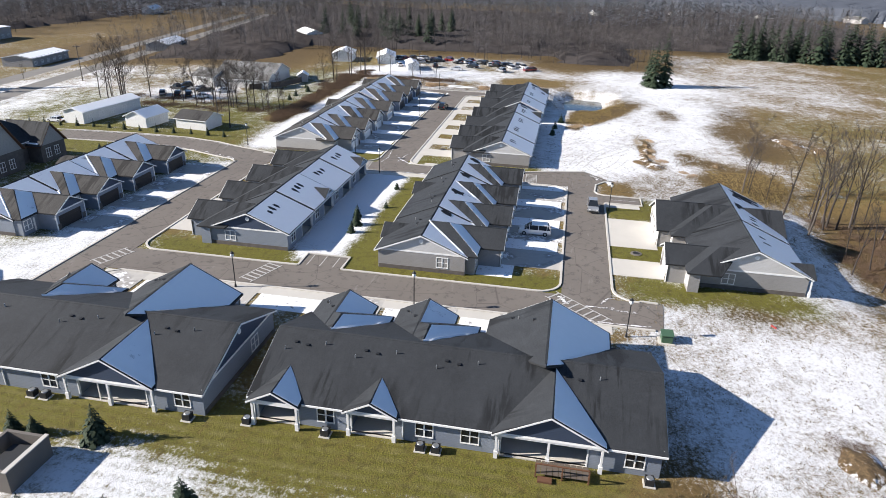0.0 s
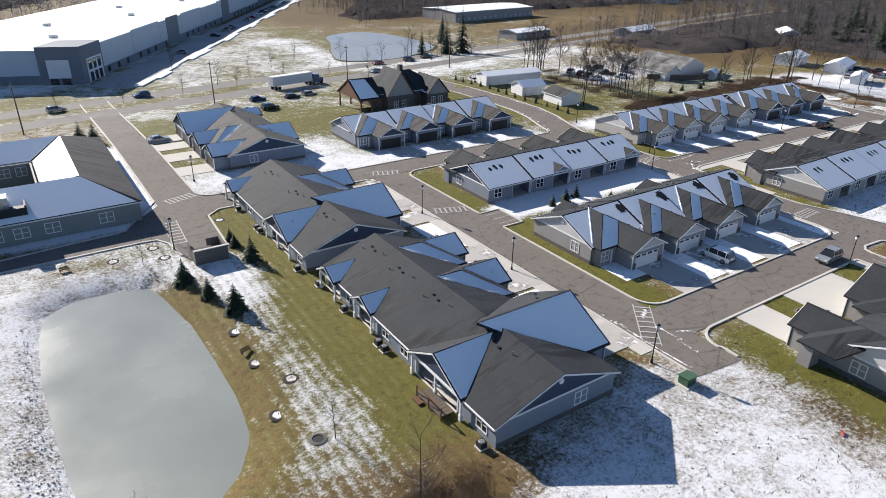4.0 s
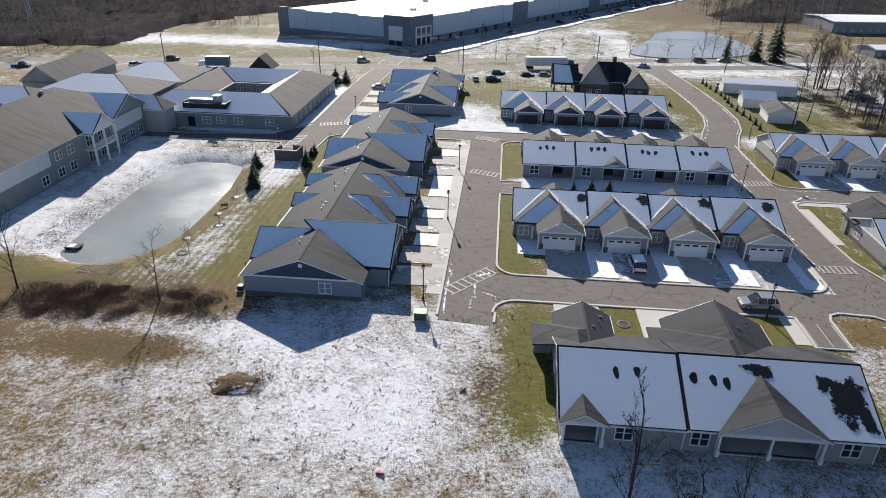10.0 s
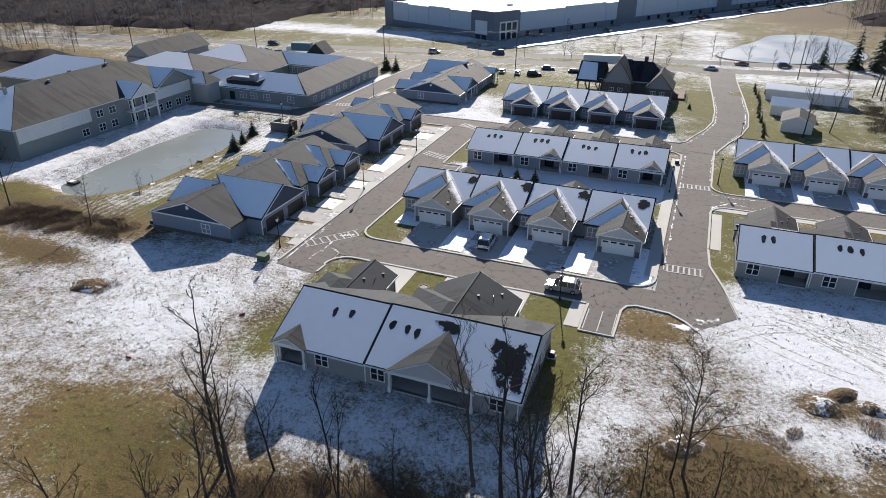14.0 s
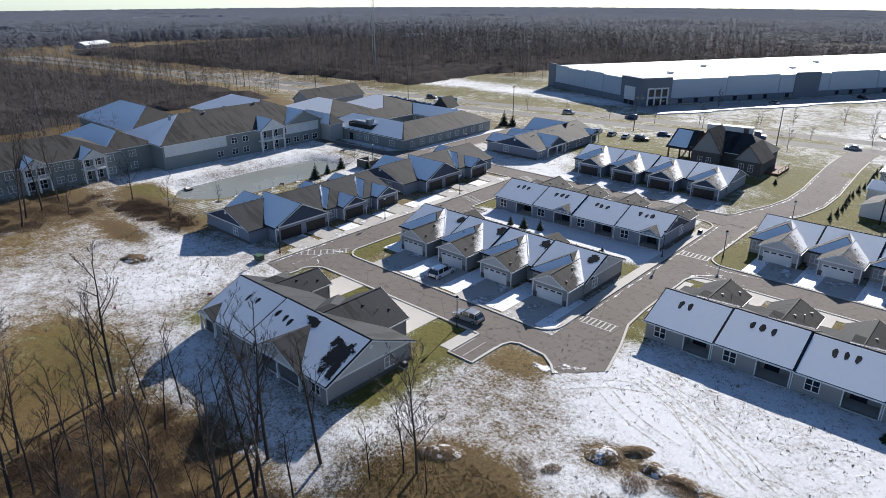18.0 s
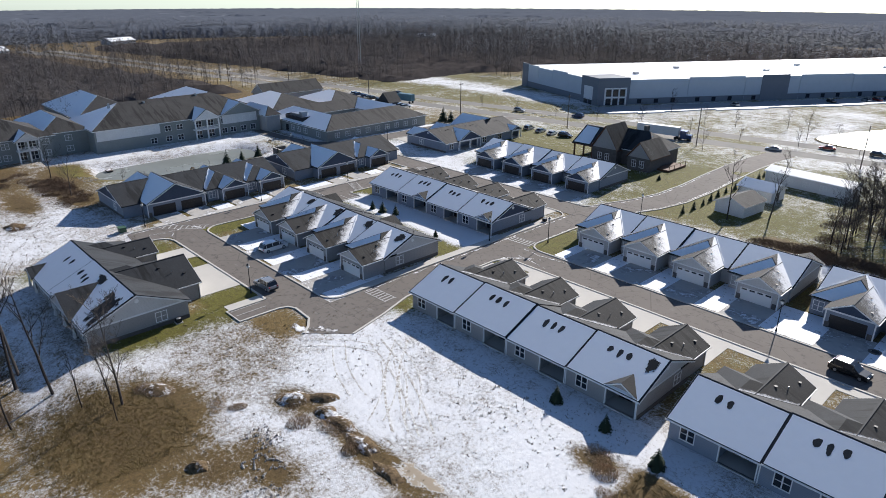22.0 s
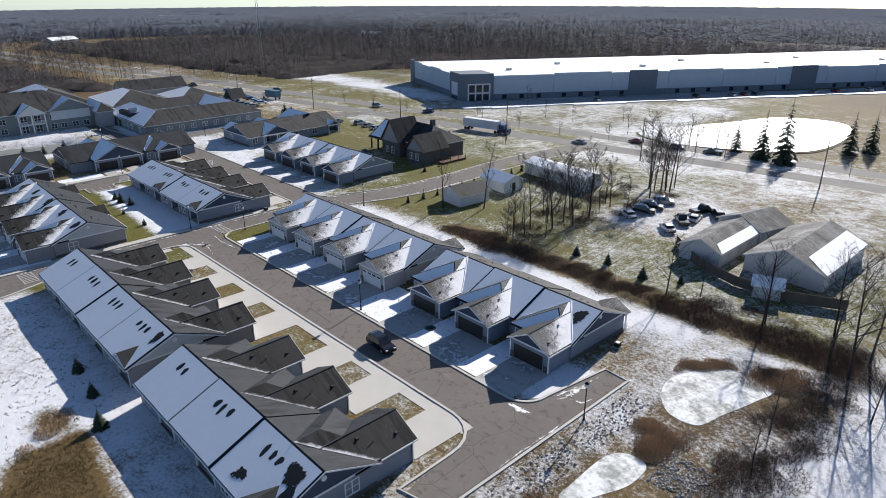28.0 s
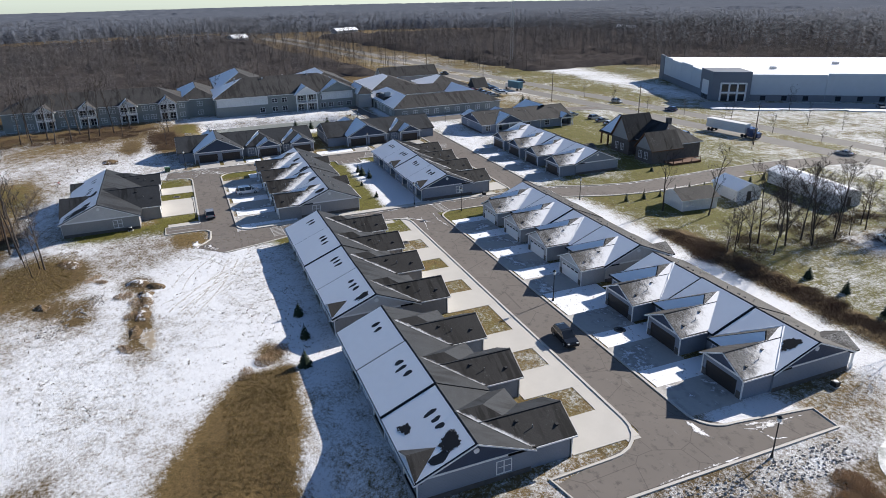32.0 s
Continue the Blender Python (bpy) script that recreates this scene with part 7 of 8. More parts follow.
ev = [evergreen(1, 3.2, 1.25), evergreen(2, 3.2, 1.1)]
plant(ev, [(132.6, 60.9, 0.72, 0), (139.6, 60.5, 0.74, 50), (146.6, 59.2, 0.8, 110), (61.1, 89.1, 0.7, 0), (64.3, 89.3, 0.85, 70), (67.6, 90.2, 0.8, 20), (83, 87.5, 0.5, 0), (73, 86.8, 0.45, 0),
           (0.6, 94.8, 1.15, 0), (2.2, 88.9, 1.0, 30), (4.0, 83.6, 1.3, 80), (10.2, 95.8, 1.3, 10), (9.6, 101.6, 0.75, 10), (9.6, 103.8, 0.8, 99), (-2.2, 170.4, 1.7, 0), (0.6, 171.6, 1.5, 40),
           (153, 138.5, 0.7, 0), (159.2, 139.1, 0.75, 0), (166.6, 138.2, 0.8, 0), (172, 141, 0.6, 0), (92, 156, 0.5, 0)])
arb = [evergreen(3, 2.6, 0.62, "narrow dark green evergreen in a roadside row", 16)]
plant(arb, [(108.9 + 0.4 * math.sin(k), 136 + k * 4.3, 0.85 + 0.12 * math.sin(k * 2.3), k * 40) for k in range(13)])
tall = [evergreen(4, 17, 3.3, "tall dark spruce with sparse boughs", 15), evergreen(5, 15, 3.0, "tall dark pine at the edge of the woods", 14)]
plant(tall, [(149.3, 241.8, 1.15, 0), (142.5, 243.3, 1.05, 90), (133.1, 247.5, 0.65, 20), (209.4, 29.8, 1.15, 0), (212.5, 26.4, 1.2, 20), (213, 31, 1.0, 0), (158, 270, 0.8, 0), (162, 276, 0.9, 60)]
      + [(295 + r.uniform(-3, 8), -16 - k * 2.5 + r.uniform(-1.5, 1.5), 1.2 + r.uniform(-0.2, 0.2), k * 31) for k in range(24)]
      + [(r.uniform(285, 350), r.uniform(120, 185), r.uniform(0.8, 1.2), k * 50) for k in range(26)])
for o in ev + arb + tall:
    drop(o)


# brush, tufts and stones
def blades(seed, n, rx, ry, h, w, lean=0.5):
    r = random.Random(seed)
    b = Build()
    for k in range(n):
        a, d = r.uniform(0, math.tau), math.sqrt(r.random())
        x, y = rx * d * math.cos(a), ry * d * math.sin(a)
        hh = h * r.uniform(0.4, 1.1) * (1.1 - 0.6 * d)
        lx, ly = r.uniform(-lean, lean) * hh, r.uniform(-lean, lean) * hh
        t = r.uniform(0, math.pi)
        s = Vector((math.cos(t), math.sin(t), 0)) * w
        o = Vector((x, y, -0.03))
        b.poly([tuple(o - s), tuple(o + s), (x + lx, y + ly, hh)])
    return b


BRUSH = plain("dry_brown_brush", (0.15, 0.1, 0.066), 0.95, 0.4, 2)
REED = plain("tan_reeds", (0.46, 0.34, 0.22), 0.95, 0.35, 2)
TUFT = plain("dead_grass_tufts", (0.2, 0.16, 0.10), 0.95, 0.35, 2)
clump = [blades(s, 560, 2.6, 2.0, 0.8, 0.02, 1.3).mesh("brush", BRUSH) for s in (1, 2, 6)]
reed = [blades(s, 560, 1.8, 1.4, 0.85, 0.026, 0.6).mesh("reeds", REED) for s in (3, 4)]


def growth(meshes, places, name, label):
    for k, (x, y, s) in enumerate(places):
        ob = new(name, meshes[k % len(meshes)])
        ob.matrix_basis = Matrix.Translation((x, y, ground_height(x, y))) @ Matrix.Rotation(k * 1.7, 4, "Z") @ Matrix.Diagonal((s * (0.8 + 0.5 * ((k * 7) % 5) / 4), s * (0.7 + 0.5 * ((k * 3) % 4) / 3), s * (0.6 + 0.6 * ((k * 11) % 7) / 6), 1))
        tagged(ob, label, "brush", "", "stuff")


places = [(x + r.uniform(-0.5, 0.5), 132.4 + r.uniform(-1.8, 1.8), r.uniform(0.6, 1.25)) for x in np.arange(127, 212, 0.9)]
places += [(r.uniform(-12, 14), r.uniform(39.6, 46.4), r.uniform(0.5, 0.85)) for k in range(86)]
places += [(22.8 + r.uniform(-2, 2), 29.6 + r.uniform(-1.2, 1.2), 0.6) for k in range(6)]
places += [(r.uniform(61, 90), r.uniform(-10, 15.5 if k % 3 else 9), r.uniform(0.5, 1.0)) for k in range(170)]
places += [(199.5 + r.uniform(-2, 2) + 0.05 * (y - 104), y, r.uniform(0.6, 1.2)) for y in np.arange(96, 132, 0.9)]
places += [(r.uniform(176, 200), r.uniform(133, 140), r.uniform(0.7, 1.2)) for k in range(40)]
places += [(r.uniform(-30, -9), r.uniform(-14, 40), r.uniform(0.7, 1.2)) for k in range(70)]
places += [(192.9 + r.uniform(-1.6, 2.2), 124.0 + r.uniform(-1.2, 1.2), r.uniform(0.6, 0.9)) for k in range(10)]
places += [(r.uniform(130, 200), r.uniform(128.6, 136.5), r.uniform(0.5, 1.0)) for k in range(70)]
places += [(r.uniform(196.5, 200.5), r.uniform(98, 126), r.uniform(0.5, 0.9)) for k in range(26)]
places += [(r.uniform(134, 148), r.uniform(136, 188), r.uniform(0.7, 1.2)) for k in range(40)]
growth(clump, places, "brush", "tangled leafless brown brush")
places = [(111.7, 37.9, 0.9), (115.3, 36.6, 0.8), (118.5, 38.6, 0.8), (123, 38.4, 0.9), (133, 37.6, 0.8), (97, 26.5, 0.8), (98.6, 27.4, 0.7), (106, 31.5, 0.8), (108, 33, 0.7), (141.6, 56.4, 0.9), (143.5, 54.6, 1.0), (145.5, 52, 0.8)]
places += [(184.6 + 0.28 * k + r.uniform(-0.6, 0.6), 118 + 0.3 * k + r.uniform(-0.8, 0.8), r.uniform(0.5, 0.8)) for k in range(16)]
places += [(r.uniform(187.8, 191.8), r.uniform(99.6, 104.4), r.uniform(0.8, 1.1)) for k in range(18)]
places += [(r.uniform(187, 191), r.uniform(82, 86.5), r.uniform(0.8, 1.1)) for k in range(8)]
places += [(r.uniform(192, 197), r.uniform(120, 127), r.uniform(0.6, 1.0)) for k in range(14)]
places += [(111, 38.6, 0.7), (112, 39.4, 0.5), (115.6, 39.8, 0.5), (113.2, 41.4, 0.55), (118.6, 40, 0.6), (120, 39.9, 0.5), (122.6, 39.6, 0.7), (124.4, 39.4, 0.6), (128, 38.8, 0.6), (97.8, 27.6, 0.8), (21.5, 29.3, 0.7)]
growth(reed, places, "reeds", "clump of tan dry reeds and grass")


def scatter(name, boxes, mat, label, h, w, seed):
    r = random.Random(seed)
    b = Build()
    for x0, y0, x1, y1, n in boxes:
        for k in range(n):
            x, y = r.uniform(x0, x1), r.uniform(y0, y1)
            z = ground_height(x, y)
            s = r.uniform(0.5, 1.5)
            for j in range(5):
                a, t = r.uniform(0, math.tau), r.uniform(0, math.pi)
                o = Vector((x + 0.12 * s * math.cos(a), y + 0.12 * s * math.sin(a), z - 0.02))
                d = Vector((math.cos(t), math.sin(t), 0)) * w * s
                e = o + Vector((r.uniform(-0.6, 0.6), r.uniform(-0.6, 0.6), 1)) * h * s
                b.poly([tuple(o - d), tuple(o + d), tuple(e)])
    return tagged(part(name, b, mat), label, "grass", "", "stuff")


scatter("grass_tufts", [(8, 18, 52, 46, 1500), (-20, 0, 50, 22, 900), (55, 12, 84, 24, 300), (84, 20, 150, 62, 1500), (103, 52, 143, 63, 300), (160, 20, 200, 42, 400)], TUFT, "dead grass tufts standing out of the snow", 0.15, 0.035, 4)
scatter("brown_grass", [(146, 50.5, 153, 57, 900), (150, 48.5, 160, 56, 1400), (158, 45.5, 170, 54.5, 1800), (168, 41, 185, 52, 1800), (91, 13, 111, 28, 5000)], plain("dry_meadow_grass", (0.27, 0.2, 0.085), 0.95, 0.35, 2), "dense dry brown meadow grass", 0.12, 0.03, 5)


def stones(boxes, seed, label):
    r = random.Random(seed)
    b = Build()
    for x0, y0, x1, y1, n in boxes:
        for k in range(n):
            x, y, s = r.uniform(x0, x1), r.uniform(y0, y1), r.uniform(0.05, 0.12) * (1.6 if x0 > 0 else 1.0) * r.uniform(0.8, 1.3)
            z = ground_height(x, y)
            a = r.uniform(0, 6.28)
            q = [Vector((math.cos(a + j * 1.2566) * s * r.uniform(0.7, 1.1), math.sin(a + j * 1.2566) * s * r.uniform(0.7, 1.1), 0)) for j in range(5)]
            base = [(x + p.x, y + p.y, z - 0.05) for p in q]
            topp = [(x + p.x * 0.55, y + p.y * 0.55, z + s * r.uniform(0.5, 0.9)) for p in q]
            b.poly(topp)
            for j in range(5):
                i = (j + 1) % 5
                b.poly([base[j], base[i], topp[i], topp[j]])
    return tagged(part("riprap", b, STONE_GREY), label, "stones", "", "stuff")


STONE_GREY = plain("grey_rubble_stone", (0.36, 0.345, 0.325), 0.9, 0.45, 2, bumpy=0.4)
stones([(182.9, 80, 186.6, 108, 420), (192.5, 96, 197, 101.6, 420), (-9.5, 49.6, -3.2, 53.4, 330), (113, 30.5, 117, 34, 60), (117, 28.5, 121, 32, 70), (121, 26, 125, 30, 50), (-21, 57, -17.2, 72, 300), (-20, 70, -17.8, 80, 90), (-19.2, 80, -17.8, 94, 60), (-4.5, 97.5, -1.6, 100, 60)], 6, "grey rubble stones lining the ditch and pond")



# ---- vehicles ----
def car_paint(name, col):
    m, t, b = material(name, 0.25, 0.3, 0.5)
    b.inputs["Base Color"].default_value = (*col, 1)
    b.inputs["Coat Weight"].default_value = 0.6
    return m


TYRE = plain("tyre_rubber", (0.02, 0.02, 0.02), 0.8, 0.2)
LAMP_RED = plain("red_lens", (0.35, 0.02, 0.02), 0.3, 0.1)
LAMP_CLEAR = plain("clear_lens", (0.6, 0.6, 0.58), 0.2, 0.1)


def vehicle(paint, kind, label, category="car"):
    """kind: suv, van, sedan or pickup; nose towards +x."""
    L, H, W = {"suv": (4.7, 1.72, 1.88), "van": (5.1, 1.78, 1.98), "sedan": (4.7, 1.45, 1.82), "pickup": (5.6, 1.85, 1.98)}[kind]
    T = thing(kind if kind in ("van", "pickup") else "car", label, category, "parked cars")
    h = L / 2
    belt = 0.98 if kind != "sedan" else 0.88
    lower = [(-h, 0.35), (-h + 0.02, belt - 0.1), (-h + 0.1, belt), (h - 1.25, belt), (h - 0.25, belt - 0.14), (h - 0.03, belt - 0.35), (h, 0.4), (h - 0.1, 0.25), (-h + 0.1, 0.25)]

    def skin(profile, w0, w1, z0, z1):
        b = Build()
        wl = [w0 + (w1 - w0) * min(1, max(0, (z - z0) / (z1 - z0))) for _, z in profile]
        A = [(x, -w, z) for (x, z), w in zip(profile, wl)]
        B = [(x, w, z) for (x, z), w in zip(profile, wl)]
        b.poly(A)
        b.poly(B[::-1])
        n = len(profile)
        for k in range(n):
            j = (k + 1) % n
            b.poly([A[j], A[k], B[k], B[j]])
        return b

    part("body", skin(lower, W / 2 - 0.02, W / 2 - 0.06, 0.3, belt), paint, T)
    rear = {"suv": -h + 0.12, "van": -h + 0.1, "sedan": -h + 0.75, "pickup": -0.55}[kind]
    front = h - (1.15 if kind != "van" else 0.95)
    cab = [(rear, belt), (rear + (0.35 if kind != "sedan" else 0.75), H - 0.08), (rear + 0.9, H), (front - 1.25, H), (front - 0.9, H - 0.06), (front, belt)]
    part("cabin", skin(cab, W / 2 - 0.07, W / 2 - 0.24, belt, H), GLASS, T, "dark glass cabin")
    roof = [(rear + 0.3, H - 0.1), (rear + 0.85, H + 0.015), (front - 1.25, H + 0.015), (front - 0.85, H - 0.1)]
    part("roof", skin(roof, W / 2 - 0.2, W / 2 - 0.23, H - 0.1, H), paint, T)
    for x in (rear + 0.55, (rear + front) / 2 - 0.15, front - 0.75):
        for s in (-1, 1):
            y0, y1 = s * (W / 2 - 0.06), s * (W / 2 - 0.225)
            part("pillar", Build().extrude([(x - 0.05, y0, belt), (x + 0.05, y0, belt), (x + 0.05, y1, H), (x - 0.05, y1, H)], (0, -s * 0.05, 0)), paint, T)
    for x in (-h + 0.9, h - 0.92):
        for s in (-1, 1):
            w = part("wheel", Build().tube((x, s * (W / 2 - 0.24), 0.34), (x, s * (W / 2 - 0.0), 0.34), 0.34, n=14), TYRE, T)
            part("rim", Build().tube((x, s * (W / 2 - 0.02), 0.34), (x, s * (W / 2 + 0.015), 0.34), 0.2, n=10), METAL_GREY, w)
    for s in (-1, 1):
        part("headlight", Build().box((h - 0.22, s * (W / 2 - 0.3) - 0.16, 0.62), (h - 0.005, s * (W / 2 - 0.3) + 0.16, 0.76)), LAMP_CLEAR, T)
        part("tail_light", Build().box((-h - 0.015, s * (W / 2 - 0.2) - 0.1, 0.7), (-h + 0.1, s * (W / 2 - 0.2) + 0.1, 0.95)), LAMP_RED, T)
        part("mirror", Build().box((front - 0.45, s * (W / 2 + 0.06) - 0.08, belt + 0.02), (front - 0.3, s * (W / 2 + 0.06) + 0.08, belt + 0.17)), paint, T)
    part("front_bumper", Build().box((h - 0.12, -W / 2 + 0.15, 0.28), (h + 0.04, W / 2 - 0.15, 0.5)), METAL_DARK, T)
    part("rear_bumper", Build().box((-h - 0.04, -W / 2 + 0.15, 0.3), (-h + 0.12, W / 2 - 0.15, 0.55)), METAL_DARK, T)
    return T


P_WHITE, P_SILVER, P_BLACK = car_paint("white_paint", (0.75, 0.75, 0.75)), car_paint("silver_paint", (0.35, 0.36, 0.37)), car_paint("black_paint", (0.012, 0.013, 0.015))
P_RED, P_BLUE = car_paint("red_paint", (0.22, 0.02, 0.02)), car_paint("blue_paint", (0.03, 0.06, 0.16))


def park(proto, places):
    for x, y, a in places:
        copy_thing(proto, pose(x, y, ground_height(x, y) + (0.045 if 30 < x < 182 and y < 120 else 0.1 if abs(y - 199 - 0.17 * x) < 5 or abs(y - 218 - 0.17 * x) < 4 else 0.0), 0, 0, a))
    drop(proto)


park(vehicle(P_WHITE, "van", "white minivan parked on a garage drive", "van"), [(67.6, 61.0, 92)])
park(vehicle(car_paint("pewter_paint", (0.32, 0.33, 0.34)), "suv", "pewter grey SUV standing on the street"), [(81.2, 51.8, 182)])
park(vehicle(P_SILVER, "suv", "silver SUV in traffic"), [ (-3, 214, 12), (62, 219, 12), (225, 84, 40), (148.6, 176.7, 30), (28, 182.3, 100)])
park(vehicle(P_BLACK, "suv", "black SUV on the street between garages"), [(154.4, 92.6, -4), (148.8, 168.3, 25), (148.7, 171.8, 25), (161.0, 176.7, 130), (44.3, 181, 10), (120, 236, 12), (-70, 206, 14), (231, 96, 70), (228, 110, 10)])
park(vehicle(P_WHITE, "sedan", "white car on the lot"), [(147.8, 163.6, 150), (157.7, 162.1, 140), (158.8, 171.2, 100), (112, 183, 84), (38.9, 181, 100), (150, 243, 12), (226, 124, 30), (223, 101, 90), (238, 90, 15)])
park(vehicle(P_SILVER, "sedan", "grey car on the lot"), [(33.6, 181.6, 98), (96, 218, 190), (12.4, 163.5, 2), (20.5, 178, 100), (241, 104, 60), (236, 118, 100), (-30, 172, 80), (-34, 172, 80), (-38, 171.5, 80)])
park(vehicle(P_BLACK, "pickup", "dark pickup truck on the lot", "pickup truck"), [(157.5, 168.2, 130), (157.4, 177.1, 70), (-42, 171, 80), (130, 239, 192), (-110, 182, 10), (233, 130, 50), (246, 112, 20)])
park(vehicle(P_RED, "sedan", "dark red car in traffic"), [(106, 235, 190), (-46.5, 170.5, 80), (243, 126, 140)])
park(vehicle(P_BLUE, "suv", "blue car in traffic"), [(20, 222, 190), (-50, 170, 80)])

T = thing("semi_truck", "white articulated lorry on the main road", "truck", "", pose(62.5, 209.5, ground_height(62.5, 209.5) + 0.1, 0, 0, 10))
part("trailer", Build().box((-8, -1.25, 1.2), (6, 1.25, 4.0)), SID_WHITE, T, "white box trailer")
part("cab", Build().prism([(6.6, -1.2, 3.2), (8.6, -1.2, 3.0), (8.6, 1.2, 3.0), (6.6, 1.2, 3.2)], 2.6), P_BLUE, T, "blue cab")
part("hood", Build().box((8.6, -1.0, 0.6), (10.2, 1.0, 1.9)), P_BLUE, T)
for x in (-7, -5.8, 5.2, 6.4, 9.4):
    for s in (-1, 1):
        part("wheel", Build().tube((x, s * 0.95, 0.5), (x, s * 1.25, 0.5), 0.5, n=12), TYRE, T)
T = thing("box_truck", "blue-green box lorry on the main road", "truck", "", pose(-48, 190.5, ground_height(-48, 190.5) + 0.1, 0, 0, 190))
part("box", Build().box((-5, -1.25, 1.1), (2.6, 1.25, 3.9)), plain("teal_panel", (0.10, 0.2, 0.24), 0.5, 0.1), T)
part("cab", Build().prism([(2.8, -1.15, 2.6), (4.8, -1.15, 2.4), (4.8, 1.15, 2.4), (2.8, 1.15, 2.6)], 1.9), P_WHITE, T)
for x in (-4, 3.8):
    for s in (-1, 1):
        part("wheel", Build().tube((x, s * 0.95, 0.5), (x, s * 1.2, 0.5), 0.5, n=12), TYRE, T)

# ---- lamps, poles, fittings ----
T = thing("street_lamp", "black post-top street lamp beside the kerb", "street lamp", "street lamps")
b = Build()
b.tube((0, 0, 0), (0, 0, 0.5), 0.16, 0.11, 10)
b.tube((0, 0, 0.5), (0, 0, 4.3), 0.075, 0.06, 8)
part("pole", b, METAL_DARK, T)
part("lantern", Build().tube((0, 0, 4.3), (0, 0, 4.55), 0.12, 0.26, 10).tube((0, 0, 4.55), (0, 0, 4.85), 0.26, 0.14, 10), LAMP_CLEAR, T, "clear lantern glass")
part("cap", Build().tube((0, 0, 4.85), (0, 0, 5.1), 0.3, 0.05, 8), METAL_DARK, T)
for x, y in ((38.9, 48.5), (81.4, 49.0), (39.9, 97.8), (99.9, 101.0), (143.6, 97.2), (182.6, 99.4), (103.8, 127.5), (91.8, 93.4), (12, 133), (1.8, 105.1), (39.8, 74.0)):
    copy_thing(T, pose(x, y, 0))
drop(T)

T = thing("utility_pole", "weathered wooden utility pole with crossarm", "utility pole", "utility poles")
part("pole", Build().tube((0, 0, -0.5), (0, 0, 12), 0.17, 0.11, 8), WOOD_POLE, T)
part("crossarm", Build().box((-0.06, -1.2, 11.1), (0.06, 1.2, 11.25)), WOOD_POLE, T)
for y in (-1.1, -0.5, 0.5, 1.1):
    part("insulator", Build().tube((0, y, 11.25), (0, y, 11.45), 0.06, 0.04, 6), METAL_GREY, T)
POLES = [(-200, 157), (-156, 164), (-110, 172), (-60, 181), (-12, 189), (34, 196), (78, 203.5), (122, 211), (167, 218), (212, 226), (258, 234)]
for x, y in POLES:
    copy_thing(T, pose(x, y, ground_height(x, y), 0, 0, 10))
drop(T)
W = thing("power_lines", "thin dark overhead wires between the poles", "wires")
for k in range(len(POLES) - 1):
    (x0, y0), (x1, y1) = POLES[k], POLES[k + 1]
    for s in (-1.1, 1.1):
        b = Build()
        pts = []
        for j in range(9):
            f = j / 8
            pts.append((x0 + (x1 - x0) * f, y0 + (y1 - y0) * f + s, ground_height(x0, y0) * (1 - f) + ground_height(x1, y1) * f + 11.45 - 1.6 * f * (1 - f) * 2))
        for j in range(8):
            b.tube(pts[j], pts[j + 1], 0.015, n=3)
        part("wire", b, METAL_DARK, W)
T = thing("radio_mast", "tall thin grey lattice radio mast", "mast")
b = Build()
for k in range(3):
    a = k * 2.0944
    b.tube((-145 + 0.9 * math.cos(a), 240 + 0.9 * math.sin(a), -4), (-145 + 0.5 * math.cos(a), 240 + 0.5 * math.sin(a), 75), 0.12, 0.1, 4)
for k in range(36):
    z, a = -4 + k * 2.2, k * 2.0944
    b.tube((-145 + 0.8 * math.cos(a), 240 + 0.8 * math.sin(a), z), (-145 + 0.8 * math.cos(a + 2.0944), 240 + 0.8 * math.sin(a + 2.0944), z + 2.2), 0.05, n=3)
part("lattice", b, METAL_GREY, T)

# air conditioners beside the back walls
T = thing("air_conditioner", "dark outdoor air-conditioning unit beside a wall", "air conditioner", "air conditioners")
part("casing", Build().box((-0.37, -0.37, 0.1), (0.37, 0.37, 0.7)), METAL_DARK, T)
part("grille", Build().tube((0, 0, 0.7), (0, 0, 0.75), 0.31, 0.27, 12), METAL_GREY, T)
part("pad", Build().box((-0.5, -0.5, 0), (0.5, 0.5, 0.1)), CONCRETE, T)
for x, y in ((15.2, 48.0), (15.2, 66.2), (15.2, 67.6), (15.2, 76.4), (15.2, 84.0), (14.5, 89.6), (14.5, 104.6), (14.5, 106.0), (14.5, 115.0), (83.2, 36.6), (176.2, 116), (92.0, 110)):
    copy_thing(T, pose(x, y, 0))
drop(T)

# green transformer box, bollards and hydrants
T = thing("transformer_box", "green metal utility transformer on a pad", "transformer")
part("cabinet", Build().box((38.4, 43.4, 0.1), (39.8, 44.6, 1.0)), plain("green_enamel", (0.05, 0.10, 0.06), 0.5, 0.15), T)
part("lid", Build().prism([(38.3, 43.3, 1.12), (39.9, 43.3, 1.12), (39.9, 44.7, 1.06), (38.3, 44.7, 1.06)], 0.08), plain("green_lid", (0.06, 0.12, 0.07), 0.5, 0.15), T)
part("pad", Build().box((38.1, 43.1, 0), (40.1, 44.9, 0.1)), CONCRETE, T)

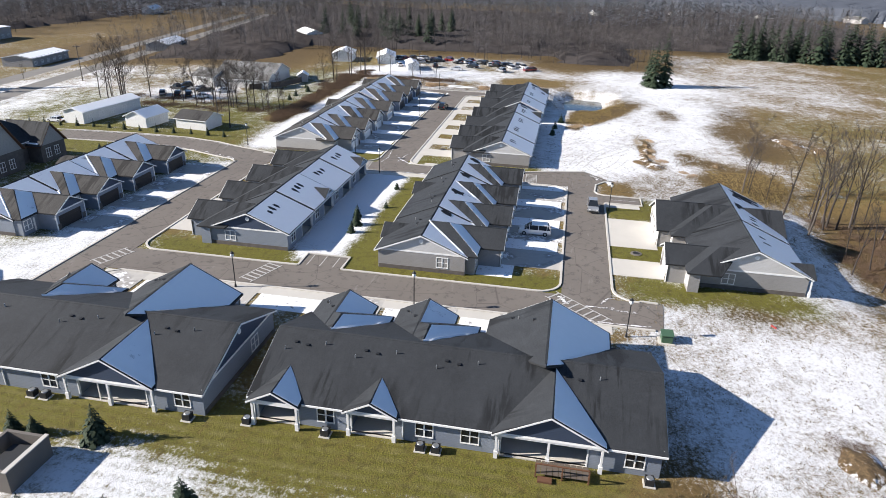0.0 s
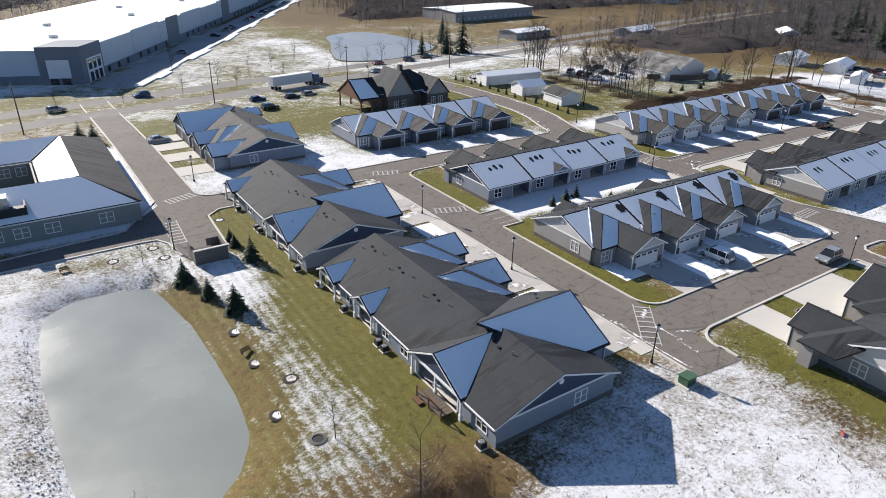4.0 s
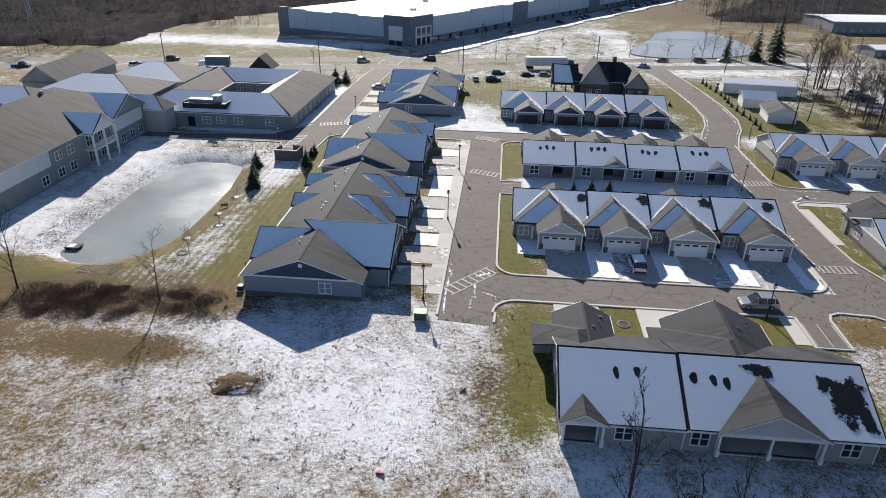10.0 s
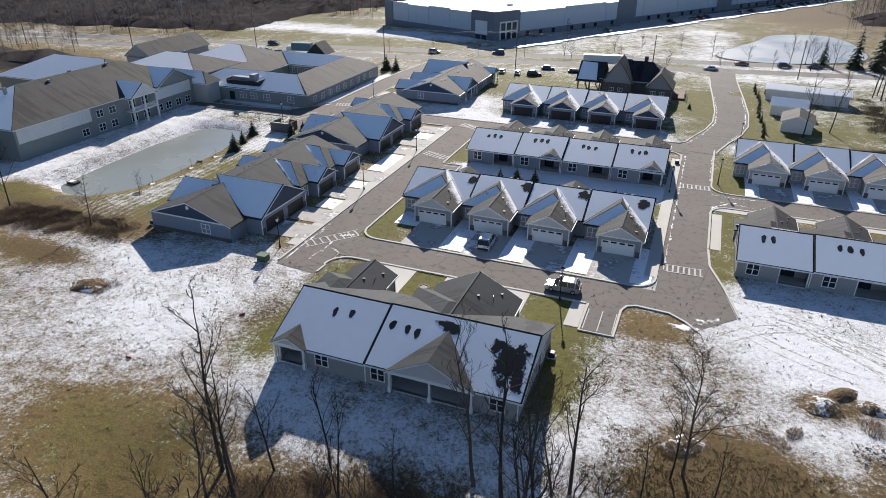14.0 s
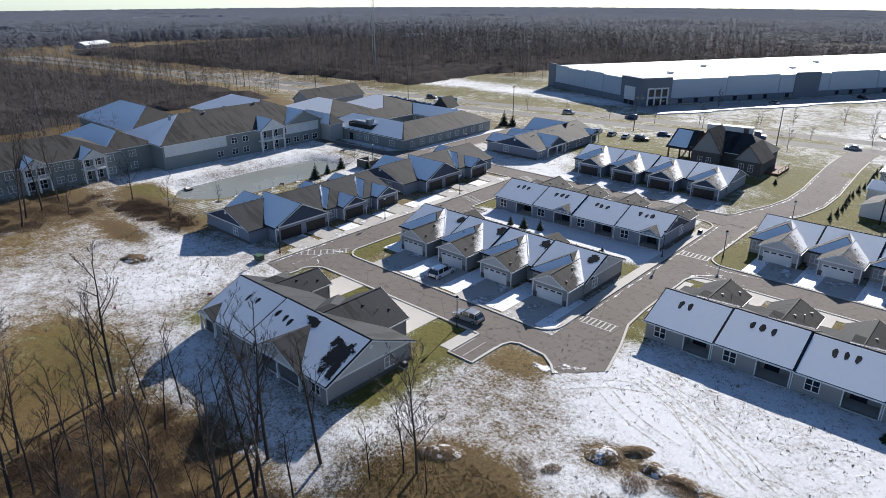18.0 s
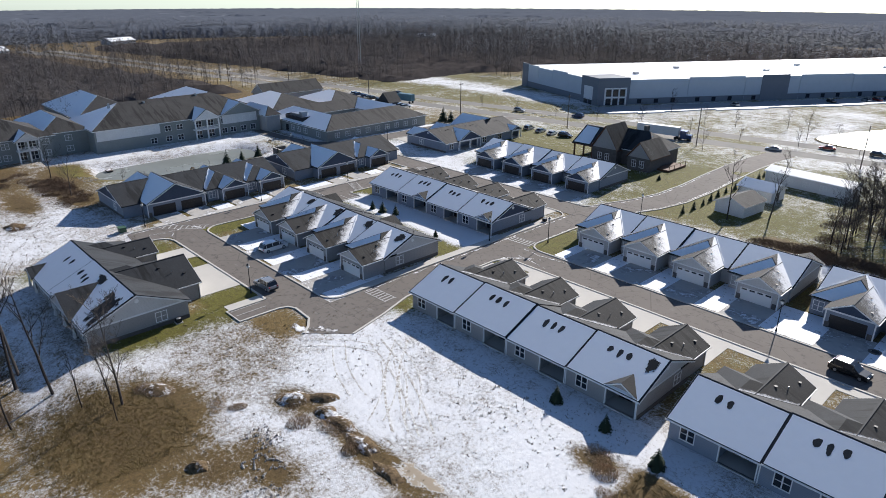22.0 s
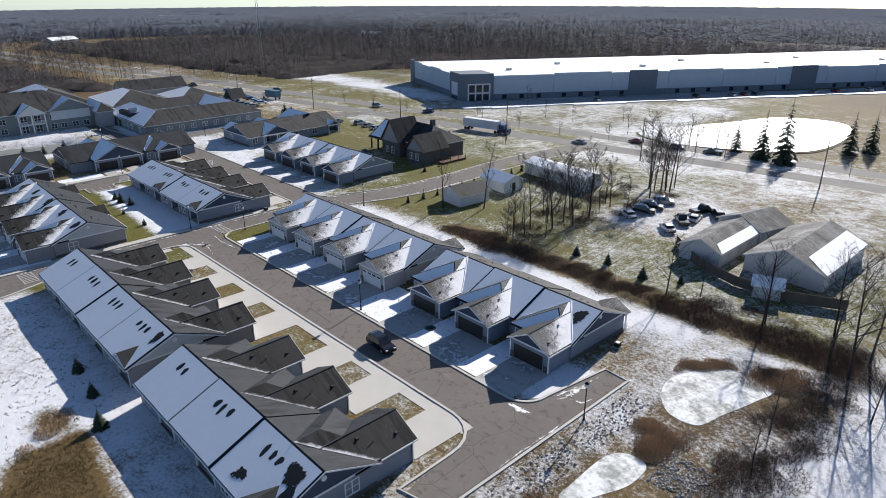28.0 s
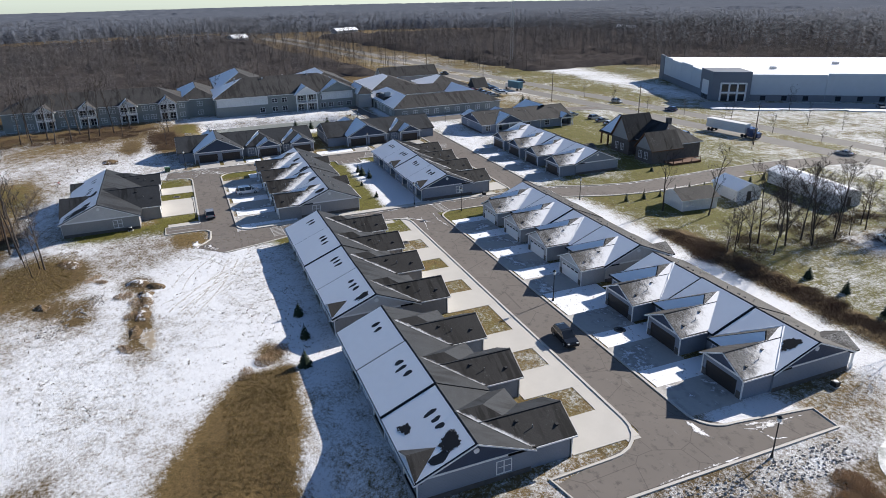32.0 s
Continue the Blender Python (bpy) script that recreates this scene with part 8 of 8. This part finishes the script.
# manhole rings on the lawns
T = thing("drain_cover", "round concrete drain ring set in the lawn", "drain", "lawn drains")
n = 20
b = Build()
for k in range(n):
    a0, a1 = math.tau * k / n, math.tau * (k + 1) / n
    b.prism([(0.55 * math.cos(a0), 0.55 * math.sin(a0), 0.12), (0.85 * math.cos(a0), 0.85 * math.sin(a0), 0.06), (0.85 * math.cos(a1), 0.85 * math.sin(a1), 0.06), (0.55 * math.cos(a1), 0.55 * math.sin(a1), 0.12)], 0.08)
part("ring", b, CONC_WALL, T)
part("grate", Build().tube((0, 0, 0), (0, 0, 0.06), 0.55, n=16), METAL_DARK, T)
for x, y in ((3.1, 57.0), (63.6, 45.6), (155.0, 101.0), (112.0, 84.4)):
    copy_thing(T, pose(x, y, 0.0))
drop(T)
T = thing("dock_platform", "small dark floating platform on the pond ice", "platform")
part("deck", Build().box((-15.9, 58.3, -0.99), (-13.7, 59.8, -0.89)), WOOD_POLE, T)
part("float", Build().box((-15.8, 58.4, -1.3), (-15.3, 59.7, -0.99)), METAL_DARK, T)
part("float", Build().box((-14.3, 58.4, -1.3), (-13.8, 59.7, -0.99)), METAL_DARK, T)
part("snow_cap", Build().box((-15.6, 58.5, -0.89), (-14.5, 59.6, -0.84)), RIB_SNOW, T, "cap of snow")

# fence round the neighbouring yard
T = thing("fence", "weathered brown board fence round the yard", "fence")
line = [(163.0, 156.0), (170.5, 149.2), (178.5, 146.2), (186.5, 146.4), (194.0, 149.8)]
for k in range(len(line) - 1):
    (x0, y0), (x1, y1) = line[k], line[k + 1]
    L = math.hypot(x1 - x0, y1 - y0)
    m = max(2, int(L / 2.4))
    for j in range(m):
        f0, f1 = j / m, (j + 1) / m
        p, q = (x0 + (x1 - x0) * f0, y0 + (y1 - y0) * f0), (x0 + (x1 - x0) * f1, y0 + (y1 - y0) * f1)
        part("post", Build().box((p[0] - 0.07, p[1] - 0.07, 0), (p[0] + 0.07, p[1] + 0.07, 1.9)), WOOD_POLE, T)
        part("panel", wall(Build(), p, q, 0.1, 1.8, 0.05), WOOD_POLE, T)

# traces in the snow, mud and loose things
TRACK, t, b = material("churned_snow", 0.8)
n2, n3 = noise_tex(t, coords(t), 1.6, 5, 0.7), noise_tex(t, coords(t), 7, 4, 0.7)
s = maths(t, "ADD", maths(t, "MULTIPLY", n2, 0.6), maths(t, "MULTIPLY", n3, 0.4))
t.links.new(mix(t, ramp(t, s, (0.42, 0), (0.56, 1)), (0.26, 0.23, 0.18), (0.78, 0.78, 0.78)), b.inputs["Base Color"])
bump(t, b, s, 0.6, 0.05)


def rut(x0, y0, x1, y1, bow, w):
    n = 12
    L = math.hypot(x1 - x0, y1 - y0)
    nx, ny = -(y1 - y0) / L, (x1 - x0) / L
    for side, o in enumerate((-0.85, 0.85)):
        line = [(x0 + (x1 - x0) * k / n + nx * (o + bow * math.sin(math.pi * k / n)), y0 + (y1 - y0) * k / n + ny * (o + bow * math.sin(math.pi * k / n))) for k in range(n + 1)]
        ribbon("tyre_track", line, w, 0.012 + 0.003 * (int(x0 * 10 + y0) % 9) + 0.0015 * side, TRACK, "tyre track pressed into the snow", 0.02, "tyre track")


rut(106.5, 54.2, 126.8, 45.5, 0.8, 0.28)
rut(109, 57, 124.4, 43.8, -1.2, 0.3)
rut(108, 55.4, 123.0, 46.6, 1.6, 0.2)
rut(104, 50, 116, 44.5, -0.8, 0.22)
rut(112, 52, 121, 43.0, 0.9, 0.2)
rut(101, 47, 109, 53, 0.8, 0.2)
# snow left on the asphalt by the plough
for k, (x, y, rx, ry) in enumerate(((176.2, 95.6, 1.9, 0.5), (178.6, 103.4, 0.6, 2.6), (96.8, 48.4, 2.0, 0.8), (99.8, 50.9, 1.6, 0.8))):
    soft_patch("snow_patch", x, y, rx * 1.5, ry * 1.4, 0.058, SNOW_RAG, "thin rag of snow left on the asphalt", "snow", k)


def snow_line(line, w, seed):
    """A ragged streak of snow left on the asphalt."""
    r = random.Random(seed)
    fine = [Vector(line[0])]
    for p in line[1:]:
        q, p = fine[-1].copy(), Vector(p)
        n = max(2, int((p - q).length / 0.9))
        fine += [q.lerp(p, k / n) for k in range(1, n + 1)]
    verts, faces, depth = [], [], []
    for k, p in enumerate(fine):
        d = (fine[min(k + 1, len(fine) - 1)] - fine[max(k - 1, 0)]).normalized()
        side = Vector((-d.y, d.x))
        c, ww = p + side * r.uniform(-0.15, 0.15) * w, w * r.uniform(0.5, 1.4)
        for j in range(5):
            q = c + side * ww * (j - 2) / 2
            verts.append((q.x, q.y, ground_height(q.x, q.y) + 0.06))
            depth.append((-0.4, 0.25, 0.56, 0.25, -0.4)[j] - (0.5 if k in (0, len(fine) - 1) else 0) + r.uniform(-0.12, 0.12))
        if k:
            for j in range(4):
                a = (k - 1) * 5 + j
                faces.append((a, a + 5, a + 6, a + 1))
    m = bpy.data.meshes.new("snow_streak")
    m.from_pydata(verts, [], faces)
    m.attributes.new("layer_depth", "FLOAT", "POINT").data.foreach_set("value", depth)
    m.materials.append(SNOW_RAG)
    tagged(new("snow_streak", m), "ragged streak of snow left on the asphalt", "snow", "", "structure")


for k, (line, w) in enumerate((
        (((45.3, 54.5), (45.3, 51), (44.7, 46.1)), 0.6), (((44.5, 54.3), (46.3, 56), (48.3, 57)), 0.95), (((45.4, 51.6), (48.1, 50.3), (48.4, 47)), 0.55),
        (((41.7, 60), (41.6, 52), (41.8, 44.4)), 0.6), (((46, 45.6), (47.7, 44.9)), 0.7),
        (((93.4, 118), (93.4, 100), (93.3, 62)), 0.45), (((98.6, 118), (98.5, 101)), 0.4),
        (((98.3, 84), (99.2, 88.8), (101.6, 91.6), (105, 93.6)), 0.6), (((98.2, 95.2), (103, 94.6), (110, 95.4)), 0.45), (((99.5, 92), (104, 91.4), (109, 90.4)), 0.4),
        (((90, 123.4), (93.6, 126), (96.4, 134), (98.6, 144), (98.8, 156), (97.8, 172)), 0.6), (((101.2, 128.4), (104, 136), (105.5, 146), (105.6, 158), (104.8, 174)), 0.5),
        (((96.6, 48.4), (99.8, 50.6), (101.4, 52.6)), 0.9), (((177.4, 100), (178.4, 104), (178.8, 108.6)), 0.45), (((181.4, 86), (181.3, 92), (181.4, 97)), 0.4), (((177.5, 99), (178.6, 101.4), (180.6, 101.8), (181.2, 104)), 0.4))):
    snow_line(line, w, k)


def mound(x, y, rx, ry, h, a, seed):
    """A spoil heap grown over with dead grass."""
    r = random.Random(seed)
    w = [(r.uniform(0, 6.28), r.choice((1, 2, 3, 5)), r.uniform(0.04, 0.12)) for k in range(5)]
    b = Build()
    rows = []
    for i in range(7):
        f = 1 - i / 6.5
        row = []
        for k in range(22):
            t = k * math.tau / 22
            s = f * (1 + sum(q * math.sin(n * t + p) for p, n, q in w)) + r.uniform(-0.03, 0.03)
            px, py = rx * s * math.cos(t), ry * s * math.sin(t)
            row.append((x + px * math.cos(a) - py * math.sin(a), y + px * math.sin(a) + py * math.cos(a), h * 0.65 * (math.sin((1 - f) * 1.57) + r.uniform(-0.04, 0.04)) - 0.04))
        rows.append(row)
    for i in range(6):
        for k in range(22):
            b.poly([rows[i][k], rows[i][(k + 1) % 22], rows[i + 1][(k + 1) % 22], rows[i + 1][k]])
    b.poly(rows[6])
    tagged(part("earth_mound", b, HEAP), "brown earth heap with dead grass and snow patches", "mound", "", "structure")


HEAP, t, b = material("grown_over_spoil", 0.95)
n1, n2, n3 = noise_tex(t, coords(t), 0.5, 5, 0.6), noise_tex(t, coords(t), 2.4, 6, 0.7), noise_tex(t, coords(t), 9, 4, 0.7)
s = maths(t, "ADD", maths(t, "MULTIPLY", n1, 0.7), maths(t, "MULTIPLY", n2, 0.5))
c = mix(t, ramp(t, n2, (0.35, 0), (0.65, 1)), (0.085, 0.058, 0.03), (0.26, 0.175, 0.09))
c = mix(t, maths(t, "MULTIPLY", n3, 0.45), c, (0.05, 0.035, 0.02))
t.links.new(mix(t, ramp(t, s, (0.64, 0), (0.70, 0.9)), c, (0.8, 0.81, 0.83)), b.inputs["Base Color"])
bump(t, b, maths(t, "ADD", n2, n3), 0.9, 0.2)
mound(111.1, 38.6, 2.2, 1.7, 1.0, 0.9, 1)
mound(115.7, 39.8, 1.5, 1.3, 0.8, 0.4, 2)
mound(113.2, 41.4, 1.9, 1.2, 0.8, 0.8, 3)
mound(118.6, 40.0, 2.6, 1.1, 0.6, 0.15, 4)
mound(123.2, 39.4, 3.0, 1.1, 0.7, 0.05, 5)
mound(128.6, 38.7, 2.4, 1.0, 0.5, 0.0, 6)
mound(97.8, 27.6, 2.6, 1.6, 0.7, 0.5, 7)
mound(21.5, 29.3, 2.7, 2.0, 1.0, 0.3, 8)
mound(114.5, 25.2, 1.3, 1.0, 0.9, 0.3, 9)
mound(139.9, 4.3, 5.5, 2.6, 1.2, 0.4, 10)
mound(133.6, -0.8, 2.6, 1.7, 1.5, 0.2, 11)
soft_patch("mud_patch", 131.2, 40.6, 5.0, 1.9, 0.012, MUD_SHEET, "tan frozen mud where snow has gone", "mud", 4, 0.1)
T = thing("deck", "small weathered wooden deck with railing behind a porch", "deck")
for k in range(9):
    part("board", Build().box((14.0, 53.0 + k * 0.5, 0.42), (15.6, 53.46 + k * 0.5, 0.48)), WOOD_POLE, T)
for x, y in ((14.05, 53.0), (14.05, 55.2), (14.05, 57.4)):
    part("post", Build().box((x - 0.06, y - 0.06, 0), (x + 0.06, y + 0.06, 1.4)), BROWNWOOD, T)
part("rail", Build().box((13.98, 53.0, 1.4), (14.12, 57.4, 1.48)), BROWNWOOD, T)
part("step", Build().box((13.4, 56.0, 0), (14.0, 57.2, 0.2)), BROWNWOOD, T)


BENCHWOOD = plain("tan_bench_wood", (0.36, 0.22, 0.10), 0.7, 0.2, 3)
RED_PLASTIC = plain("red_plastic", (0.38, 0.05, 0.04), 0.5, 0.15, 3)


# lots far off: simple cars in rows
def far_car(paint, label):
    T = thing("car", label, "car", "cars in far lots")
    b = Build()
    b.prism([(-2.25, -0.88, 0.95), (2.2, -0.88, 0.85), (2.2, 0.88, 0.85), (-2.25, 0.88, 0.95)], 0.62)
    part("body", b, paint, T)
    c = Build()
    c.extrude([(-1.9, -0.78, 0.93), (1.1, -0.78, 0.9), (0.35, -0.7, 1.5), (-1.5, -0.7, 1.5)], (0, 1.5, 0))
    part("cabin", c, GLASS, T, "dark glass cabin")
    part("roof", Build().box((-1.5, -0.68, 1.5), (0.35, 0.68, 1.54)), paint, T)
    for x in (-1.4, 1.4):
        for s in (-1, 1):
            part("wheel", Build().tube((x, s * 0.68, 0.32), (x, s * 0.9, 0.32), 0.32, n=10), TYRE, T)
    return T


lot_cars = [far_car(p, l) for p, l in ((P_BLACK, "black car in a distant lot"), (P_SILVER, "grey car in a distant lot"), (P_WHITE, "white car in a distant lot"), (P_BLUE, "blue car in a distant lot"), (P_RED, "red car in a distant lot"))]
r = random.Random(23)
spots = []
for v in range(40, 280, 6):
    if r.random() < (0.12 if v < 120 else 0.55):
        spots.append((8.5 + 0.848 * 12 + 0.53 * v, 252.5 - 0.53 * 12 + 0.848 * v, -2.93, -32 + 180 * r.randint(0, 1)))
for k in range(34):
    f = k / 33
    x, y = 238 + 8 * math.sin(f * 2.6) - 10 * f * f + r.uniform(-5, 5), 134 - 62 * f + r.uniform(-2, 2)
    spots.append((x, y, 0.0, r.uniform(0, 360)))
spots += [(55.0, 192.3, -1.2, 10), (60.7, 193.7, -1.3, 10), (45.6, 194.7, -1.3, 10)]
spots += [(-30 - 3.1 * k, 176 + 0.4 * k, 0.0, 80) for k in range(14) if k % 4 != 3]
for x, y, z, a in spots:
    copy_thing(r.choice(lot_cars[:2] + lot_cars), pose(x, y, max(z, ground_height(x, y)) if z == 0 else z, 0, 0, a))
for o in lot_cars:
    drop(o)

# young trees in mulch rings on the lawn
for k, (x, y) in enumerate(((2.6, 79.2), (2.5, 72.0), (4.5, 67.0), (1.4, 62.6), (-6.4, 105.6), (-0.7, 107.2), (0.0, 103.1), (10.6, 112.6))):
    z, rr = ground_height(x, y), random.Random(k + 40)
    rings = [[(x + math.cos(j * 0.3927) * d * rr.uniform(0.88, 1.1), y + math.sin(j * 0.3927) * d * rr.uniform(0.88, 1.1), z + h) for j in range(16)] for d, h in ((0.95, -0.02), (0.75, 0.035), (0.55, 0.02))]
    b = Build()
    for a, c in zip(rings, rings[1:]):
        for j in range(16):
            i = (j + 1) % 16
            b.poly([a[j], a[i], c[i], c[j]])
    T = thing("tree_ring", "ring of dark mulch with thin snow on the lawn", "mulch ring", "mulch rings by the pond")
    part("mulch", b, BARK, T)
    b = Build()
    b.poly([(px, py, pz + 0.01) for px, py, pz in rings[2]])
    part("snow_fill", b, TRACK, T, "thin snow lying inside the ring")
    part("stem", Build().tube((x, y, z - 0.1), (x + 0.05, y, z + 1.9), 0.03, 0.012, 6).tube((x + 0.02, y, z + 1.0), (x + 0.4, y + 0.15, z + 1.9), 0.014, 0.005, 5).tube((x + 0.03, y, z + 1.2), (x - 0.35, y - 0.1, z + 2.0), 0.014, 0.005, 5), BARK, T)
for x, y, a, l in ((2.2, 74.6, 20, "small tan wooden bench on the lawn"), (-12.4, 105.9, 10, "small tan wooden bench by the pond")):
    T = thing("bench", l, "bench", "", pose(x, y, ground_height(x, y), 0, 0, a) @ Matrix.Scale(0.75, 4))
    for j in range(3):
        part("slat", Build().box((-0.8, -0.25 + j * 0.18, 0.42), (0.8, -0.1 + j * 0.18, 0.47)), BENCHWOOD, T)
    part("backrest", Build().box((-0.8, 0.28, 0.5), (0.8, 0.33, 0.9)), BENCHWOOD, T)
    for sx in (-0.7, 0.7):
        part("leg", Build().box((sx - 0.05, -0.22, 0), (sx + 0.05, 0.3, 0.42)), BENCHWOOD, T)
# red drain ends left in the field
for x, y in ((38.7, 18.7), (45.1, 30.8)):
    T = thing("pipe_end", "short red plastic pipe sticking out of the snow", "pipe", "red pipes", pose(x, y, 0, 0, 0, x * 9))
    part("pipe", Build().tube((-0.3, 0, 0.05), (0.35, 0, 0.16), 0.11, n=10), RED_PLASTIC, T)
    part("cap", Build().tube((0.35, 0, 0.16), (0.42, 0, 0.17), 0.14, n=10), RED_PLASTIC, T)
